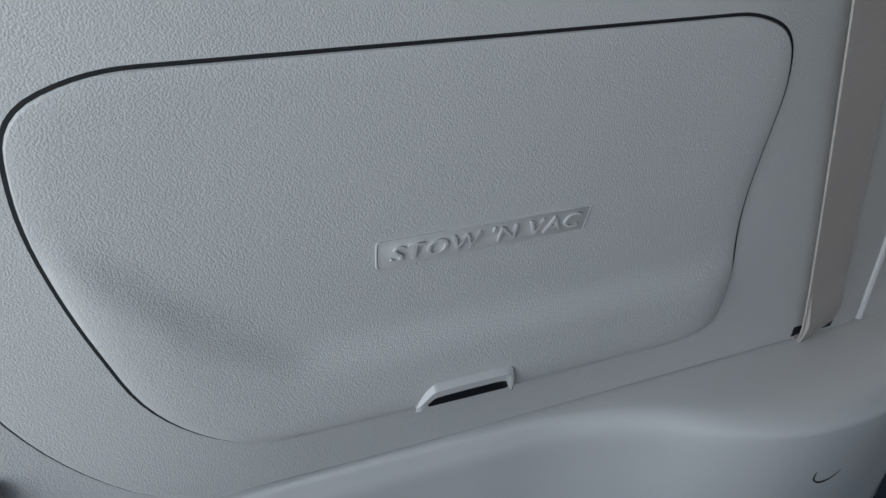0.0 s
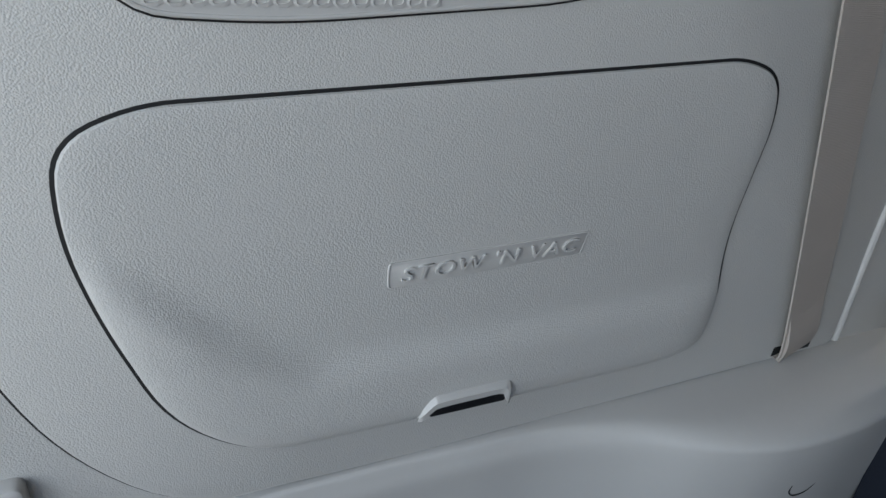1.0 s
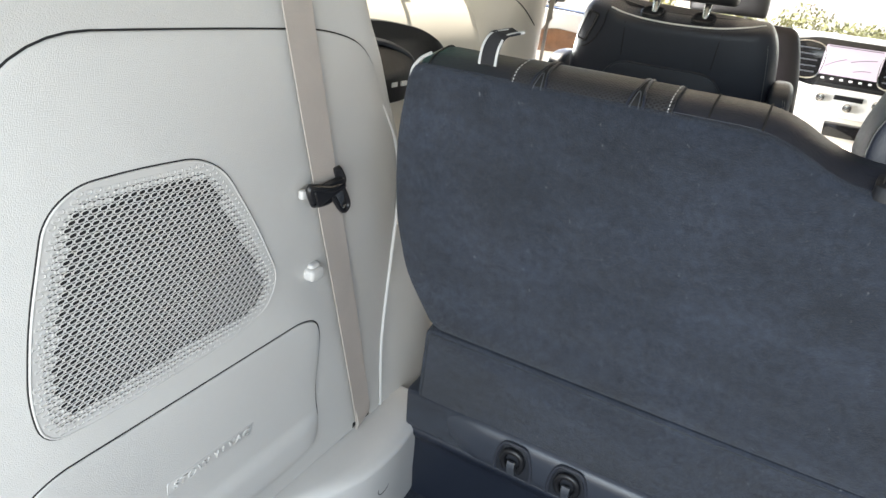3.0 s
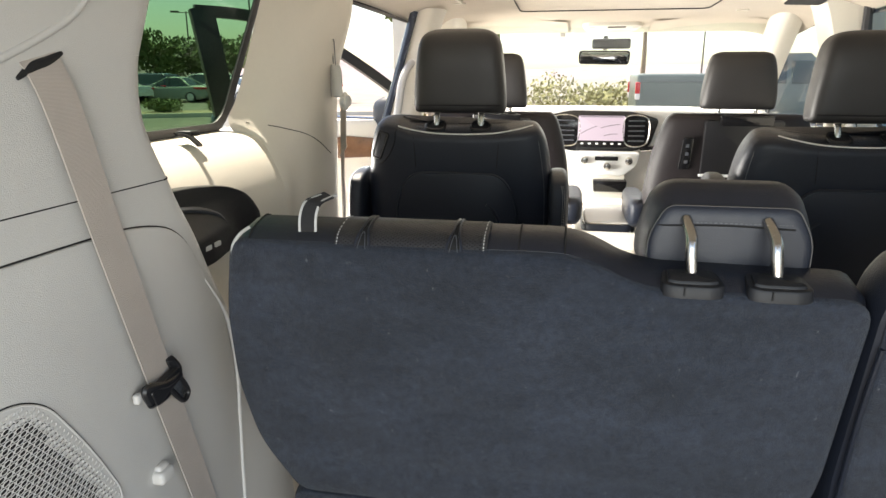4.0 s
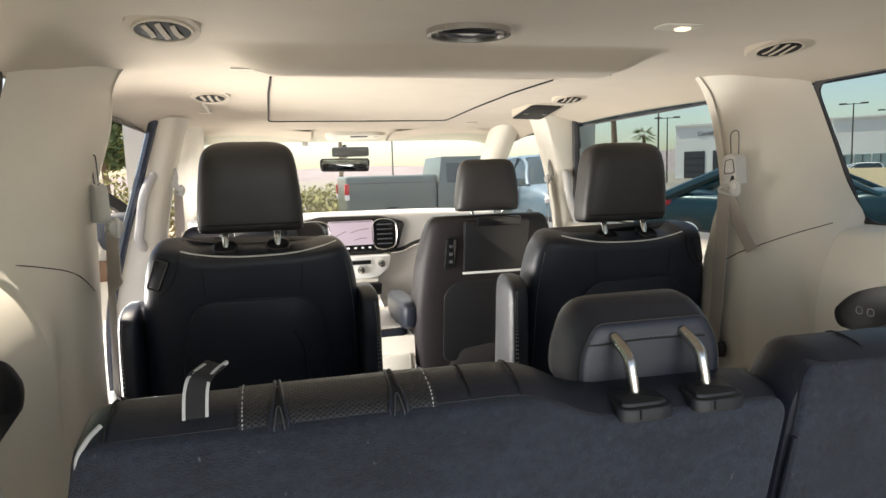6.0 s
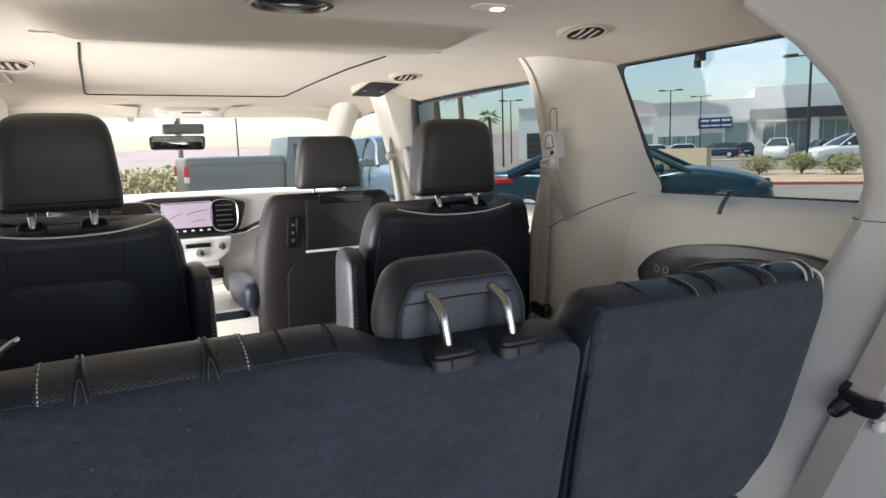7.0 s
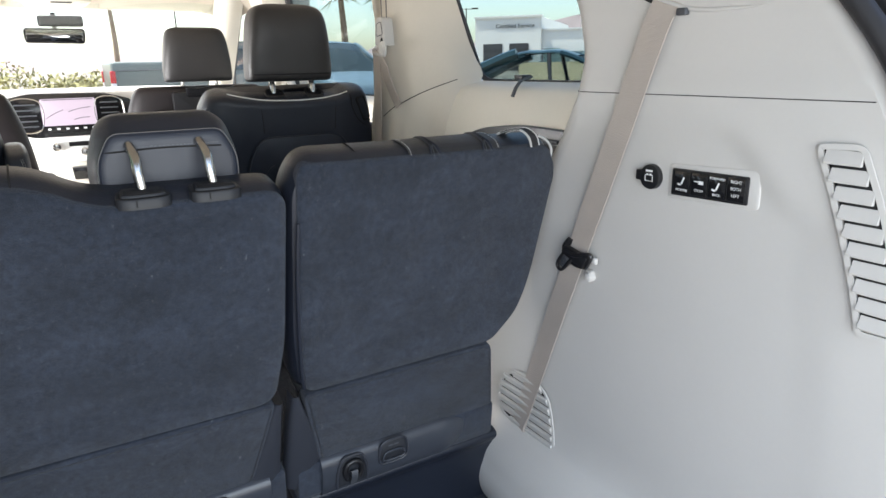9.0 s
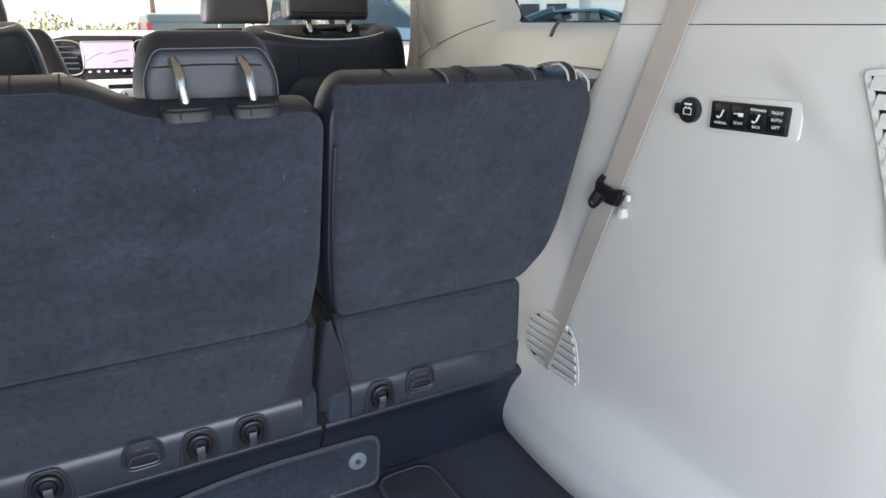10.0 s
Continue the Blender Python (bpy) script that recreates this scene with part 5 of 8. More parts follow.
for p, q in (((-0.10, 1.12), (-0.02, 1.16)), ((0.0, 1.15), (0.10, 1.17)), ((0.02, 1.11), (0.09, 1.12))):
    ribbon(g, [FR(*p, 0.0165), FR((p[0] + q[0]) / 2, (p[1] + q[1]) / 2 + 0.004, 0.0165), FR(*q, 0.0165)], (0, 0, 1), 0.003, 0.0006, 8)
box(g, FR(0.004, 1.209, 0.0165), (0.22, 0.0008, 0.004))
part("map_line", g, M_GREYPL, sc)
for k in range(6):
    g = bmesh.new()
    box(g, FR(-0.092 + 0.039 * k, 1.068, 0.0126), (0.014, 0.002, 0.008), 0.0003)
    part("icon_bar", g, M_PRINT, sc)
for x0, x1 in ((-0.225, -0.135), (0.145, 0.225)):
    for k in range(5):
        g = bmesh.new()
        box(g, FR((x0 + x1) / 2, 1.085 + 0.026 * k, 0.014), (x1 - x0, 0.012, 0.006), 0.001)
        part("vent_slat", g, M_GREYPL, bz)
    g = bmesh.new()
    tube(g, [FR(x, z, 0.013) for x, z in ((x0 - 0.012, 1.07), (x1 + 0.012, 1.07), (x1 + 0.016, 1.2), (x0 - 0.016, 1.205))], 0.004, 40, 6, closed=True)
    part("vent_ring", g, M_CHROME, bz)
g = bmesh.new()
plate(g, rounded([(-0.13, 1.03), (0.20, 1.03), (0.185, 0.955), (0.12, 0.905), (-0.05, 0.905), (-0.12, 0.955)], 0.02, 5), lambda u, v, w: Vector((u, 2.95 - w, v - 0.022)), -0.06, 0.02, 0.008)
hv = part("climate_panel", g, M_SILVER, dash, "satin silver climate control panel")
for x, z in ((-0.085, 0.985), (0.035, 0.955), (0.145, 0.985)):
    g = bmesh.new()
    disc(g, (x, 2.93, z - 0.022), (0, -1, 0), 0.02, 0.025, 24, 0.004)
    part("knob", g, M_CHROME, hv)
g = bmesh.new()
box(g, (0.03, 2.925, 0.973), (0.12, 0.01, 0.022), 0.003)
part("button_row", g, M_GLOSSB, hv)
g = bmesh.new()
plate(g, rounded([(-0.03, 0.80), (0.135, 0.80), (0.14, 0.86), (-0.035, 0.86)], 0.008, 4), lambda u, v, w: Vector((u, 2.90 - w, v)), -0.1, 0.01, 0.004)
part("slot", g, M_GLOSSB, dash)

for e in (-1, 1):
    g = bmesh.new()
    ribbon(g, [(e * 0.20, 2.968, 1.022), (e * 0.27, 2.966, 1.030), (e * 0.36, 2.985, 1.062), (e * 0.50, 3.0, 1.085), (e * 0.70, 3.02, 1.09)], (0, 0, 1), 0.022, 0.012, 30)
    part("trim_sweep", g, M_GLOSSB, dash, "dark curved trim strip")
    g = bmesh.new()
    tube(g, [(e * 0.20, 2.962, 1.010), (e * 0.27, 2.960, 1.018), (e * 0.36, 2.979, 1.050), (e * 0.50, 2.994, 1.073), (e * 0.70, 3.014, 1.078)], 0.0028, 30, 6)
    part("chrome_line", g, M_CHROME, dash)

console = thing("centre_console", (0.0, 2.5, 0.42), "grey centre console between the front seats", "console")
rows = [[Vector((x, y, z)) for x in (-0.13, -0.08, 0, 0.08, 0.13)] for y, z in ((2.98, 0.90), (2.93, 0.82), (2.85, 0.76), (2.6, 0.75), (2.25, 0.765), (2.1, 0.765), (2.06, 0.74), (2.05, 0.45))]
part("console_body", sheet(rows, 10, 34, (0, 0, -0.2)), M_CREAM, console)
cl = rounded([(-0.105, 2.09), (0.115, 2.09), (0.115, 2.47), (-0.105, 2.47)], 0.05, 7)
lf = lambda u, v, w: Vector((u, v, 0.77 + w))
g = bmesh.new()
plate(g, cl, lf, -0.02, 0.026, 0.008)
lid_part = part("console_lid_rim", g, M_LEATHER, console, "black padded lid base")
g = bmesh.new()
plate(g, inset(cl, 0.012), lf, 0.02, 0.036, 0.009)
part("console_lid", g, M_TRIM_PLAIN, lid_part, "light grey lid top")
g = bmesh.new()
tube(g, [lf(p.x, p.y, 0.027) for p in inset(cl, 0.008)], 0.0026, 60, 6, closed=True, smooth=False)
part("chrome_trim", g, M_CHROME, lid_part)
g = bmesh.new()
plate(g, rounded([(-0.10, 0.60), (0.11, 0.60), (0.11, 0.70), (-0.10, 0.70)], 0.01, 4), lambda u, v, w: Vector((u, 2.048 - w, v)), -0.02, 0.005, 0.003)
part("rear_panel", g, M_CREAM, console)

mir = thing("rear_view_mirror", (0, 3.1, 1.55), "black-framed rear-view mirror hanging at the windscreen", "mirror")
g = bmesh.new()
plate(g, rounded([(-0.138, 1.457), (0.126, 1.452), (0.132, 1.525), (-0.138, 1.528)], 0.02, 6), lambda u, v, w: Vector((u, 3.10 - w, v)), -0.03, 0.006, 0.006)
part("housing", g, M_GLOSSB, mir)
g = bmesh.new()
plate(g, rounded([(-0.128, 1.466), (0.116, 1.461), (0.122, 1.517), (-0.128, 1.520)], 0.015, 6), lambda u, v, w: Vector((u, 3.10 - w, v)), 0.0, 0.0075, 0.001)
part("mirror_glass", g, M_MIRROR, mir)
g = bmesh.new()
box(g, (0.03, 3.13, 1.562), (0.20, 0.06, 0.052), 0.012)
tube(g, [(0.0, 3.12, 1.53), (0.0, 3.13, 1.60)], 0.012, 6, 8)
part("sensor_housing", g, M_BLACK, mir)

oc = thing("overhead_console", (0.03, 2.85, 1.62), "cream overhead console with small lamps", "console")
g = bmesh.new()
o = rounded([(-0.14, 2.72), (0.16, 2.72), (0.13, 2.98), (-0.11, 2.98)], 0.07, 6)
plate(g, o, lambda u, v, w: Vector((u, v, 1.655 - 0.06 * (v - 2.6) - w)), -0.02, 0.025, 0.012)
part("housing", g, M_CREAM, oc)
g = bmesh.new()
box(g, (0.03, 2.76, 1.623), (0.085, 0.05, 0.01), 0.003)
part("switch_panel", g, M_BLACK, oc)
for x in (-0.085, 0.12):
    g = bmesh.new()
    box(g, (x, 2.78, 1.622), (0.03, 0.05, 0.008), 0.002)
    part("lamp", g, M_TRIM_PLAIN, oc)


def visor(x0, x1):
    v = thing("sun_visor", ((x0 + x1) / 2, 2.9, 1.62), "cream fabric sun visor folded up", "sun visor", "sun visors")
    g = bmesh.new()
    rows = [[Vector((x, y, z - 0.012 * (abs(x - (x0 + x1) / 2) / 0.25) ** 3)) for x in (x0, x0 * 0.7 + x1 * 0.3, x0 * 0.3 + x1 * 0.7, x1)] for y, z in ((2.66, 1.650), (2.75, 1.640), (2.86, 1.622), (2.90, 1.616), (2.905, 1.628), (2.85, 1.638))]
    part("panel", sheet(rows, 16, 18), M_HEAD, v)
    g = bmesh.new()
    tube(g, [(x0 + 0.01, 2.66, 1.653), ((x0 + x1) / 2, 2.655, 1.655), (x1 - 0.01, 2.66, 1.651)], 0.0022, 16, 6)
    part("edge", g, M_GREYPL, v)
    return v


vis = visor(-0.70, -0.20)
g = bmesh.new()
box(g, (-0.225, 2.90, 1.60), (0.03, 0.02, 0.03), 0.004)
part("clip", g, M_TRIM_PLAIN, vis)
visor(0.19, 0.70)


# ---------------------------------------------------------------- fittings on the left side
LW = lambda u, v, w: Vector((-LX + w, u, v))
RW = lambda u, v, w: Vector((WX - w, u, v))

quarter_o = rounded([(-0.459, 0.82), (-0.452, 0.70), (-0.425, 0.62), (-0.37, 0.557), (-0.25, 0.552), (0.10, 0.552), (0.218, 0.552), (0.205, 0.72), (0.212, 0.95), (0.195, 1.055), (0.105, 1.198), (0.02, 1.219), (-0.16, 1.222), (-0.34, 1.222), (-0.415, 1.13), (-0.447, 1.0)],
                    [0.08, 0.07, 0.08, 0.08, 0.08, 0.05, 0.01, 0.06, 0.06, 0.05, 0.05, 0.05, 0.08, 0.08, 0.08, 0.08], 6)
qp = thing("access_panel", (-LX, -0.13, 0.56), "large light grey grained access panel in the side trim", "panel")
# near-black slab showing round the panel as the joint's shade
g = bmesh.new()
plate(g, inset([Vector(p) for p in quarter_o], -0.0019), LW, -0.004, 0.0008, 0.0003)
part("gap", g, M_GAP, qp)
g = bmesh.new()
plate(g, quarter_o, LW, -0.004, 0.0036, 0.002)
part("panel", g, M_TRIM, qp)

# storage lid, in a frame of its own a little forward of the panel's
LL = lambda u, v, w: LW(u + 0.016, v - 0.001, w)
lid_o = rounded([(-0.418, 0.759), (-0.414, 0.804), (-0.379, 0.8195), (-0.214, 0.825), (-0.024, 0.832), (0.008, 0.821), (0.017, 0.789), (0.009, 0.699), (0.022, 0.639), (0.018, 0.597), (-0.014, 0.589), (-0.184, 0.589), (-0.339, 0.593), (-0.386, 0.634), (-0.409, 0.709)],
                [0.03, 0.022, 0.03, 0.05, 0.02, 0.02, 0.03, 0.03, 0.03, 0.02, 0.02, 0.05, 0.04, 0.04, 0.04], 6)
lid = thing("storage_lid", (-LX, -0.2, 0.594), "closed light grey grained storage lid with raised lettering", "lid")


def lid_w(u, v):
    edge = 0.652 if u > -0.30 else 0.652 + 0.09 * min(1, (-0.30 - u) / 0.105) ** 1.3
    f = max(0, min(1, (edge - v) / 0.028 + 0.5))
    return 0.006 + 0.0060 * f * f * (3 - 2 * f) + 0.002 * math.sin(max(0, min(1, (v - 0.66) / 0.17)) * math.pi)


# dark slab a little larger than the lid paints its shaded joint
g = bmesh.new()
plate(g, inset([Vector(p) for p in lid_o], -0.0017), LL, 0.0, 0.0040, 0.0003)
part("gap", g, M_GAP, lid)
g = bmesh.new()
o = [Vector(p) for p in lid_o]
c = Vector((-0.2, 0.71))
steps = [1.0, 0.993] + [0.975 - 0.93 * k / 21 for k in range(22)]
V = [[g.verts.new(LL(p.x, p.y, 0.0)) for p in o]]
for k, s in enumerate(steps):
    row = []
    for p in o:
        q = c + (p - c) * s
        e = (1.0, 0.75, 0.5, 0.25, 0.1, 0)[min(k, 5)]
        row.append(g.verts.new(LL(q.x, q.y, lid_w(q.x, q.y) * (1 - e) + 0.0055 * e - (0.0022, 0.0003, 0)[min(k, 2)])))
    V.append(row)
for a, b in zip(V, V[1:]):
    for i in range(len(o)):
        g.faces.new((a[i], a[(i + 1) % len(o)], b[(i + 1) % len(o)], b[i]))
g.faces.new(V[-1])
part("lid_panel", g, M_TRIM, lid)
lw = lambda u, v, w: LL(u, v, lid_w(u, v) + w)
g = bmesh.new()
fr = rounded([(-0.2585, 0.7045), (-0.126, 0.7085), (-0.1225, 0.7245), (-0.2585, 0.7215)], [0.002, 0.001, 0.001, 0.004], 4)
plate(g, fr, lw, -0.001, 0.0004, 0.0002)
part("lettering_field", g, M_TRIM_PLAIN, lid, "smooth recessed lettering field")
g = bmesh.new()
tube(g, [lw(p[0], p[1], 0.0004) for p in ((-0.2575, 0.7215), (-0.2588, 0.7195), (-0.2588, 0.7075), (-0.2575, 0.705))], 0.0007, 12, 6)
tube(g, [lw(-0.2575, 0.7215, 0.0002), lw(-0.19, 0.723, 0.0002), lw(-0.1225, 0.7245, 0.0002), lw(-0.1255, 0.709, 0.0003)], 0.0005, 20, 6, smooth=False)
part("lettering_rim", g, M_TRIM_PLAIN, lid)
ax = axes(lw(-0.1915, 0.7142, 0.0005), (0, 0.99955, 0.03), (0, -0.03, 0.99955))
lettering("raised_lettering", "STOW 'N VAC", 0.0135, ax, M_TRIM_PLAIN, lid, 0.0016, 0.22, 1.12, 0.122, "raised letters in the lid's own colour")
# pull handle
# no hollow here: a black plate gives the finger pocket its shade
g = bmesh.new()
plate(g, rounded([(-0.2265, 0.5958), (-0.167, 0.5948), (-0.167, 0.6065), (-0.222, 0.6065)], 0.003, 4), LL, 0.0, 0.0128, 0.0004)
part("pocket_shade", g, M_BLACK, lid, "black plate painted as the finger pocket's shade")
g = bmesh.new()
rows = []
for y, zb, zt, w in ((-0.234, 0.5935, 0.5965, 0.0125), (-0.231, 0.5945, 0.603, 0.0145), (-0.224, 0.602, 0.611, 0.0155), (-0.218, 0.6045, 0.6125, 0.016), (-0.19, 0.6048, 0.6125, 0.016), (-0.172, 0.604, 0.612, 0.016), (-0.1675, 0.597, 0.612, 0.016), (-0.1648, 0.5925, 0.611, 0.0155), (-0.163, 0.5935, 0.608, 0.0125)):
    rows.append([LL(y, zt + 0.001, 0.012), LL(y, zt, w * 0.85), LL(y, (zt + zb) / 2 + 0.002, w), LL(y, zb, w * 0.93), LL(y, zb - 0.0005, 0.012)])
cols = [catmull([r[i] for r in rows], 34) for i in range(5)]
loft(g, [[cols[i][j] for i in range(5)] for j in range(34)], closed=True, cap=True)
part("pull_handle", g, M_TRIM_PLAIN, lid, "light grey moulded pull handle")

# loudspeaker grille
grille_o = rounded([(-0.376, 0.91), (-0.366, 0.985), (-0.343, 1.075), (-0.312, 1.098), (-0.25, 1.101), (-0.18, 1.099), (-0.145, 1.079), (-0.10, 1.008), (-0.059, 0.925), (-0.075, 0.884), (-0.14, 0.864), (-0.30, 0.853), (-0.368, 0.857)],
                   [0.03, 0.03, 0.03, 0.03, 0.04, 0.03, 0.03, 0.04, 0.03, 0.03, 0.04, 0.04, 0.03], 6)
perf_o = [Vector(p) for p in rounded([(-0.352, 0.905), (-0.349, 0.945), (-0.335, 1.01), (-0.320, 1.076), (-0.225, 1.081), (-0.172, 1.076), (-0.13, 1.005), (-0.084, 0.922), (-0.105, 0.893), (-0.235, 0.886), (-0.342, 0.876)], 0.010, 4)]
spk = thing("speaker_grille", (-LX, -0.23, 0.862), "light grey loudspeaker grille with slotted holes", "speaker grille")


def inside(o, p):
    k = False
    for i in range(len(o)):
        a, b = o[i - 1], o[i]
        if (a.y > p.y) != (b.y > p.y) and p.x < (b.x - a.x) * (p.y - a.y) / (b.y - a.y) + a.x:
            k = not k
    return k


go = [Vector(p) for p in grille_o]
# thin near-black margin, the shade round the grille put into colour
g = bmesh.new()
plate(g, inset(go, -0.0007), LW, 0.0, 0.0042, 0.0002)
part("gap", g, M_GAP, spk)
g = bmesh.new()
ring_plate(g, inset(go, 0.0008), inset(go, 0.013), LW, 0.0, 0.0056)
part("backing", g, M_TRIM_PLAIN, spk)
g = bmesh.new()
plate(g, inset(perf_o, -0.008), LW, 0.0, 0.0036, 0.0001)
part("hole_backing", g, M_GAP, spk, "black plate behind the holes")
PY, PZ, NS = 0.0088, 0.0058, 10
verts, faces = [], []
go_in = inset(go, 0.0055)
row = 0
z = 0.852
while z < 1.106:
    y = -0.385 + (PY / 2 if row % 2 else 0)
    while y < -0.06:
        cpt = Vector((y, z))
        if inside(go_in, cpt):
            thru = inside(perf_o, cpt)
            k0 = len(verts)
            sy, sz = (0.0035, 0.00185) if thru else (0.0030, 0.0016)
            for k in range(NS):
                a = 2 * math.pi * (k + 0.5) / NS
                ca, sa = math.cos(a), math.sin(a)
                q = min(PY / 2 / max(abs(ca), 1e-6), PZ / 2 / max(abs(sa), 1e-6))
                tilt = 0.16
                hy, hz = math.copysign(abs(ca) ** 0.55, ca) * sy, math.copysign(abs(sa) ** 0.7, sa) * sz
                verts.append(LW(y + ca * q, z + sa * q, 0.0060))
                verts.append(LW(y + hy, z + hz + tilt * hy, 0.0063))
                verts.append(LW(y + hy * (0.96 if thru else 0.88), z + (hz + tilt * hy) * (0.96 if thru else 0.88), 0.0058 if thru else 0.0046))
            for k in range(NS):
                j = (k + 1) % NS
                a, b = k0 + 3 * k, k0 + 3 * j
                faces.append((a, b, b + 1, a + 1))
                faces.append((a + 1, b + 1, b + 2, a + 2))
            if not thru:
                faces.append(tuple(k0 + 3 * k + 2 for k in range(NS)))
        y += PY
    z += PZ
    row += 1
me = bpy.data.meshes.new("m")
me.from_pydata([tuple(v) for v in verts], [], faces)
me.materials.append(M_TRIM_PLAIN)
mesh_ob = new("perforated_mesh", me)
mesh_ob.parent = spk
mesh_ob.matrix_parent_inverse = spk.matrix_basis.inverted()
tagged(mesh_ob, "light grey plastic mesh of slotted holes", kind="stuff")
g = bmesh.new()
tube(g, [LW(p.x, p.y, 0.0050) for p in inset(go, 0.0018)], 0.0013, 100, 8, closed=True, smooth=False)
part("rim", g, M_TRIM_PLAIN, spk)


# ---------------------------------------------------------------- seat belts of the rear bench
def rear_belt(s, top, foot, buckle_z, wx, bend=0.0):
    f = lambda y, z, w: Vector((s * (side_x(s) - w), y, z))
    k = 0.5
    root = thing("seat_belt", f(foot[0], foot[1], 0.0), "greige seat belt webbing with black tongue hanging on the side trim", "seat belt", "rear seat belts")
    d = Vector((0, foot[0] - top[0], foot[1] - top[1])).normalized()
    side = Vector((0, -d.z, d.y))
    if side.y < 0:
        side = -side
    # the webbing kinks a little at its tongue
    kink = lambda t: bend * min(t / ((top[1] - buckle_z) / (top[1] - foot[1])), (1 - t) / ((buckle_z - foot[1]) / (top[1] - foot[1])))
    lerp = lambda t: (top[0] + (foot[0] - top[0]) * t + kink(t), top[1] + (foot[1] - top[1]) * t)
    g = bmesh.new()
    bz = (top[1] - buckle_z) / (top[1] - foot[1])
    pts = [f(*lerp(-0.02), -0.006), f(*lerp(0.03), 0.010), f(*lerp(bz * 0.5), 0.022 * k), f(*lerp(bz), 0.026 * k), f(*lerp((1 + bz) / 2), 0.026 * k), f(*lerp(0.97), 0.010), f(*lerp(1.0), 0.0)]
    sd = [side + Vector((s * 0.05, 0, 0)), side, side, side + Vector((s * 0.03, 0, 0)), side + Vector((s * 0.08, 0, 0)), side + Vector((s * 0.12, 0, 0)), side + Vector((s * 0.1, 0, 0))]
    ribbon(g, pts, sd, wx, 0.0016, 40)
    part("webbing", g, M_BELT, root)
    # folded anchor end
    g = bmesh.new()
    c = f(foot[0], foot[1], 0.006)
    ribbon(g, [c - d * 0.055 + Vector((-s * 0.004, 0, 0)), c - d * 0.02 + Vector((-s * 0.006, 0, 0)), c + d * 0.004], [side + Vector((s * 0.12, 0, 0)), side + Vector((s * 0.12, 0, 0)), side + Vector((s * 0.1, 0, 0))], wx * 0.9, 0.003, 10)
    part("sewn_end", g, M_BELT, root)
    g = bmesh.new()
    box(g, f(foot[0], foot[1] - 0.001, 0.0), (0.008, wx * 1.1, 0.012), 0.002)
    part("floor_slot", g, M_GAP, root)
    # tongue
    p = Vector(lerp(bz))
    # it hangs a little aslant
    X = side.normalized() * 0.985 - d * 0.17
    Y = -d * 0.985 - side.normalized() * 0.17
    o = f(p.x - 0.006, p.y - 0.004, 0.026 * k + 0.007)
    tl = (lambda a, b, c: o + X * a * 0.84 + Y * b * 0.95 + Vector((-s * c, 0, 0)))
    g = bmesh.new()
    tube(g, [tl(-0.036, -0.004, 0), tl(-0.034, 0.016, 0), tl(-0.022, 0.010, 0.003), tl(0.0, -0.006, 0.005), tl(0.026, -0.016, 0.003), tl(0.036, -0.012, 0), tl(0.034, 0.004, -0.003), tl(0.03, -0.024, -0.003), tl(0.0, -0.028, -0.003), tl(-0.03, -0.014, -0.003)], 0.0052, 60, 8, closed=True)
    tg = part("tongue_frame", g, M_BLACK, root, "black plastic tongue frame")
    g = bmesh.new()
    plate(g, rounded([(-0.036, -0.014), (0.034, -0.026), (0.034, -0.008), (-0.004, 0.004), (-0.034, 0.012)], 0.006, 4), tl, -0.002, 0.007, 0.003)
    part("tongue_body", g, M_BLACK, tg)
    g = bmesh.new()
    tube(g, [tl(0.004, -0.018, 0.002), tl(0.012, -0.056, 0.003), tl(0.030, -0.055, 0.003), tl(0.026, -0.020, 0.002)], 0.0034, 26, 8, closed=True)
    part("tongue_plate", g, M_BLACK, tg)
    g = bmesh.new()
    plate(g, rounded([(0.006, -0.020), (0.0135, -0.053), (0.028, -0.0525), (0.0245, -0.022)], 0.003, 3), tl, 0.0, 0.004, 0.001)
    part("tongue_metal", g, M_CHROME, tg)
    g = bmesh.new()
    box(g, tl(-0.042, 0.010, -0.008), (0.008, 0.011, 0.012), 0.003)
    part("stop_button", g, M_TRIM_PLAIN, root)
    return root


rear_belt(-1, (-0.088, 1.398), (0.161, 0.562), 1.036, 0.046, -0.004)
rear_belt(1, (-0.132, 1.398), (0.190, 0.555), 1.000, 0.048)


def slot(s, ys):
    t = thing("belt_slot", (s * WX, ys[0][0], ys[0][1]), "dark slot where the seat belt leaves the trim", "belt slot", "belt slots")
    # raised near-black tube painted as the shade of the slot
    g = bmesh.new()
    tube(g, [(s * (side_x(s) - 0.004), y, z) for y, z in ys], lambda f: 0.0018 + (0.006 if s > 0 else 0.003) * math.sin(math.pi * f), 24, 8)
    part("opening", g, M_GAP, t)
    g = bmesh.new()
    box(g, (s * (side_x(s) - 0.004), ys[-1][0] - 0.055, ys[-1][1] - 0.016), (0.012, 0.018, 0.01), 0.003)
    part("guide_end", g, M_GREYPL, t)


slot(1, [(-0.025, 1.462), (-0.045, 1.444), (-0.07, 1.425), (-0.108, 1.402)])
slot(-1, [(-0.06, 1.408), (-0.08, 1.40), (-0.10, 1.394), (-0.118, 1.384)])


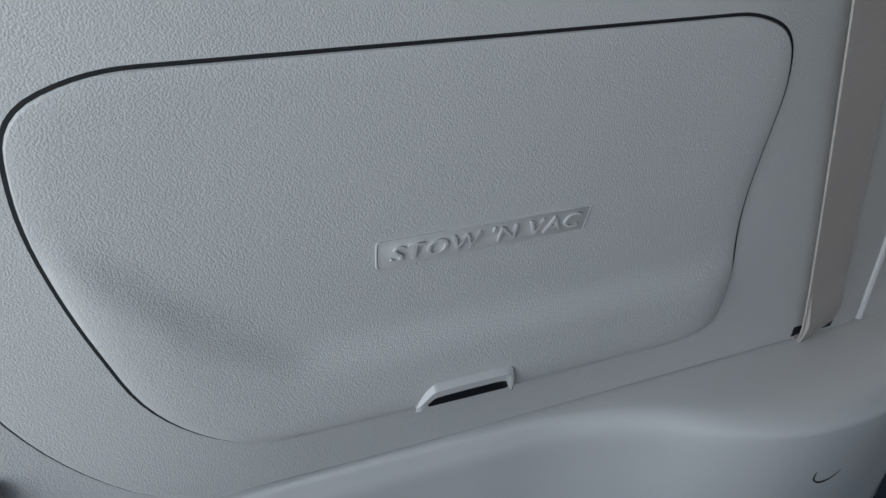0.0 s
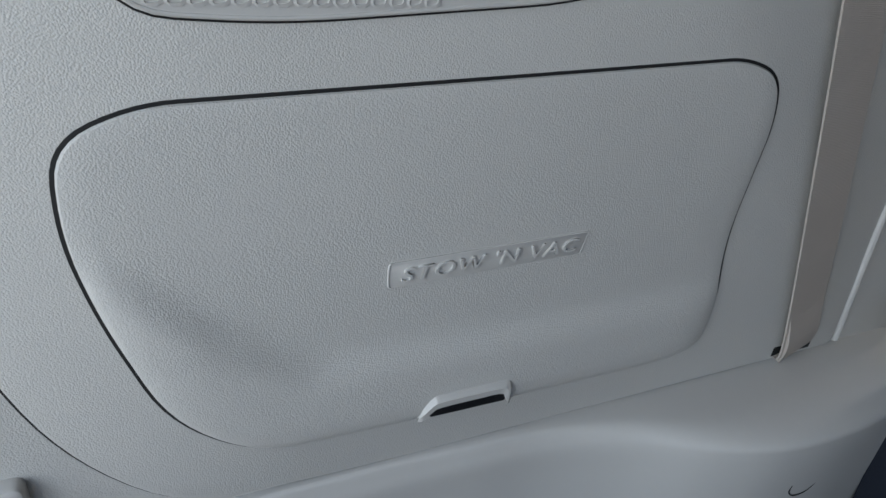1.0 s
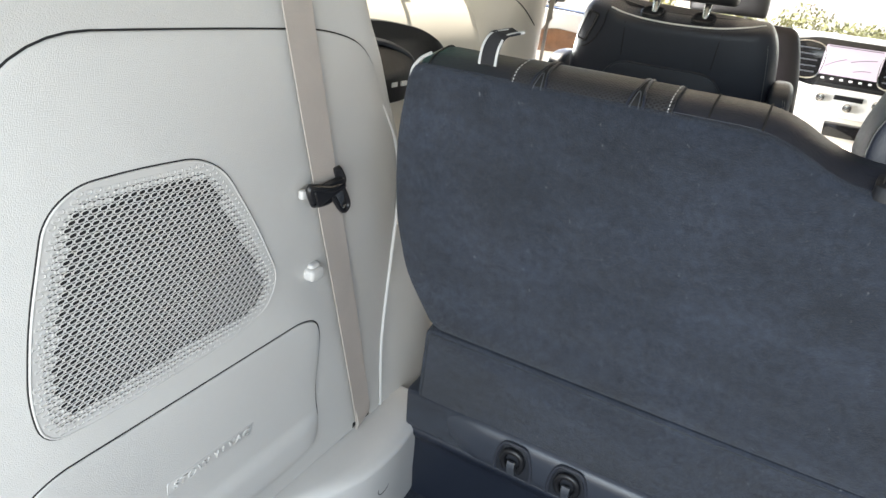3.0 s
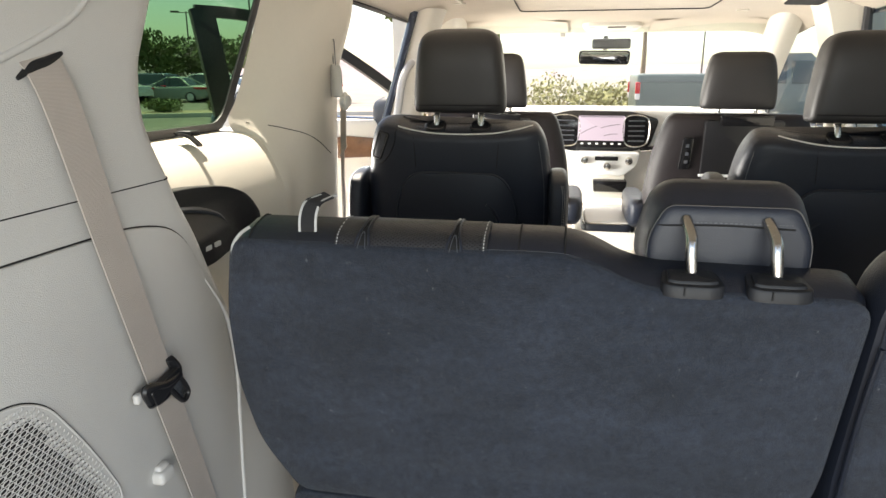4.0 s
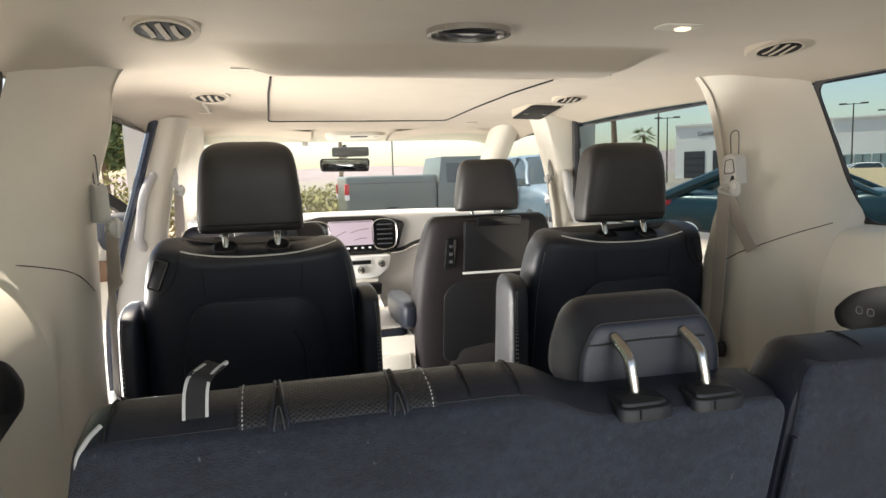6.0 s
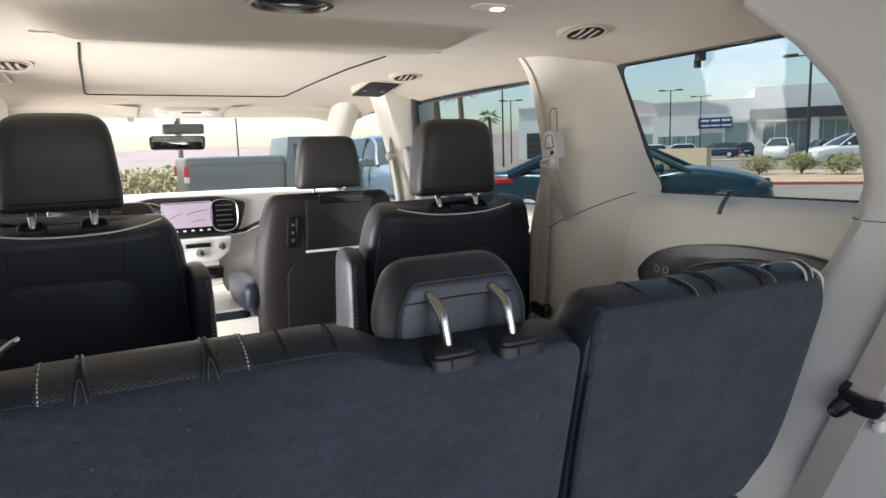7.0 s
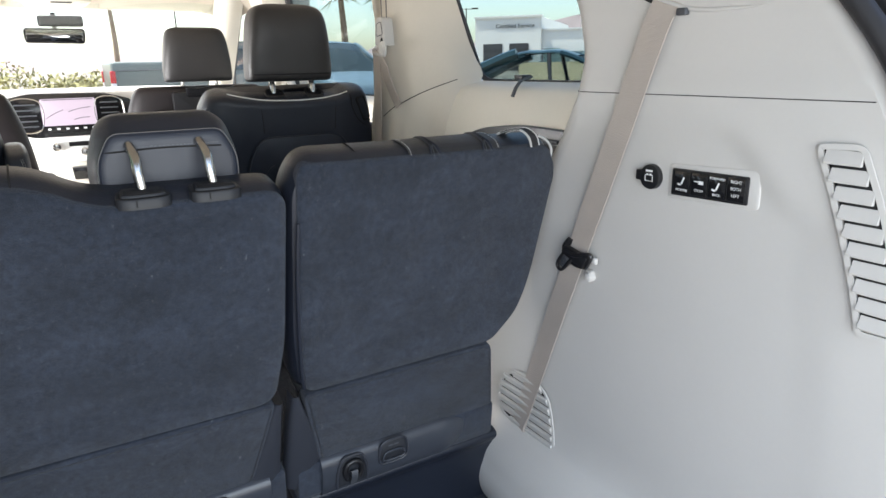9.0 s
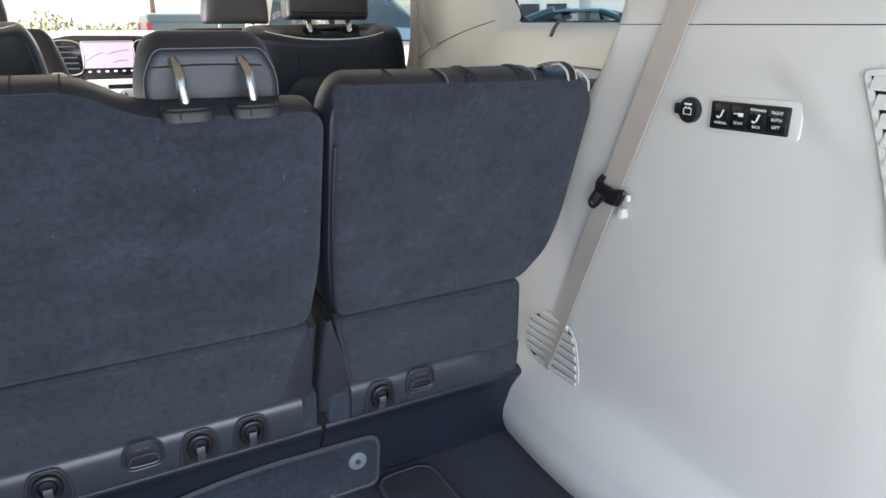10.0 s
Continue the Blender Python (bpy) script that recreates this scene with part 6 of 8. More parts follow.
def knob(s, y, z):
    t = thing("trim_knob", (s * WX, y, z), "small light grey plastic peg on the side trim", "peg", "trim pegs")
    g = bmesh.new()
    if s < 0:
        box(g, (s * (side_x(s) - 0.008), y - 0.006, z), (0.020, 0.028, 0.017), 0.006)
        box(g, (s * (side_x(s) - 0.006), y - 0.004, z + 0.008), (0.012, 0.020, 0.012), 0.005)
    else:
        disc(g, (s * side_x(s), y, z), (-s, 0, 0), 0.009, 0.014, 20, 0.005)
        box(g, (s * (side_x(s) - 0.005), y, z + 0.007), (0.010, 0.016, 0.011), 0.004)
    part("peg", g, M_TRIM_PLAIN, t)


knob(-1, 0.012, 0.904)
knob(1, -0.005, 0.952)

# raised spine of the left trim beside the belt
spine = thing("trim_spine", (-LX, 0.19, 0.56), "raised light edge of the side trim", "trim", kind="structure")
g = bmesh.new()
tube(g, [(-LX + 0.002, 0.224, 0.555), (-LX + 0.004, 0.206, 0.685), (-LX + 0.004, 0.206, 0.77), (-LX + 0.004, 0.212, 0.88), (-LX + 0.003, 0.216, 0.95), (-LX + 0.002, 0.202, 1.04), (-LX + 0.001, 0.152, 1.115)], 0.0034, 40, 8)
part("edge", g, M_TRIM_PLAIN, spine)

# wavy sill below the left panel, with a round cap
sill = thing("sill_trim", (-0.62, -0.1, 0.40), "smooth light grey sill below the access panel", "trim", kind="structure")
rows = []
for yb, xi in ((-0.52, 0.664), (-0.40, 0.664), (-0.26, 0.662), (-0.19, 0.659), (-0.125, 0.654), (-0.06, 0.636), (0.0, 0.606), (0.06, 0.588), (0.134, 0.585), (0.21, 0.594), (0.28, 0.605)):
    y = yb + 0.021
    d = 0.668 - xi
    lo = 0.668 - 0.75 * d - 0.012 * max(0, min(1, (yb + 0.1) / 0.2))
    rows.append([Vector((-0.676, y, 0.5525)), Vector((-0.668, y, 0.551)), Vector((-(0.668 - 0.35 * d), y, 0.5505)), Vector((-(0.668 - 0.75 * d), y, 0.5485)), Vector((-xi, y, 0.541)), Vector((-(xi - 0.002), y, 0.529)), Vector((-xi, y, 0.50)), Vector((-(xi + lo) / 2, y, 0.43)), Vector((-lo, y, 0.36)), Vector((-lo - 0.002, y, 0.33))])
part("sill", sheet(rows, 34, 40), M_TRIM_PLAIN, sill)
g = bmesh.new()
tube(g, [Vector((-0.5872, 0.126 + 0.017 * math.cos(a), 0.480 + 0.015 * math.sin(a))) for a in (0.2, 0.9, 1.7, 2.5, 3.4, 4.2, 5.0, 5.7)], 0.001, 40, 5, closed=True)
part("cap_seam", g, M_GAP, sill)

# ribbed scuff block at the tailgate end
rb = thing("scuff_block", (-LX, -0.50, 0.5), "small ribbed light grey scuff block on the trim", "trim")
g = bmesh.new()
plate(g, rounded([(-0.535, 0.50), (-0.447, 0.50), (-0.447, 0.613), (-0.535, 0.613)], 0.006, 4), LW, 0.0, 0.010, 0.003)
part("block", g, M_TRIM_PLAIN, rb)
for j in range(7):
    g = bmesh.new()
    tube(g, [LW(-0.527 + 0.0125 * j, 0.51, 0.010), LW(-0.527 + 0.0125 * j, 0.603, 0.010)], 0.003, 4, 6)
    part("rib", g, M_TRIM_PLAIN, rb)

# ---------------------------------------------------------------- fittings on the right side
sock = thing("power_socket", (WX, -0.126, 1.148), "black power socket with closed cap in the side trim", "power socket")
g = bmesh.new()
disc(g, RW(-0.126, 1.148, 0.0), (-1, 0, 0), 0.0195, 0.009, 32, 0.003)
cap = part("cap", g, M_BLACK, sock)
g = bmesh.new()
plate(g, rounded([(-0.113, 1.140), (-0.098, 1.141), (-0.098, 1.157), (-0.113, 1.158)], 0.003, 3), RW, 0.0, 0.008, 0.002)
part("cap_tab", g, M_BLACK, sock)
rt = lambda y, z, w=0.0096: axes(RW(y, z, w), (0, -1, 0), (0, 0, 1))
g = bmesh.new()
tube(g, [RW(y, z, 0.0092) for y, z in ((-0.119, 1.142), (-0.133, 1.142), (-0.133, 1.151), (-0.119, 1.151))], 0.0006, 24, 4, closed=True, smooth=False)
box(g, RW(-0.129, 1.1525, 0.0092), (0.001, 0.003, 0.002))
box(g, RW(-0.123, 1.1525, 0.0092), (0.001, 0.003, 0.002))
part("battery_mark", g, M_PRINT, cap)
g = bmesh.new()
box(g, RW(-0.126, 1.1575, 0.0092), (0.001, 0.013, 0.0028))
part("print_bar", g, M_PRINT, cap)

RWS = lambda u, v, w: RW(u, v, w - 0.0028)
rts = lambda y, z: rt(y, z, 0.0068)
sw = thing("switch_panel", (WX, -0.23, 1.148), "seat folding switch panel with four black buttons in a light frame", "switch panel")
g = bmesh.new()
plate(g, rounded([(-0.158, 1.119), (-0.308, 1.125), (-0.308, 1.179), (-0.158, 1.173)], 0.008, 5), RWS, 0.0, 0.005, 0.003)
part("frame", g, M_TRIM_PLAIN, sw)
g = bmesh.new()
plate(g, rounded([(-0.1655, 1.1265), (-0.292, 1.1300), (-0.292, 1.1690), (-0.1655, 1.1665)], 0.003, 4), RWS, 0.0, 0.0075, 0.002)
part("inner_frame", g, M_BLACK, sw)
words = (("NORMAL",), ("STOW",), ("FORWARD", "BACK"), ("RIGHT", "BOTH", "LEFT"))
for k in range(4):
    y1 = -0.1715 - 0.0295 * k
    zc = 1.1475 + 0.0008 * k
    g = bmesh.new()
    plate(g, rounded([(y1 - 0.0012, zc - 0.0165), (y1 - 0.0287, zc - 0.0165), (y1 - 0.0287, zc + 0.0165), (y1 - 0.0012, zc + 0.0165)], 0.0012, 3), RWS, 0.0, 0.0095, 0.001)
    bt = part("button", g, M_GLOSSB, sw)
    yc = y1 - 0.015
    if k == 0:
        lettering("lettering", "NORMAL", 0.0052, rts(yc, zc - 0.011), M_PRINT, bt, 0.0001)
    if k == 1:
        lettering("lettering", "STOW", 0.0052, rts(yc, zc - 0.009), M_PRINT, bt, 0.0001)
    if k == 2:
        lettering("lettering", "FORWARD", 0.0050, rts(yc, zc + 0.0115), M_PRINT, bt, 0.0001)
        lettering("lettering", "BACK", 0.0050, rts(yc, zc - 0.0115), M_PRINT, bt, 0.0001)
    if k == 3:
        for j, wd in enumerate(("RIGHT", "BOTH", "LEFT")):
            lettering("lettering", wd, 0.0060, rts(yc, zc + 0.010 - 0.0095 * j), M_PRINT, bt, 0.0001)
    if k in (0, 2):
        g = bmesh.new()
        ribbon(g, [RWS(yc - 0.003, zc + 0.008 - 0.001 * k, 0.0097), RWS(yc - 0.001, zc + 0.003 - 0.001 * k, 0.0097), RWS(yc + 0.001, zc - 0.002 - 0.001 * k, 0.0097)], (0, 1, 0.3), 0.0026, 0.0003, 8)
        ribbon(g, [RWS(yc + 0.002, zc - 0.003 - 0.001 * k, 0.0097), RWS(yc + 0.005, zc - 0.0032 - 0.001 * k, 0.0097), RWS(yc + 0.008, zc - 0.002 - 0.001 * k, 0.0097)], (0, 0, 1), 0.0026, 0.0003, 8)
        part("seat_mark", g, M_PRINT, bt)
    if k == 1:
        g = bmesh.new()
        box(g, RWS(yc - 0.003, zc + 0.003, 0.0097), (0.0003, 0.008, 0.005), 0)
        box(g, RWS(yc + 0.005, zc + 0.004, 0.0097), (0.0003, 0.008, 0.0014), 0)
        part("seat_mark", g, M_PRINT, bt)


def slatted(name, root_label, outline, f, n, zr, group, tilt=0.004, inner=0.008, lead=0.0, flip=1, fill=0.42):
    """A vent: light frame, dark back and sloping slats cut to the outline."""
    o = [Vector(p) for p in outline]
    at = f(o[0].x, o[0].y, 0.0)
    root = thing(name, at, root_label, "vent", group)
    # near-black sheet carries the shade between the slats
    g = bmesh.new()
    plate(g, inset(o, inner), f, 0.0, 0.0012, 0.0003)
    part("dark_back", g, M_GAP, root)
    g = bmesh.new()
    ring_plate(g, inset(o, -0.0015), inset(o, inner * 0.75), f, 0.0, 0.0028)
    part("frame", g, M_TRIM_PLAIN, root)
    i = inset(o, inner - 0.001)
    z0, z1 = zr
    for k in range(n):
        z = z0 + (z1 - z0) * (k + 0.5) / n
        ys = []
        for a, b in zip(i, i[1:] + i[:1]):
            if (a.y > z) != (b.y > z):
                ys.append(a.x + (b.x - a.x) * (z - a.y) / (b.y - a.y))
        if len(ys) < 2:
            continue
        y0, y1 = min(ys), max(ys)
        hh = (z1 - z0) / n * fill
        g = bmesh.new()
        rows = [[f(y, z + flip * hh + lead * (y - y0), 0.0014), f(y, z + flip * hh * 0.8 + lead * (y - y0), 0.0022), f(y, z - flip * hh * 0.7 + lead * (y - y0), tilt + 0.001), f(y, z - flip * hh + lead * (y - y0), tilt), f(y, z - flip * hh + lead * (y - y0), 0.0013)] for y in (y0, (y0 + y1) / 2, y1)]
        loft(g, rows, closed=True, cap=True)
        part("slat", g, M_TRIM_PLAIN, root, smooth=False)
    return root


RWV = lambda u, v, w: Vector((WX - 0.0080 - w, u, v))
for f in (lambda u, v, w: RWV(u - 0.008, v - 0.008, w), lambda u, v, w: LW(u, v + 0.008, w)):
    slatted("pillar_vent", "tall light grey slatted air vent in the rear pillar", rounded([(-0.371, 1.229), (-0.425, 1.232), (-0.459, 1.155), (-0.483, 1.075), (-0.490, 1.013), (-0.447, 1.011), (-0.432, 1.07), (-0.404, 1.148)], [0.01, 0.01, 0.03, 0.03, 0.01, 0.01, 0.03, 0.03], 5), f, 10, (1.018, 1.227), "pillar vents", 0.006, 0.007, fill=0.40)
slatted("side_vent", "light grey slatted vent low in the side trim", rounded([(0.272, 0.60), (0.255, 0.655), (0.215, 0.683), (0.15, 0.692), (0.10, 0.672), (0.082, 0.61), (0.077, 0.543), (0.17, 0.540), (0.262, 0.565)], [0.02, 0.02, 0.02, 0.02, 0.03, 0.03, 0.006, 0.02, 0.02], 5), lambda u, v, w: RW(u - 0.005, v, w + 0.006), 7, (0.550, 0.684), "", 0.007, 0.006, flip=-1, fill=0.455)


# dark moulded armrests of the third row
def side_armrest(s):
    dz, dy = (0.0, 0.0) if s > 0 else (0.030, -0.09)
    f = lambda u, v, w: Vector((s * (0.788 - w), u + dy, v + dz))
    t = thing("third_row_armrest", f(0.4, 1.08, 0), "black moulded armrest pocket with sockets in the side trim", "armrest", "third-row armrests")
    o = rounded([(0.12, 1.045), (0.45, 1.055), (0.635, 1.062), (0.648, 1.095), (0.60, 1.142), (0.52, 1.170), (0.38, 1.187), (0.20, 1.184), (0.10, 1.165)], [0.02, 0.03, 0.02, 0.03, 0.05, 0.05, 0.06, 0.04, 0.03], 6)
    g = bmesh.new()
    dished(g, o, f, -0.01, lambda u, v: 0.012 + 0.030 * max(0, 1 - ((u - 0.30) / 0.24) ** 2) * max(0, min(1, (1.15 - v) / 0.05)), 12)
    part("moulding", g, M_BLACK, t)
    g = bmesh.new()
    tube(g, [f(0.50, 1.098, 0.016), f(0.46, 1.130, 0.017), f(0.36, 1.155, 0.018), f(0.22, 1.16, 0.018)], 0.005, 24, 8)
    part("ridge", g, M_GREYPL, t)
    for y in ((0.575, 0.548) if s > 0 else ()):
        g = bmesh.new()
        tube(g, [f(y + a, 1.108 + b, 0.0145) for a, b in ((-0.006, -0.006), (0.006, -0.006), (0.006, 0.006), (-0.006, 0.006))], 0.001, 20, 5, closed=True)
        part("socket_ring", g, M_SILVER, t)
    for y in (0.40, 0.43):
        g = bmesh.new()
        box(g, f(y, 1.085, 0.035), (0.004, 0.018, 0.008), 0.001)
        part("socket", g, M_SILVER, t)


side_armrest(1)
side_armrest(-1)


# ---------------------------------------------------------------- belts on the pillars
def pillar_belt(s, x, y, z, zlow, gap, face):
    """An adjuster on a pillar with its guide ring and two runs of webbing; face: how far the parts turn to the rear."""
    root = thing("pillar_seat_belt", (s * x, y, zlow), "greige seat belt hanging from an adjuster on the pillar", "seat belt", "pillar seat belts")
    c, d = math.cos(face), math.sin(face)
    ff = lambda u, v, w: Vector((s * (x - w * c + (u - y) * d), y + (u - y) * c - w * d, v))
    side = Vector((s * d, c, 0))
    g = bmesh.new()
    plate(g, rounded([(y - 0.032, z - 0.032), (y + 0.030, z - 0.032), (y + 0.026, z + 0.034), (y + 0.006, z + 0.047), (y - 0.022, z + 0.042)], [0.006, 0.01, 0.012, 0.014, 0.012], 5), ff, -0.012, 0.020, 0.006)
    ad = part("adjuster", g, M_TRIM_PLAIN, root)
    o = rounded([(y - 0.024, z - 0.002), (y + 0.014, z - 0.006), (y + 0.010, z + 0.028), (y - 0.016, z + 0.032)], 0.007, 5)
    g = bmesh.new()
    tube(g, [ff(p.x, p.y, 0.0202) for p in o], 0.0011, 50, 6, closed=True, smooth=False)
    part("button_gap", g, M_GREYPL, ad)
    g = bmesh.new()
    plate(g, inset(o, 0.0015), ff, 0.0, 0.0215, 0.0015)
    part("release_button", g, M_TRIM_PLAIN, ad)
    g = bmesh.new()
    plate(g, rounded([(y - 0.027, z - 0.032), (y - 0.003, z - 0.032), (y - 0.013, z - 0.010), (y - 0.022, z - 0.010)], 0.003, 4), ff, 0.0, 0.0206, 0.0003)
    part("release_slot", g, M_GAP, ad)
    g = bmesh.new()
    tube(g, [ff(y + 0.014, z + 0.04, 0.001), ff(y + 0.018, z + 0.088, 0.0), ff(y + 0.010, z + 0.100, 0.0), ff(y - 0.004, z + 0.102, 0.0), ff(y - 0.012, z + 0.092, 0.0), ff(y - 0.014, z + 0.04, 0.001)], 0.0014, 30, 6)
    part("slide_slot", g, M_GREYPL, root)
    g = bmesh.new()
    tube(g, [ff(p.x, p.y, 0.026) for p in rounded([(y - 0.046, z - 0.058), (y + 0.024, z - 0.050), (y + 0.022, z - 0.040), (y - 0.012, z - 0.034), (y - 0.030, z - 0.022), (y - 0.048, z - 0.030)], [0.010, 0.004, 0.004, 0.01, 0.01, 0.014], 4)], 0.0050, 50, 8, closed=True, smooth=False)
    ring = part("guide_ring", g, M_TRIM_PLAIN, root)
    g = bmesh.new()
    disc(g, ff(y - 0.034, z - 0.040, 0.022), ff(y, z, 1) - ff(y, z, 0), 0.015, 0.012, 20, 0.003)
    part("bolt_cover", g, M_TRIM_PLAIN, ring)
    # outer run to the buckle tongue, and the shorter run that leaves into the trim at the seam
    run = [ff(y + 0.004, z - 0.044, 0.026), ff(y + 0.010, z - 0.075, 0.024), ff(y + 0.020, z - 0.20, 0.022), ff(y + 0.032, z - 0.34, 0.022), ff(y + 0.042, zlow + 0.02, 0.024)]
    g = bmesh.new()
    ribbon(g, run, side, 0.045, 0.0016, 40)
    part("webbing", g, M_BELT, root)
    g = bmesh.new()
    ribbon(g, [ff(y - 0.006, z - 0.046, 0.030), ff(y - 0.022, z - 0.075, 0.024), ff(y - 0.046, z - 0.14, 0.014), ff(y - 0.070, z - gap, 0.002)], [side + Vector((0, 0, 0.4)), side + Vector((0, 0, 0.2)), side, side], 0.042, 0.0016, 24)
    part("webbing", g, M_BELT, root)
    g = bmesh.new()
    plate(g, rounded([(y + 0.006, zlow - 0.012), (y + 0.076, zlow - 0.004), (y + 0.082, zlow + 0.020), (y + 0.066, zlow + 0.030), (y + 0.020, zlow + 0.024), (y + 0.008, zlow + 0.032), (y - 0.004, zlow + 0.018)], 0.007, 4), ff, 0.016, 0.034, 0.005)
    an = part("tongue", g, M_BLACK, root, "black buckle tongue")
    g = bmesh.new()
    tube(g, [ff(y + 0.058, zlow - 0.004, 0.026), ff(y + 0.080, zlow - 0.036, 0.026), ff(y + 0.096, zlow - 0.032, 0.026), ff(y + 0.078, zlow + 0.002, 0.026)], 0.0022, 24, 6, closed=True)
    part("metal_tongue", g, M_FASTENER, an)


pillar_belt(1, 0.722, 0.902, 1.404, 0.937, 0.192, 0.0)
pillar_belt(-1, 0.745, 0.93, 1.372, 0.95, 0.16, 0.5)
pillar_belt(1, 0.762, 2.10, 1.43, 0.9, 0.192, 0.4)
pillar_belt(-1, 0.762, 2.10, 1.43, 0.9, 0.192, 0.5)


# ---------------------------------------------------------------- fittings in the headliner
def ceiling_vent(x, y):
    root = thing("ceiling_vent", (x, y, ceil_z(x, y)), "round cream ball vent with oval surround in the headliner", "vent", "ceiling vents")
    zf = lambda u, v: ceil_z(u, v)
    f = lambda u, v, w: Vector((u, v, zf(u, y) - 0.006 - 0.16 * (v - y) - w))
    ell = lambda a, b, n=36: [Vector((x + a * math.cos(2 * math.pi * k / n), y + b * math.sin(2 * math.pi * k / n))) for k in range(n)]
    g = bmesh.new()
    plate(g, ell(0.056, 0.076), f, -0.03, 0.003, 0.004)
    part("surround", g, M_HEAD, root)
    g = bmesh.new()
    plate(g, ell(0.042, 0.042), f, -0.004, 0.0040, 0.0005)
    part("dark_cup", g, M_GAP, root)
    g = bmesh.new()
    ring_plate(g, ell(0.046, 0.046), ell(0.042, 0.042), f, 0.0, 0.006)
    part("ring", g, M_HEAD, root)
    for k in (-1, 0, 1):
        g = bmesh.new()
        ribbon(g, [f(x + 0.021 * k - 0.004, y - 0.03 + 0.006 * abs(k), 0.0055), f(x + 0.019 * k, y, 0.0065), f(x + 0.021 * k + 0.004, y + 0.03 - 0.006 * abs(k), 0.0055)], (1, 0, 0.2), 0.008, 0.002, 12)
        part("vane", g, M_HEAD, root)


for x, y in ((0.607, 1.60), (-0.566, 1.58), (0.612, 0.64), (-0.560, 0.62)):
    ceiling_vent(x, y)

ctl = thing("climate_control_box", (0.612, 1.92, 1.66), "black rear climate control panel in a cream surround of the headliner", "control panel")
fc = lambda u, v, w: Vector((u, v, ceil_z(u, v) - w - (0.12 * max(0, v - 1.79) if w > 0 else 0)))
g = bmesh.new()
plate(g, rounded([(0.544, 1.79), (0.686, 1.79), (0.686, 2.03), (0.544, 2.03)], 0.05, 6), fc, -0.004, 0.003, 0.003)
part("surround", g, M_HEAD, ctl)
g = bmesh.new()
plate(g, rounded([(0.552, 1.80), (0.676, 1.80), (0.676, 2.02), (0.552, 2.02)], 0.022, 5), fc, 0.001, 0.0055, 0.0015)
bx = part("control_face", g, M_GAP, ctl)
g = bmesh.new()
plate(g, rounded([(0.598, 1.89), (0.634, 1.89), (0.634, 1.95), (0.598, 1.95)], 0.005, 3), fc, 0.003, 0.0062, 0.0004)
part("display", g, M_GREYPL, bx)
for x in (0.577, 0.653):
    g = bmesh.new()
    plate(g, [Vector((x + 0.010 * math.cos(a), 1.92 + 0.014 * math.sin(a))) for a in (2 * math.pi * k / 16 for k in range(16))], fc, 0.003, 0.0085, 0.001)
    part("dial", g, M_BLACK, bx)

dome = thing("overhead_vent_lamp", (-0.065, 0.60, 1.69), "black oval overhead lamp recess with chrome ring", "ceiling lamp")
fd = lambda u, v, w: Vector((u, v, ceil_z(u, v) - w))
el = lambda a, b, n=40: [Vector((-0.065 + math.copysign(abs(math.cos(t)) ** 0.8, math.cos(t)) * a, 0.60 + math.sin(t) * b)) for t in (2 * math.pi * k / n for k in range(n))]
g = bmesh.new()
plate(g, el(0.064, 0.052), fd, -0.005, 0.004, 0.0005)
part("dark_lens", g, M_GLOSSB, dome)
g = bmesh.new()
ring_plate(g, el(0.074, 0.060), el(0.066, 0.052), fd, -0.005, 0.009)
part("chrome_ring", g, M_CHROME, dome)
g = bmesh.new()
ribbon(g, [fd(-0.115, 0.60, 0.006), fd(-0.065, 0.615, 0.008), fd(-0.015, 0.60, 0.006)], (0, 1, 0), 0.012, 0.003, 12)
part("divider", g, M_GREYPL, dome)

lampb = thing("reading_lamp", (0.295, 0.52, 1.69), "small lit reading lamp in the headliner", "ceiling lamp")
g = bmesh.new()
plate(g, rounded([(0.255, 0.50), (0.335, 0.50), (0.335, 0.545), (0.255, 0.545)], 0.015, 5), fd, -0.004, 0.003, 0.002)
part("housing", g, M_CREAM, lampb)
g = bmesh.new()
plate(g, rounded([(0.292, 0.512), (0.316, 0.512), (0.316, 0.533), (0.292, 0.533)], 0.006, 4), fd, -0.004, 0.0065, 0.001)
part("lens", g, M_LAMP, lampb)
for x, y in ((-0.455, 1.02), (0.437, 1.06), (-0.62, 2.05), (0.52, 2.45)):
    hk = thing("ceiling_clip", (x, y, ceil_z(x, y)), "thin cream clip slot in the headliner", "clip", "ceiling clips")
    g = bmesh.new()
    box(g, fd(x, y, 0.002), (0.05, 0.012, 0.005), 0.002)
    part("slot_lip", g, M_CREAM, hk)
hd = thing("grab_handle", (-0.60, 1.85, 1.62), "cream folded grab handle along the headliner", "grab handle")
g = bmesh.new()
tube(g, [(-0.60, y, ceil_z(-0.60, y) - d) for y, d in ((1.72, 0.0), (1.735, 0.007), (1.78, 0.010), (1.92, 0.010), (1.965, 0.007), (1.98, 0.0))], 0.005, 24, 8)
part("handle", g, M_CREAM, hd)


# ---------------------------------------------------------------- outside: ground, kerbs, beds
g = bmesh.new()
loft(g, [[Vector((x, y, 0)) for x in (-3000, -200, -40, 0, 40, 200, 3000)] for y in (-3000, -200, -40, 0, 40, 200, 3000)])
ground = part("ground", g, M_ASPHALT, smooth=False)
tagged(ground, "sun-bleached grey asphalt car park", "ground", kind="structure")


def azd(az, d, z=0.0):
    """A point by compass bearing from straight ahead (to the right) and distance."""
    a = radians(az)
    return Vector((-0.38 + d * math.sin(a), -0.55 + d * math.cos(a), z))


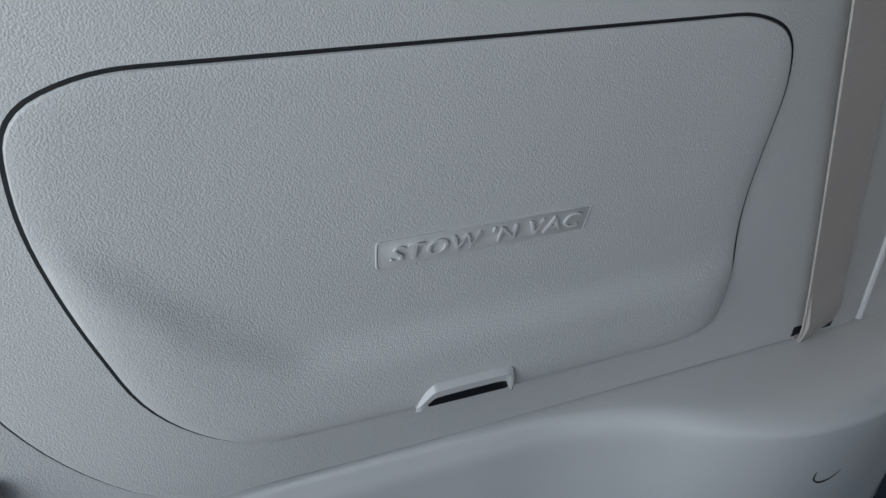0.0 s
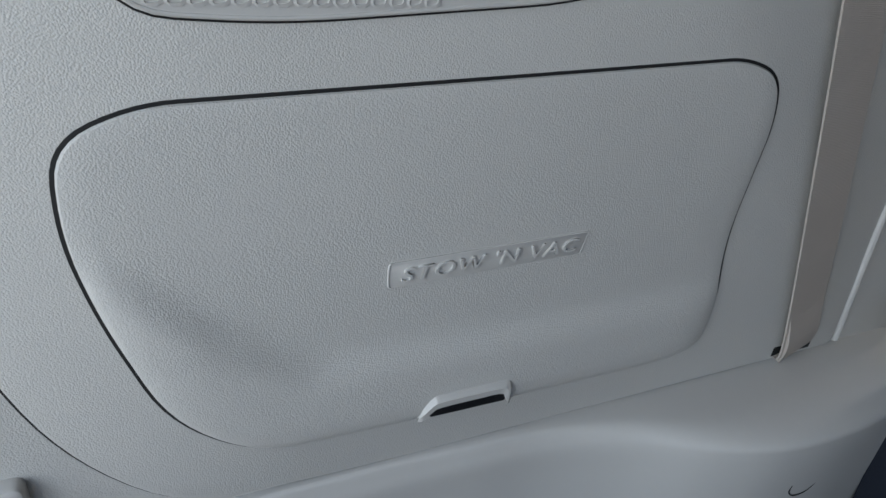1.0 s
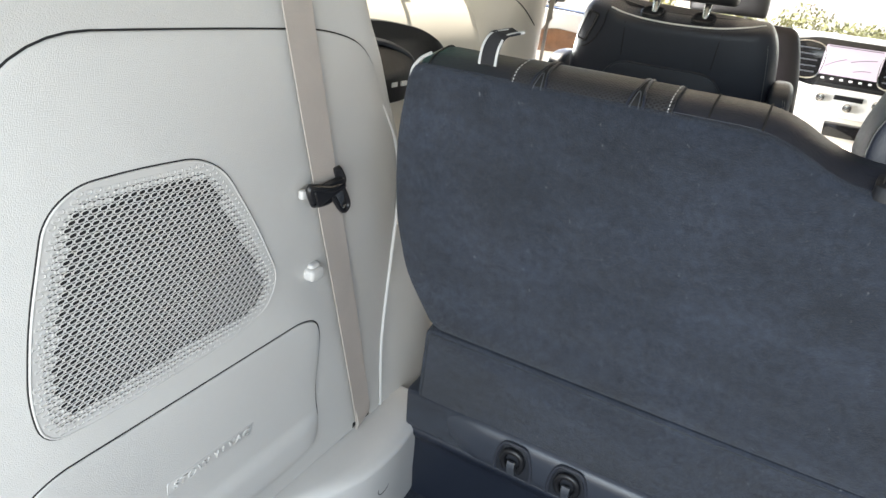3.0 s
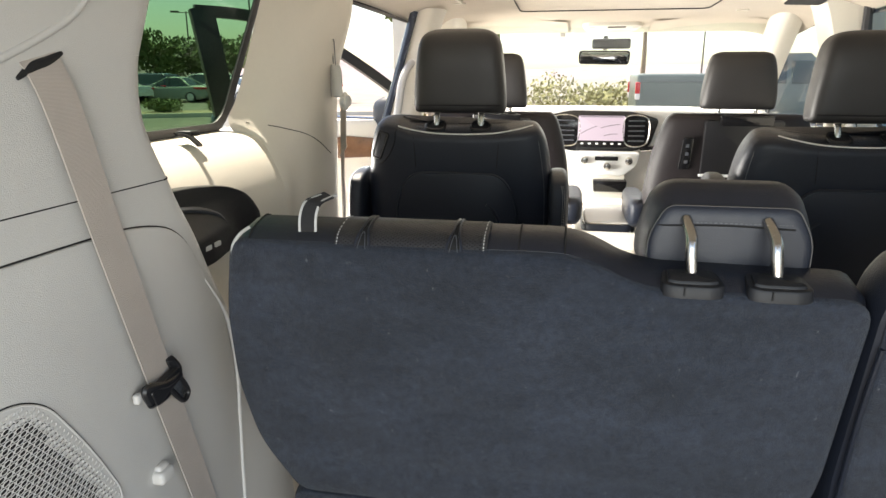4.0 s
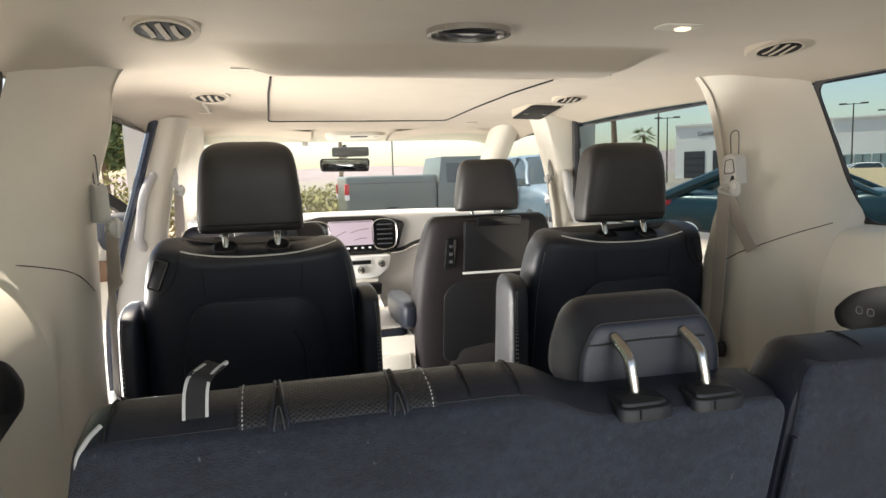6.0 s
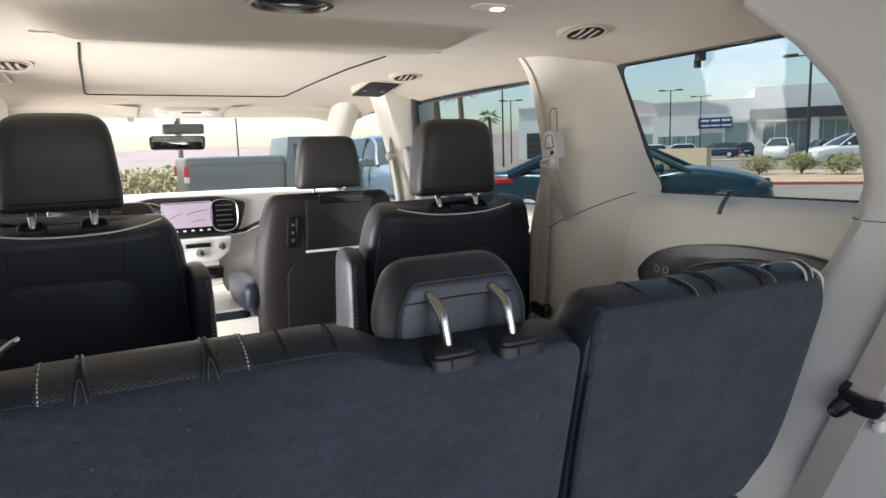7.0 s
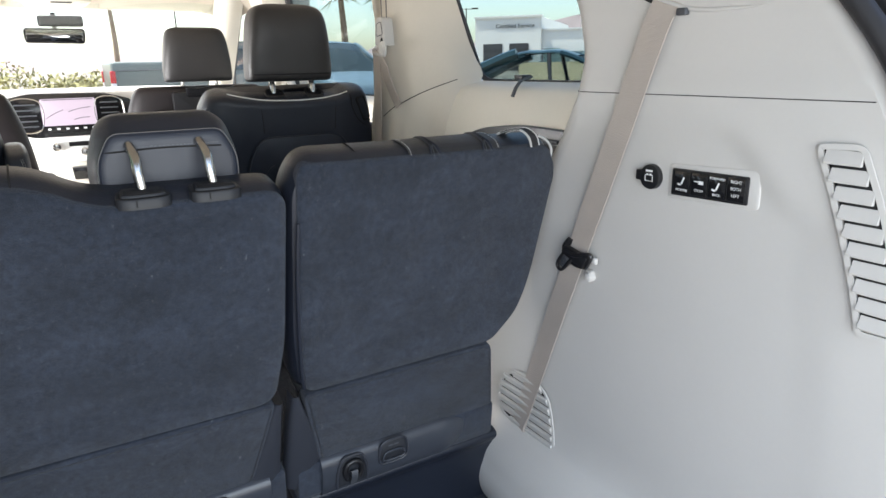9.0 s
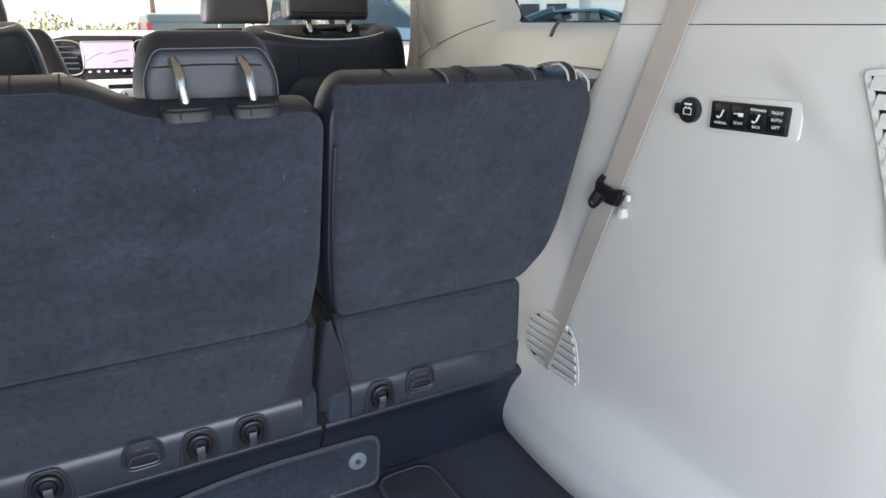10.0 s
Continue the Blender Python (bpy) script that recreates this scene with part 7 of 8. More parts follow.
def bed(name, az0, az1, d0, d1, material, label, kerb=None, h=0.12):
    root = thing(name, azd((az0 + az1) / 2, (d0 + d1) / 2), label, "planting bed", kind="structure")
    n = 12
    near = [azd(az0 + (az1 - az0) * k / n, d0) for k in range(n + 1)]
    far = [azd(az0 + (az1 - az0) * k / n, d1) for k in range(n + 1)]
    g = bmesh.new()
    U = Vector((0, 0, h))
    loft(g, [[p for p in near], [p + U for p in near], [(p + q) / 2 + U * 1.3 for p, q in zip(near, far)], [p + U for p in far], [p for p in far]])
    part("soil", g, material, root)
    if kerb:
        g = bmesh.new()
        loft(g, [[p + (q - p).normalized() * a + Vector((0, 0, z)) for p, q in zip(near, far)] for a, z in ((-0.15, 0), (-0.15, h + 0.03), (0.02, h + 0.03), (0.02, 0))])
        part("kerb", g, kerb, root)
    return root


bed("gravel_bed", 49, 70, 25.0, 37, M_DIRT, "tan gravel planting bed with red kerb", M_REDKERB, 0.06)
bed("gravel_bed_far", 40, 64, 60, 64, M_DIRT, "tan gravel strip before the building", M_KERB)
bed("gravel_bed_left", -60, -16, 26, 29, M_DIRT, "gravel planting strip with pale kerb", M_KERB)
bed("gravel_bed_near_left", -48, -20, 9.5, 11.5, M_KERB, "pale concrete island in the car park", M_KERB)
bed("gravel_bed_front", -14, 6, 15, 24, M_DIRT, "gravel bed with yellow shrubs", M_KERB)


def leaf_cloud(bm, c, r, n, size, rng, flat=1.0):
    for _ in range(n):
        d = Vector((rng.gauss(0, 1), rng.gauss(0, 1), rng.gauss(0, 1)))
        d = d.normalized() * r * (0.55 + 0.45 * rng.random())
        p = Vector(c) + Vector((d.x, d.y, d.z * flat))
        a = Vector((rng.uniform(-1, 1), rng.uniform(-1, 1), rng.uniform(-1, 1))).normalized() * size * rng.uniform(0.5, 1.2)
        b = a.orthogonal().normalized() * size * 0.45
        vs = [bm.verts.new(q) for q in (p - a, p + b, p + a, p - b)]
        bm.faces.new(vs)


def shrub(p, r, h, seed, material, label):
    rng = random.Random(seed)
    t = thing("shrub", p, label, "shrub", "shrubs in the beds")
    g = bmesh.new()
    for k in range(7):
        a = rng.uniform(0, 6.28)
        leaf_cloud(g, Vector(p) + Vector((math.cos(a) * r * 0.5 * rng.random(), math.sin(a) * r * 0.5 * rng.random(), h * rng.uniform(0.35, 0.6))), r * 0.55, 150, 0.07, rng, h / r * 0.75)
    part("foliage", g, material, t, smooth=False)
    g = bmesh.new()
    for k in range(5):
        a = rng.uniform(0, 6.28)
        tube(g, [Vector(p), Vector(p) + Vector((math.cos(a) * r * 0.3, math.sin(a) * r * 0.3, h * 0.5))], lambda f: 0.03 - 0.02 * f, 5, 5)
    part("stem", g, M_TRUNK, t)


for k, (az, d, r, h) in enumerate(((53.3, 31.5, 1.15, 0.95), (56.2, 31.5, 1.0, 0.95), (58.9, 31.0, 1.2, 1.0), (61.8, 31.5, 1.1, 0.9), (65.0, 31, 1.2, 1.0))):
    shrub(azd(az, d, 0.10), r, h, 10 + k, M_BUSH, "dry rounded olive shrub in a gravel bed")
for k, (az, d, r, h) in enumerate(((2.8, 17, 1.0, 1.2), (-0.5, 18, 1.3, 1.5), (4.5, 19, 1.1, 1.3), (-6, 17, 1.2, 1.5), (-10.5, 17, 1.3, 1.7), (-33, 27.5, 0.9, 0.6), (-28.5, 27.5, 0.8, 0.6), (-24.5, 27.5, 0.8, 0.6))):
    shrub(azd(az, d, 0.1), r, h, 30 + k, M_BUSH if az > -20 else M_LEAF, "yellow-green shrub in a gravel bed")


def broad_tree(p, h, r, seed):
    rng = random.Random(seed)
    t = thing("tree", p, "broad green parking lot tree", "tree", "broad trees")
    g = bmesh.new()
    top = Vector(p) + Vector((0, 0, h * 0.5))
    tube(g, [Vector(p), Vector(p) + Vector((0.1, 0, h * 0.25)), top], lambda f: 0.16 - 0.08 * f, 10, 8)
    for k in range(6):
        a = 1.05 * k + rng.random()
        e = top + Vector((math.cos(a) * r * 0.6, math.sin(a) * r * 0.6, h * rng.uniform(0.1, 0.35)))
        tube(g, [top - Vector((0, 0, 0.3)), (top + e) / 2 + Vector((0, 0, 0.2)), e], lambda f: 0.07 - 0.05 * f, 8, 6)
    part("trunk", g, M_TRUNK, t)
    g = bmesh.new()
    for k in range(14):
        a = rng.uniform(0, 6.28)
        q = r * rng.uniform(0.1, 0.75)
        leaf_cloud(g, top + Vector((math.cos(a) * q, math.sin(a) * q, h * rng.uniform(-0.05, 0.42))), r * rng.uniform(0.25, 0.42), 150, 0.22, rng, 0.8)
    part("crown", g, M_LEAF, t, smooth=False)


for k, (az, d, h, r) in enumerate(((-33.5, 60, 5.2, 3.2), (-30.5, 64, 4.6, 3.4), (-27.8, 58, 4.4, 3.0), (-25.2, 62, 4.8, 3.2), (-22.5, 60, 5.0, 3.0), (-37, 62, 5.4, 3.3), (-12.5, 26, 5.2, 2.2), (-9.0, 34, 5.0, 2.4))):
    broad_tree(azd(az, d), h, r, 60 + k)


def palm(p, h, seed):
    rng = random.Random(seed)
    t = thing("palm_tree", p, "tall fan palm with ragged green crown", "palm tree", "palm trees")
    g = bmesh.new()
    tube(g, [Vector(p), Vector(p) + Vector((0.1, 0, h * 0.5)), Vector(p) + Vector((0, 0.1, h))], lambda f: 0.24 - 0.09 * f + 0.01 * math.sin(f * 120), 40, 10)
    part("trunk", g, M_TRUNK, t)
    g = bmesh.new()
    top = Vector(p) + Vector((0, 0.1, h))
    for k in range(34):
        a = rng.uniform(0, 6.28)
        up = rng.uniform(-0.5, 1.1)
        L = rng.uniform(0.9, 1.4)
        d = Vector((math.cos(a) * math.cos(up), math.sin(a) * math.cos(up), math.sin(up)))
        e = top + d * L
        for j in range(7):
            f = Vector((-math.sin(a), math.cos(a), 0)) * (j - 3) * 0.13 + Vector((0, 0, -0.06 * abs(j - 3) - 0.12))
            w = d.cross(f + Vector((0, 0, 0.01))).normalized() * 0.035
            m = top + d * L * 0.45
            vs = [g.verts.new(q) for q in (m - w, m + w, e + f * 1.2 + w * 0.2, e + f * 1.2 - w * 0.2)]
            g.faces.new(vs)
        vs = [g.verts.new(q) for q in (top - Vector((0.02, 0.02, 0)), top + Vector((0.02, 0.02, 0)), top + d * L * 0.5)]
        g.faces.new(vs)
    part("crown", g, M_LEAF, t, smooth=False)


for k, (az, d, h) in enumerate(((27.2, 34, 4.8), (29.3, 44, 5.6), (23.6, 40, 5.2), (-24.0, 44, 5.5), (-20.8, 40, 6.0), (6.0, 60, 6.8), (31.8, 70, 5.0))):
    palm(azd(az, d), h, 90 + k)


def lamp_post(p, h, yaw):
    t = thing("street_lamp", p, "dark bronze double-headed car park lamp post", "street lamp", "car park lamps")
    g = bmesh.new()
    tube(g, [Vector(p), Vector(p) + Vector((0, 0, h))], lambda f: 0.09 - 0.03 * f, 6, 8)
    part("pole", g, M_POLE, t)
    r = Vector((math.cos(yaw), math.sin(yaw), 0))
    g = bmesh.new()
    tube(g, [Vector(p) + Vector((0, 0, h - 0.1)) - r * 0.9, Vector(p) + Vector((0, 0, h - 0.1)) + r * 0.9], 0.04, 4, 6)
    part("arm", g, M_POLE, t)
    for s in (-1, 1):
        g = bmesh.new()
        box(g, Vector(p) + Vector((0, 0, h - 0.05)) + r * s * 1.0, (0.75, 0.45, 0.16), 0.04, Matrix.Rotation(yaw, 4, "Z"))
        part("head", g, M_POLE, t)


for az, d, el in ((46.6, 85, 4.5), (48.9, 100, 3.9), (33.6, 80, 4.3), (32.9, 60, 6.4), (56.5, 42, 6.5), (-30.8, 70, 5.0), (-26.0, 60, 7.6), (10.5, 70, 6.5), (61.5, 75, 4.6)):
    lamp_post(azd(az, d), 1.4 + d * math.tan(radians(el)), radians(-az))

# mountains along the horizon
g = bmesh.new()
ridge = []
for k in range(181):
    az = -180 + 2 * k
    e = 2.1 + 1.1 * noise.noise(Vector((az * 0.05, 0.3, 0))) + 0.55 * noise.noise(Vector((az * 0.17, 2.3, 0))) + 0.25 * noise.noise(Vector((az * 0.5, 5.3, 0)))
    e += 1.5 * math.exp(-((az - 44) / 4.5) ** 2) + 0.9 * math.exp(-((az - 57) / 6) ** 2)
    ridge.append((az, max(0.5, e * (0.4 if -20 < az < 26 else 1.0))))
rows = []
for f, dd in ((0.0, 1700), (0.35, 1800), (0.7, 1900), (1.0, 2000)):
    rows.append([azd(az, dd, max(0, dd * math.tan(radians(e)) * f * (0.86 + 0.14 * f + 0.06 * noise.noise(Vector((az * 0.9, f * 4, 1)))))) for az, e in ridge])
loft(g, rows)
hills = part("backdrop", g, M_HILL, angle=80)
tagged(hills, "hazy brown desert mountains on the horizon", "mountains", kind="structure")

# ---------------------------------------------------------------- white showroom building
BD, BAZ = 110.0, 50.0
bfw = Vector((math.sin(radians(BAZ)), math.cos(radians(BAZ)), 0))
brt = Vector((math.cos(radians(BAZ)), -math.sin(radians(BAZ)), 0))
b0 = azd(BAZ, BD)
BF = lambda u, v, w: b0 + brt * u + Vector((0, 0, v)) - bfw * w
bld = thing("showroom_building", b0, "long white stucco showroom with dark glazed entrance", "building")


def block(name, u0, u1, z0, z1, w0, w1, material, parent=bld, label=""):
    g = bmesh.new()
    V = [g.verts.new(BF(u, z, w)) for u in (u0, u1) for z in (z0, z1) for w in (w0, w1)]
    for f in ((0, 1, 3, 2), (4, 6, 7, 5), (0, 4, 5, 1), (2, 3, 7, 6), (0, 2, 6, 4), (1, 5, 7, 3)):
        g.faces.new([V[i] for i in f])
    return part(name, g, material, parent, label, smooth=False)


w0 = block("service_wall", -31, -20.0, 0, 8.3, -30, 0, M_STUCCO)
w1 = block("wing_wall", -20, -9.0, 0, 6.2, -30, -0.6, M_STUCCO)
w2 = block("main_wall", -9.0, 5.2, 0, 7.9, -30, 1.0, M_STUCCO)
w3 = block("entrance_wall", 5.2, 34, 0, 9.6, -30, 1.5, M_STUCCO)
block("parapet", -31.1, -19.9, 8.3, 8.6, -1, 0.25, M_STUCCO)
block("parapet", -19.9, -9.0, 6.2, 6.45, -1.5, -0.4, M_STUCCO)
block("parapet", -9.0, 5.2, 7.9, 8.15, -1, 1.25, M_STUCCO)
block("canopy", 4.6, 30, 4.9, 6.3, 0, 4.0, M_DARKFACE, label="dark bronze entrance canopy")
for u in (5.4, 12.5, 20, 28):
    block("column", u, u + 1.0, 0, 4.9, 2.8, 3.6, M_STUCCO)
for k in range(7):
    u = 6.6 + 3.1 * k
    p = block("entrance_window", u, u + 2.9, 0.2, 4.4, 1.5, 1.62, M_SHOP)
    block("mullion", u + 1.4, u + 1.5, 0.2, 4.4, 1.62, 1.7, M_STUCCO, p)
for k in range(6):
    u = -14.5 + 2.1 * k
    if u + 1.9 < -9.2 or u > -9:
        p = block("shop_window", u, u + 1.9, 0.3, 2.9, 0.9 if u > -9 else -0.05, 1.12 if u > -9 else 0.12, M_SHOP)
        block("mullion", u + 0.9, u + 1.0, 0.3, 2.9, 1.1 if u > -9 else 0.1, 1.18 if u > -9 else 0.2, M_DARKFACE, p)
for u0, u1, z0, z1 in ((1.4, 4.4, 0.2, 4.6), (-2.2, 1.0, 0.2, 3.2)):
    block("shop_window", u0, u1, z0, z1, 0.9, 1.12, M_SHOP)
for u in (-29.6, -25.2):
    p = block("service_door", u, u + 3.2, 0, 4.3, -0.05, 0.1, M_DARKFACE)
    for k in range(3):
        block("door_rail", u, u + 3.2, 1.1 + 1.1 * k, 1.16 + 1.1 * k, 0.1, 0.14, M_POLE, p)
for k in range(4):
    u = -19.5 + 2.6 * k
    p = block("service_window" if k % 3 else "service_door", u, u + (1.6 if k % 3 else 2.6), 1.0 if k % 3 else 0.0, 2.6 if k % 3 else 3.4, -0.05, 0.1, M_SHOP)
sg = block("sign", -2.4, 2.3, 3.9, 5.5, 1.0, 1.2, M_SIGN, label="dark blue sign board")
for k in range(3):
    block("sign_bar", -2.1 + 1.5 * k, -0.9 + 1.5 * k, 4.9, 5.2, 1.2, 1.24, M_PRINT, sg)
    block("sign_bar", -2.1 + 1.5 * k, -0.8 + 1.5 * k, 4.2, 4.4, 1.2, 1.24, M_PRINT, sg)
lettering("lettering", "Certified Service", 0.95, axes(BF(-24.3, 7.0, 0.06), brt, (0, 0, 1)), M_DARKFACE, bld, 0.03, width=6.4, label="dark lettering on the wall")

wl_t = thing("boundary_wall", azd(46, 27), "low tan stucco boundary wall", "wall", kind="structure")
g = bmesh.new()
a, b = azd(38.5, 33), azd(49.6, 26)
d = (b - a).normalized()
n = Vector((-d.y, d.x, 0)) * 0.12
loft(g, [[p + n * k + Vector((0, 0, z)) for k, z in ((-1, 0), (-1, 1.3), (1, 1.3), (1, 0))] for p in (a, b)], closed=True, cap=True)
part("wall_body", g, M_TAN, wl_t, smooth=False)


# ---------------------------------------------------------------- cars
def car(name, label, m, paint, L=4.8, W=1.84, H=1.46, suv=False, group="parked cars", waist=0.63, pane_mat=None, lens=None):
    """A parked car, built round its own origin with its nose to +y, then moved to m."""
    root = thing(name, (0, 0, 0), label, "car", group)
    hl = L / 2
    hood = (waist + 0.03) * H if not suv else 0.62 * H
    def sect(y, zb, zt, hw, crown=0.03):
        return [Vector((-hw * 0.94, y, zb)), Vector((-hw, y, zb + (zt - zb) * 0.3)), Vector((-hw * 0.99, y, zb + (zt - zb) * 0.72)), Vector((-hw * 0.90, y, zt - 0.02)), Vector((-hw * 0.5, y, zt + crown * 0.7)), Vector((0, y, zt + crown)),
                Vector((hw * 0.5, y, zt + crown * 0.7)), Vector((hw * 0.90, y, zt - 0.02)), Vector((hw * 0.99, y, zb + (zt - zb) * 0.72)), Vector((hw, y, zb + (zt - zb) * 0.3)), Vector((hw * 0.94, y, zb))]
    w = W / 2
    belt = waist * H
    st = [(-hl, 0.42, belt * 0.98, w * 0.80), (-hl + 0.10, 0.28, belt * 1.04, w * 0.92), (-hl + 0.7, 0.22, belt * 1.06, w), (-0.6, 0.2, belt * 1.02, w), (0.6, 0.2, belt * 1.0, w), (hl * 0.48, 0.2, hood * 1.02, w), (hl - 0.5, 0.22, hood * 0.92, w * 0.97), (hl - 0.12, 0.26, hood * 0.78, w * 0.86), (hl, 0.34, hood * 0.62, w * 0.72)]
    rows = [sect(*q) for q in st]
    g = bmesh.new()
    R = [catmull(r, 31) for r in rows]
    cols = [catmull([r[i] for r in R], 40) for i in range(31)]
    loft(g, [[cols[i][j] for i in range(31)] for j in range(40)])
    for ring in (0, 39):
        g.verts.ensure_lookup_table()
        g.faces.new([g.verts[ring * 31 + i] for i in range(31)])
    part("body", g, paint, root)
    # glasshouse
    yb, yr, yf, yw = (-hl + (0.25 if suv else 0.6 if pane_mat else 0.95), -hl + (0.45 if suv else 1.65), 0.25, hl * 0.50)
    z0, z1 = belt * 1.0, H
    gh = [(yb, z0, w * 0.80), (yr, z1 - 0.06, w * 0.62), ((yr + yf) / 2, z1, w * 0.64), (yf, z1 - 0.05, w * 0.62), (yw, z0, w * 0.80)]
    g = bmesh.new()
    n = 24
    prof = catmull([Vector((y, z, hw)) for y, z, hw in gh], n)
    lay = []
    for p in prof:
        y, z, hw = p
        zz = max(z, z0 + 0.001)
        f = (zz - z0) / (z1 - z0)
        base = w * 0.90
        lay.append([Vector((-base, y, z0 - 0.03)), Vector((-(base + (hw - base) * f * 0.55), y, z0 + (zz - z0) * 0.6)), Vector((-hw * (1 - 0.0 * f), y, z0 + (zz - z0) * 0.93)), Vector((-hw * 0.75, y, zz)), Vector((0, y, zz + 0.02 * f)), Vector((hw * 0.75, y, zz)), Vector((hw, y, z0 + (zz - z0) * 0.93)), Vector(((base + (hw - base) * f * 0.55), y, z0 + (zz - z0) * 0.6)), Vector((base, y, z0 - 0.03))])
    loft(g, lay)
    part("glass", g, pane_mat or M_CARGLASS, root)
    # roof skin and pillars
    g = bmesh.new()
    rr = [p for p in prof if p[1] > z1 - 0.10]
    loft(g, [[Vector((x * p[2], p[0], z0 + (p[1] - z0) * zz + dz)) for x, zz, dz in ((-1.015, 0.93, 0.0), (-0.95, 0.965, 0.006), (-0.75, 1.0, 0.006), (0, 1.0, 0.028), (0.75, 1.0, 0.006), (0.95, 0.965, 0.006), (1.015, 0.93, 0.0))] for p in rr])
    part("roof", g, paint, root)
    for s in (-1, 1):
        def rail(f0, f1):
            pts = []
            for k in range(8):
                p = prof[int(round(f0 + (f1 - f0) * k / 7))]
                f = max(0, (p[1] - z0) / (z1 - z0))
                pts.append(Vector((s * (p[2] if f > 0.5 else w * 0.9 + (p[2] - w * 0.9) * f * 1.6) * 1.01, p[0], z0 + max(0, p[1] - z0) * 0.95)))
            return pts
        for nm, f0, f1 in (("rear_pillar", 0, 7), ("front_pillar", 16, n - 1)):
            g = bmesh.new()
            tube(g, rail(f0, f1), 0.10 if pane_mat and f0 == 0 else 0.045, 16, 7)
            part(nm, g, paint, root)
        g = bmesh.new()
        pm = Vector((s * w * 0.88, 0.0, z0 - 0.02))
        tube(g, [pm, Vector((s * w * 0.74, -0.05, z0 + (z1 - z0) * 0.55)), Vector((s * w * 0.64, -0.08, z1 - 0.05))], 0.035, 8, 6)
        part("middle_pillar", g, M_BLACK, root)
        g = bmesh.new()
        tube(g, [Vector((s * w * 0.90, yb + 0.1, z0 + 0.01)), Vector((s * w * 0.915, 0, z0 + 0.005)), Vector((s * w * 0.90, yw - 0.05, z0))], 0.012, 14, 5)
        part("belt_moulding", g, M_CHROME, root)
        rr2 = [((s * w * 1.06, yw - 0.45, z0 + 0.02), 0.05, 0.04), ((s * w * 1.09, yw - 0.45, z0 + 0.06), 0.11, 0.06), ((s * w * 1.09, yw - 0.45, z0 + 0.14), 0.11, 0.06), ((s * w * 1.09, yw - 0.45, z0 + 0.17), 0.08, 0.04)]
        part("side_mirror", pillow(rr2, 5, 3), paint, root)
        for yy in (-hl * 0.60, hl * 0.62):
            g = bmesh.new()
            disc(g, (s * (w - 0.20), yy, 0.33), (s, 0, 0), 0.33, 0.21, 28, 0.04)
            wh = part("wheel", g, M_TYRE, root)
            g = bmesh.new()
            disc(g, (s * (w + 0.002), yy, 0.33), (s, 0, 0), 0.22, 0.012, 20, 0.005)
            part("rim", g, M_SILVER, wh)
        g = bmesh.new()
        box(g, (s * w * 0.72, -hl + 0.10, belt * 0.90), (w * 0.42, 0.18, 0.13), 0.04, Matrix.Rotation(s * -0.35, 4, "Z"))
        box(g, (s * w * 0.955, -hl + 0.42, belt * 0.90), (0.10, 0.62, 0.12), 0.045, Matrix.Rotation(s * 0.09, 4, "Z"))
        part("tail_lamp", g, M_RED, root)
        g = bmesh.new()
        box(g, (s * w * 0.70, hl - 0.20, hood * 0.74), (w * 0.40, 0.25, 0.12), 0.04, Matrix.Rotation(s * -0.5, 4, "Z"))
        part("head_lamp", g, lens or M_LENS, root)
    g = bmesh.new()
    box(g, (0, -hl + 0.02, 0.62), (0.5, 0.05, 0.11), 0.01)
    part("plate_field", g, M_PRINT, root)
    root.matrix_basis = m
    return root


# dark teal saloon beside the van, its nose toward the van's rear
car("saloon_car", "dark teal metallic saloon car parked beside the van", pose(7.98, 8.48, 0, 0, 0, -142), M_TEAL, 4.9, 1.86, 1.50, waist=0.64, pane_mat=M_TINT, lens=M_CARGLASS)
# blue off-roader ahead to the right
car("off_road_car", "bright blue off-road car parked ahead", pose(6.1, 14.5, 0, 0, 0, 180), M_BLUE, 4.6, 1.88, 1.85, True)

# cars before the showroom and in the far rows
white_suv = car("white_suv", "white off-road car parked before the showroom", pose(*azd(54.6, 62), 0, 0, 118), M_WHITECAR, 4.8, 1.95, 1.8, True)
car("silver_pickup_car", "silver car parked before the showroom", pose(*azd(59.5, 46), 0, 0, 60), M_WHITECAR, 5.2, 1.95, 1.8, True)
for az, d, r, mat, lab in ((52.0, 84, -40, M_NAVY, "navy car parked before the showroom"), (50.2, 78, 30, M_NAVY, "dark car parked before the showroom"), (47.0, 80, 60, M_WHITECAR, "white car parked before the showroom"), (44.8, 78, 60, M_WHITECAR, "white car parked before the showroom"), (60.5, 84, -40, M_NAVY, "navy car parked before the showroom"), (57.4, 80, -40, M_NAVY, "navy car parked before the showroom")):
    car("far_car", lab, pose(*azd(az, d), 0, 0, r), mat, 4.6, 1.85, 1.6, True)
for k, az in enumerate((-36.5, -34.2, -32.0, -30.0, -28.1, -26.2, -24.0, -22.0)):
    d = 43 + 1.5 * (k % 2)
    car("far_car", "parked car in the far row" if k % 2 else "pale parked car in the far row", pose(*azd(az, d), 0, 0, 75 + 8 * (k % 3)), (M_WHITECAR, M_NAVY, M_PALE, M_WHITECAR)[k % 4], 4.7, 1.84, 1.45 + 0.2 * (k % 2), bool(k % 2))


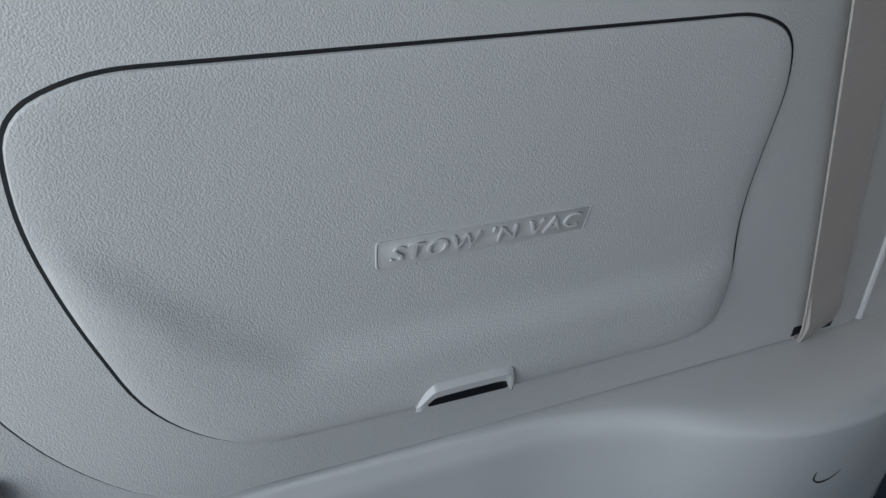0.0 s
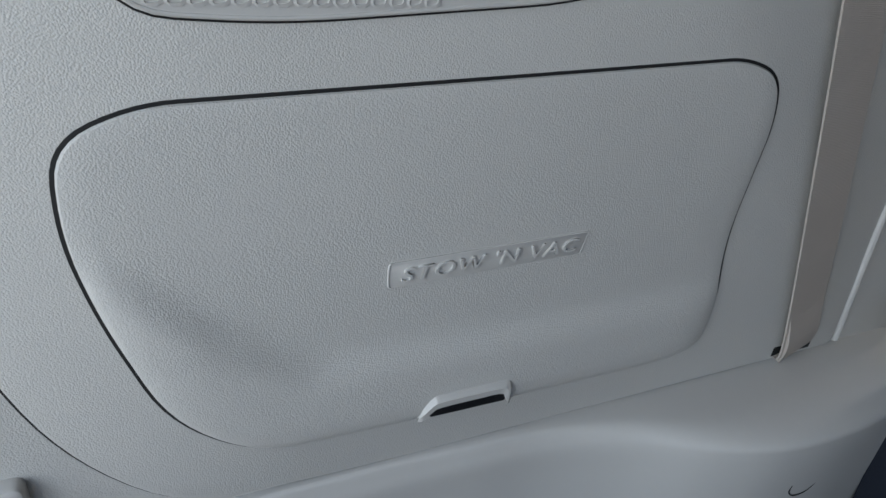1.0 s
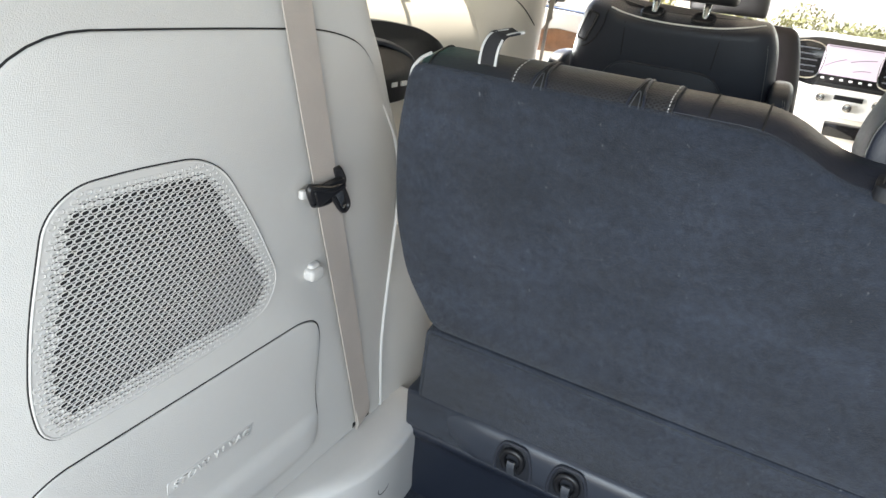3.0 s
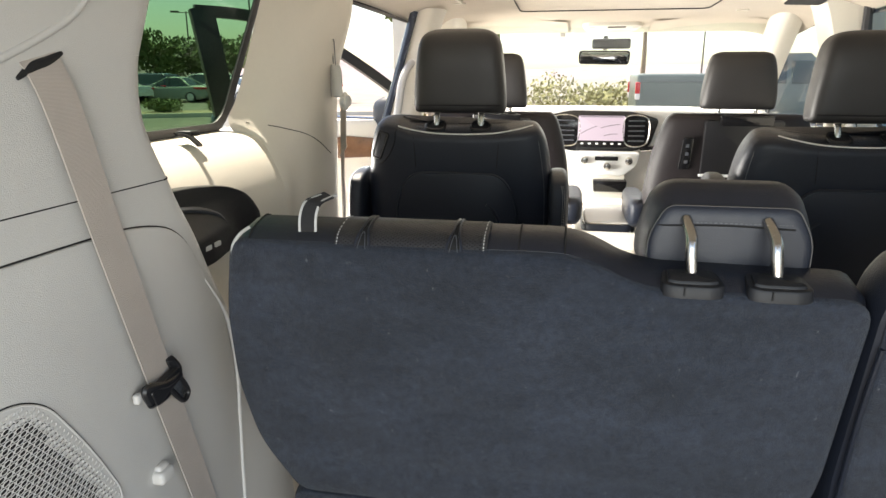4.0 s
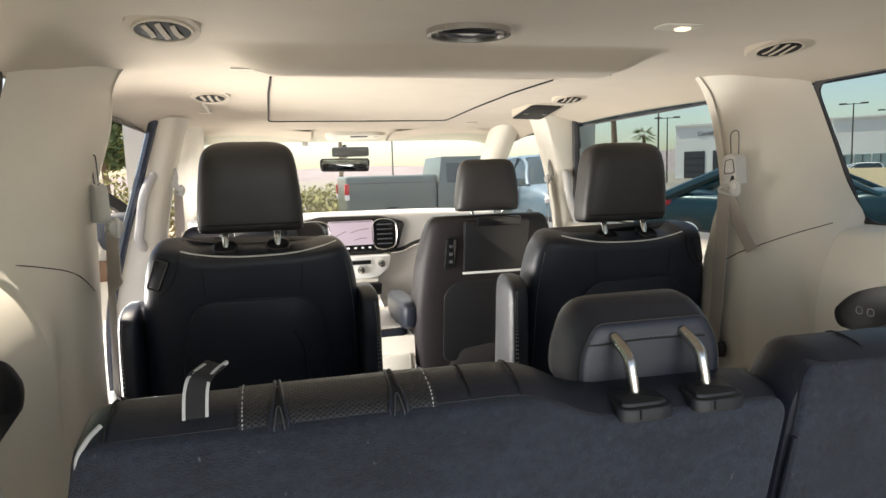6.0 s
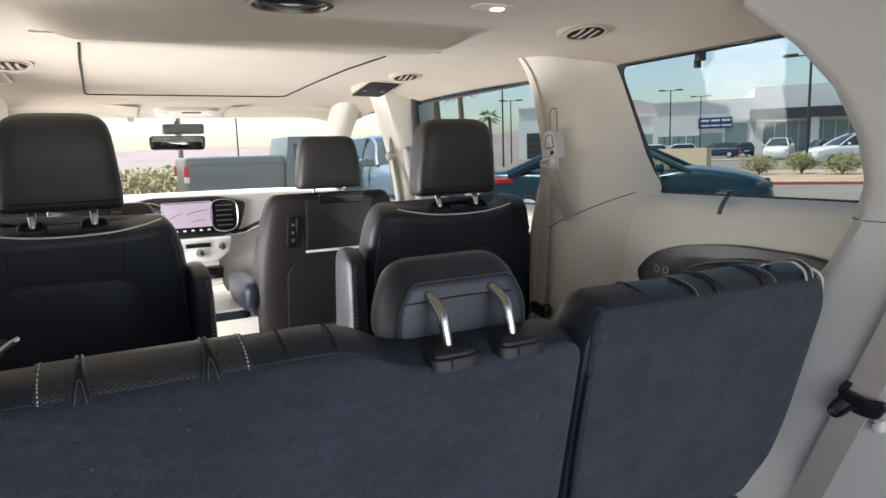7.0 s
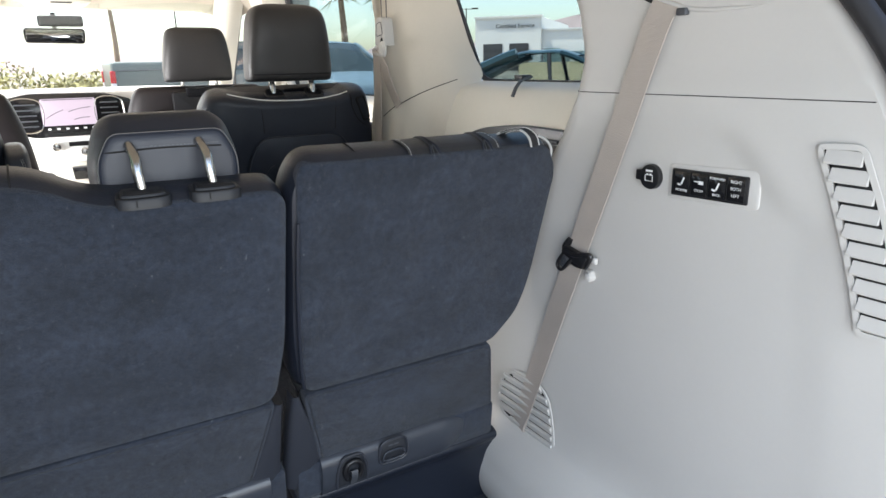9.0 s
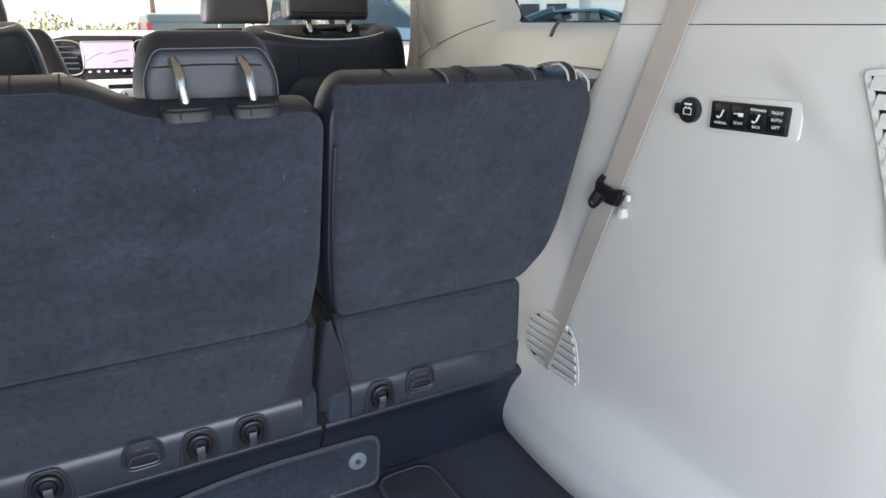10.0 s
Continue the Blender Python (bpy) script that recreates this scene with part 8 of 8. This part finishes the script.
def pickup(m):
    root = thing("pickup_truck", (0, 0, 0), "grey-green pickup truck parked across the van's nose", "pickup truck")
    g = bmesh.new()
    box(g, (-1.75, 0, 1.02), (2.1, 1.95, 0.92), 0.07)
    part("bed", g, M_PICKUP, root)
    g = bmesh.new()
    tube(g, [(-2.78, -0.985, 1.30), (-2.2, -0.99, 1.31), (-1.2, -0.99, 1.31), (-0.72, -0.985, 1.31)], 0.012, 16, 5)
    part("bed_crease", g, M_GREYPL, root)
    rows = [[Vector((x, y, z)) for x, y, z in ((x0, -0.97, 0.55), (x0, -0.98, 1.15), (x0 + s0, -0.80, 1.88 if k in (1, 2, 3) else 1.25), (x0 + s0, 0.80, 1.88 if k in (1, 2, 3) else 1.25), (x0, 0.98, 1.15), (x0, 0.97, 0.55))] for k, (x0, s0) in enumerate(((-0.68, 0), (-0.66, 0.12), (0.2, 0), (0.8, -0.2), (1.5, -0.2)))]
    g = bmesh.new()
    loft(g, rows, cap=True)
    part("cab", g, M_PICKUP, root)
    g = bmesh.new()
    for x0, x1 in ((-0.45, 0.15), (0.25, 0.95)):
        box(g, ((x0 + x1) / 2, -0.905, 1.50), (x1 - x0, 0.04, 0.46), 0.01, Matrix.Rotation(radians(-13), 4, "X"))
    part("cab_glass", g, M_CARGLASS, root)
    g = bmesh.new()
    box(g, (2.05, 0, 0.92), (1.25, 1.92, 0.68), 0.1)
    part("bonnet", g, M_PICKUP, root)
    for y in (-0.93, 0.93):
        g = bmesh.new()
        box(g, (-2.78, y, 1.18), (0.10, 0.14, 0.24), 0.02)
        tl = part("tail_lamp", g, M_RED, root)
        g = bmesh.new()
        box(g, (-2.78, y, 1.0), (0.10, 0.14, 0.12), 0.02)
        part("reverse_lamp", g, M_LENS, tl)
        for x in (-1.75, 1.85):
            g = bmesh.new()
            disc(g, (x, y * 0.82, 0.39), (0, math.copysign(1, y), 0), 0.39, 0.24, 28, 0.05)
            wh = part("wheel", g, M_TYRE, root)
            g = bmesh.new()
            disc(g, (x, y * 1.10, 0.39), (0, math.copysign(1, y), 0), 0.25, 0.01, 20, 0.004)
            part("rim", g, M_SILVER, wh)
    root.matrix_basis = m
    return root


pickup(pose(4.05, 15.2, 0))


# ---------------------------------------------------------------- open front door of the van
fd_root = thing("open_front_door", (-0.93, 3.0, 0.5), "open front door with black window frame and wood trim", "car door")
hx = Vector((-0.93, 3.02, 0))
de = Vector((-0.72, -0.69, 0)).normalized()
dn = Vector((0.69, -0.72, 0)).normalized()
DF = lambda s, z, w: hx + de * s + Vector((0, 0, z)) + dn * w
g = bmesh.new()
plate(g, rounded([(0.02, 0.45), (1.12, 0.45), (1.18, 0.8), (1.16, 1.22), (0.02, 1.15)], 0.05, 5), DF, -0.05, 0.05, 0.02)
part("door_panel", g, M_CREAM, fd_root)
g = bmesh.new()
plate(g, rounded([(0.0, 0.42), (1.15, 0.42), (1.21, 0.8), (1.18, 1.235), (0.0, 1.16)], 0.05, 5), DF, -0.10, -0.052, 0.02)
part("outer_skin", g, M_BODY, fd_root)
g = bmesh.new()
plate(g, rounded([(0.30, 0.98), (0.95, 1.0), (1.0, 1.06), (0.55, 1.10), (0.30, 1.07)], 0.02, 4), DF, 0.05, 0.065, 0.005)
part("wood_trim", g, M_WOOD, fd_root, "brown wood-look trim strip")
g = bmesh.new()
ribbon(g, [DF(1.13, 1.22, -0.02), DF(1.16, 1.45, -0.04), DF(1.19, 1.69, -0.07)], de, 0.105, 0.04, 12)
ribbon(g, [DF(1.22, 1.68, -0.07), DF(0.95, 1.665, -0.07), DF(0.65, 1.58, -0.06), DF(0.3, 1.38, -0.05), DF(0.06, 1.2, -0.04)], (0, 0, 1), 0.05, 0.04, 24)
part("window_frame", g, M_BLACK, fd_root)
mr = pillow([((-1.02, 2.78, 1.10), 0.06, 0.05), ((-1.06, 2.78, 1.14), 0.12, 0.07), ((-1.07, 2.78, 1.25), 0.12, 0.07), ((-1.06, 2.78, 1.29), 0.08, 0.05)], 7, 3)
part("door_mirror", mr, M_GREYPL, fd_root, "grey door mirror")

# raised tailgate above the opening, out of view, added to shade it
tg = thing("tailgate", (0, -0.5, 1.72), "unseen raised tailgate added to shade the cargo opening", "tailgate")
rows = [[Vector((x, y, z - 0.05 * (abs(x) / 0.7) ** 2)) for x in (-0.72, -0.35, 0, 0.35, 0.72)] for y, z in ((-0.34, 1.72), (-0.7, 1.83), (-1.1, 1.93), (-1.45, 1.96))]
part("shell", sheet(rows, 14, 12, (0, 0.01, 0.06)), M_BODY, tg)
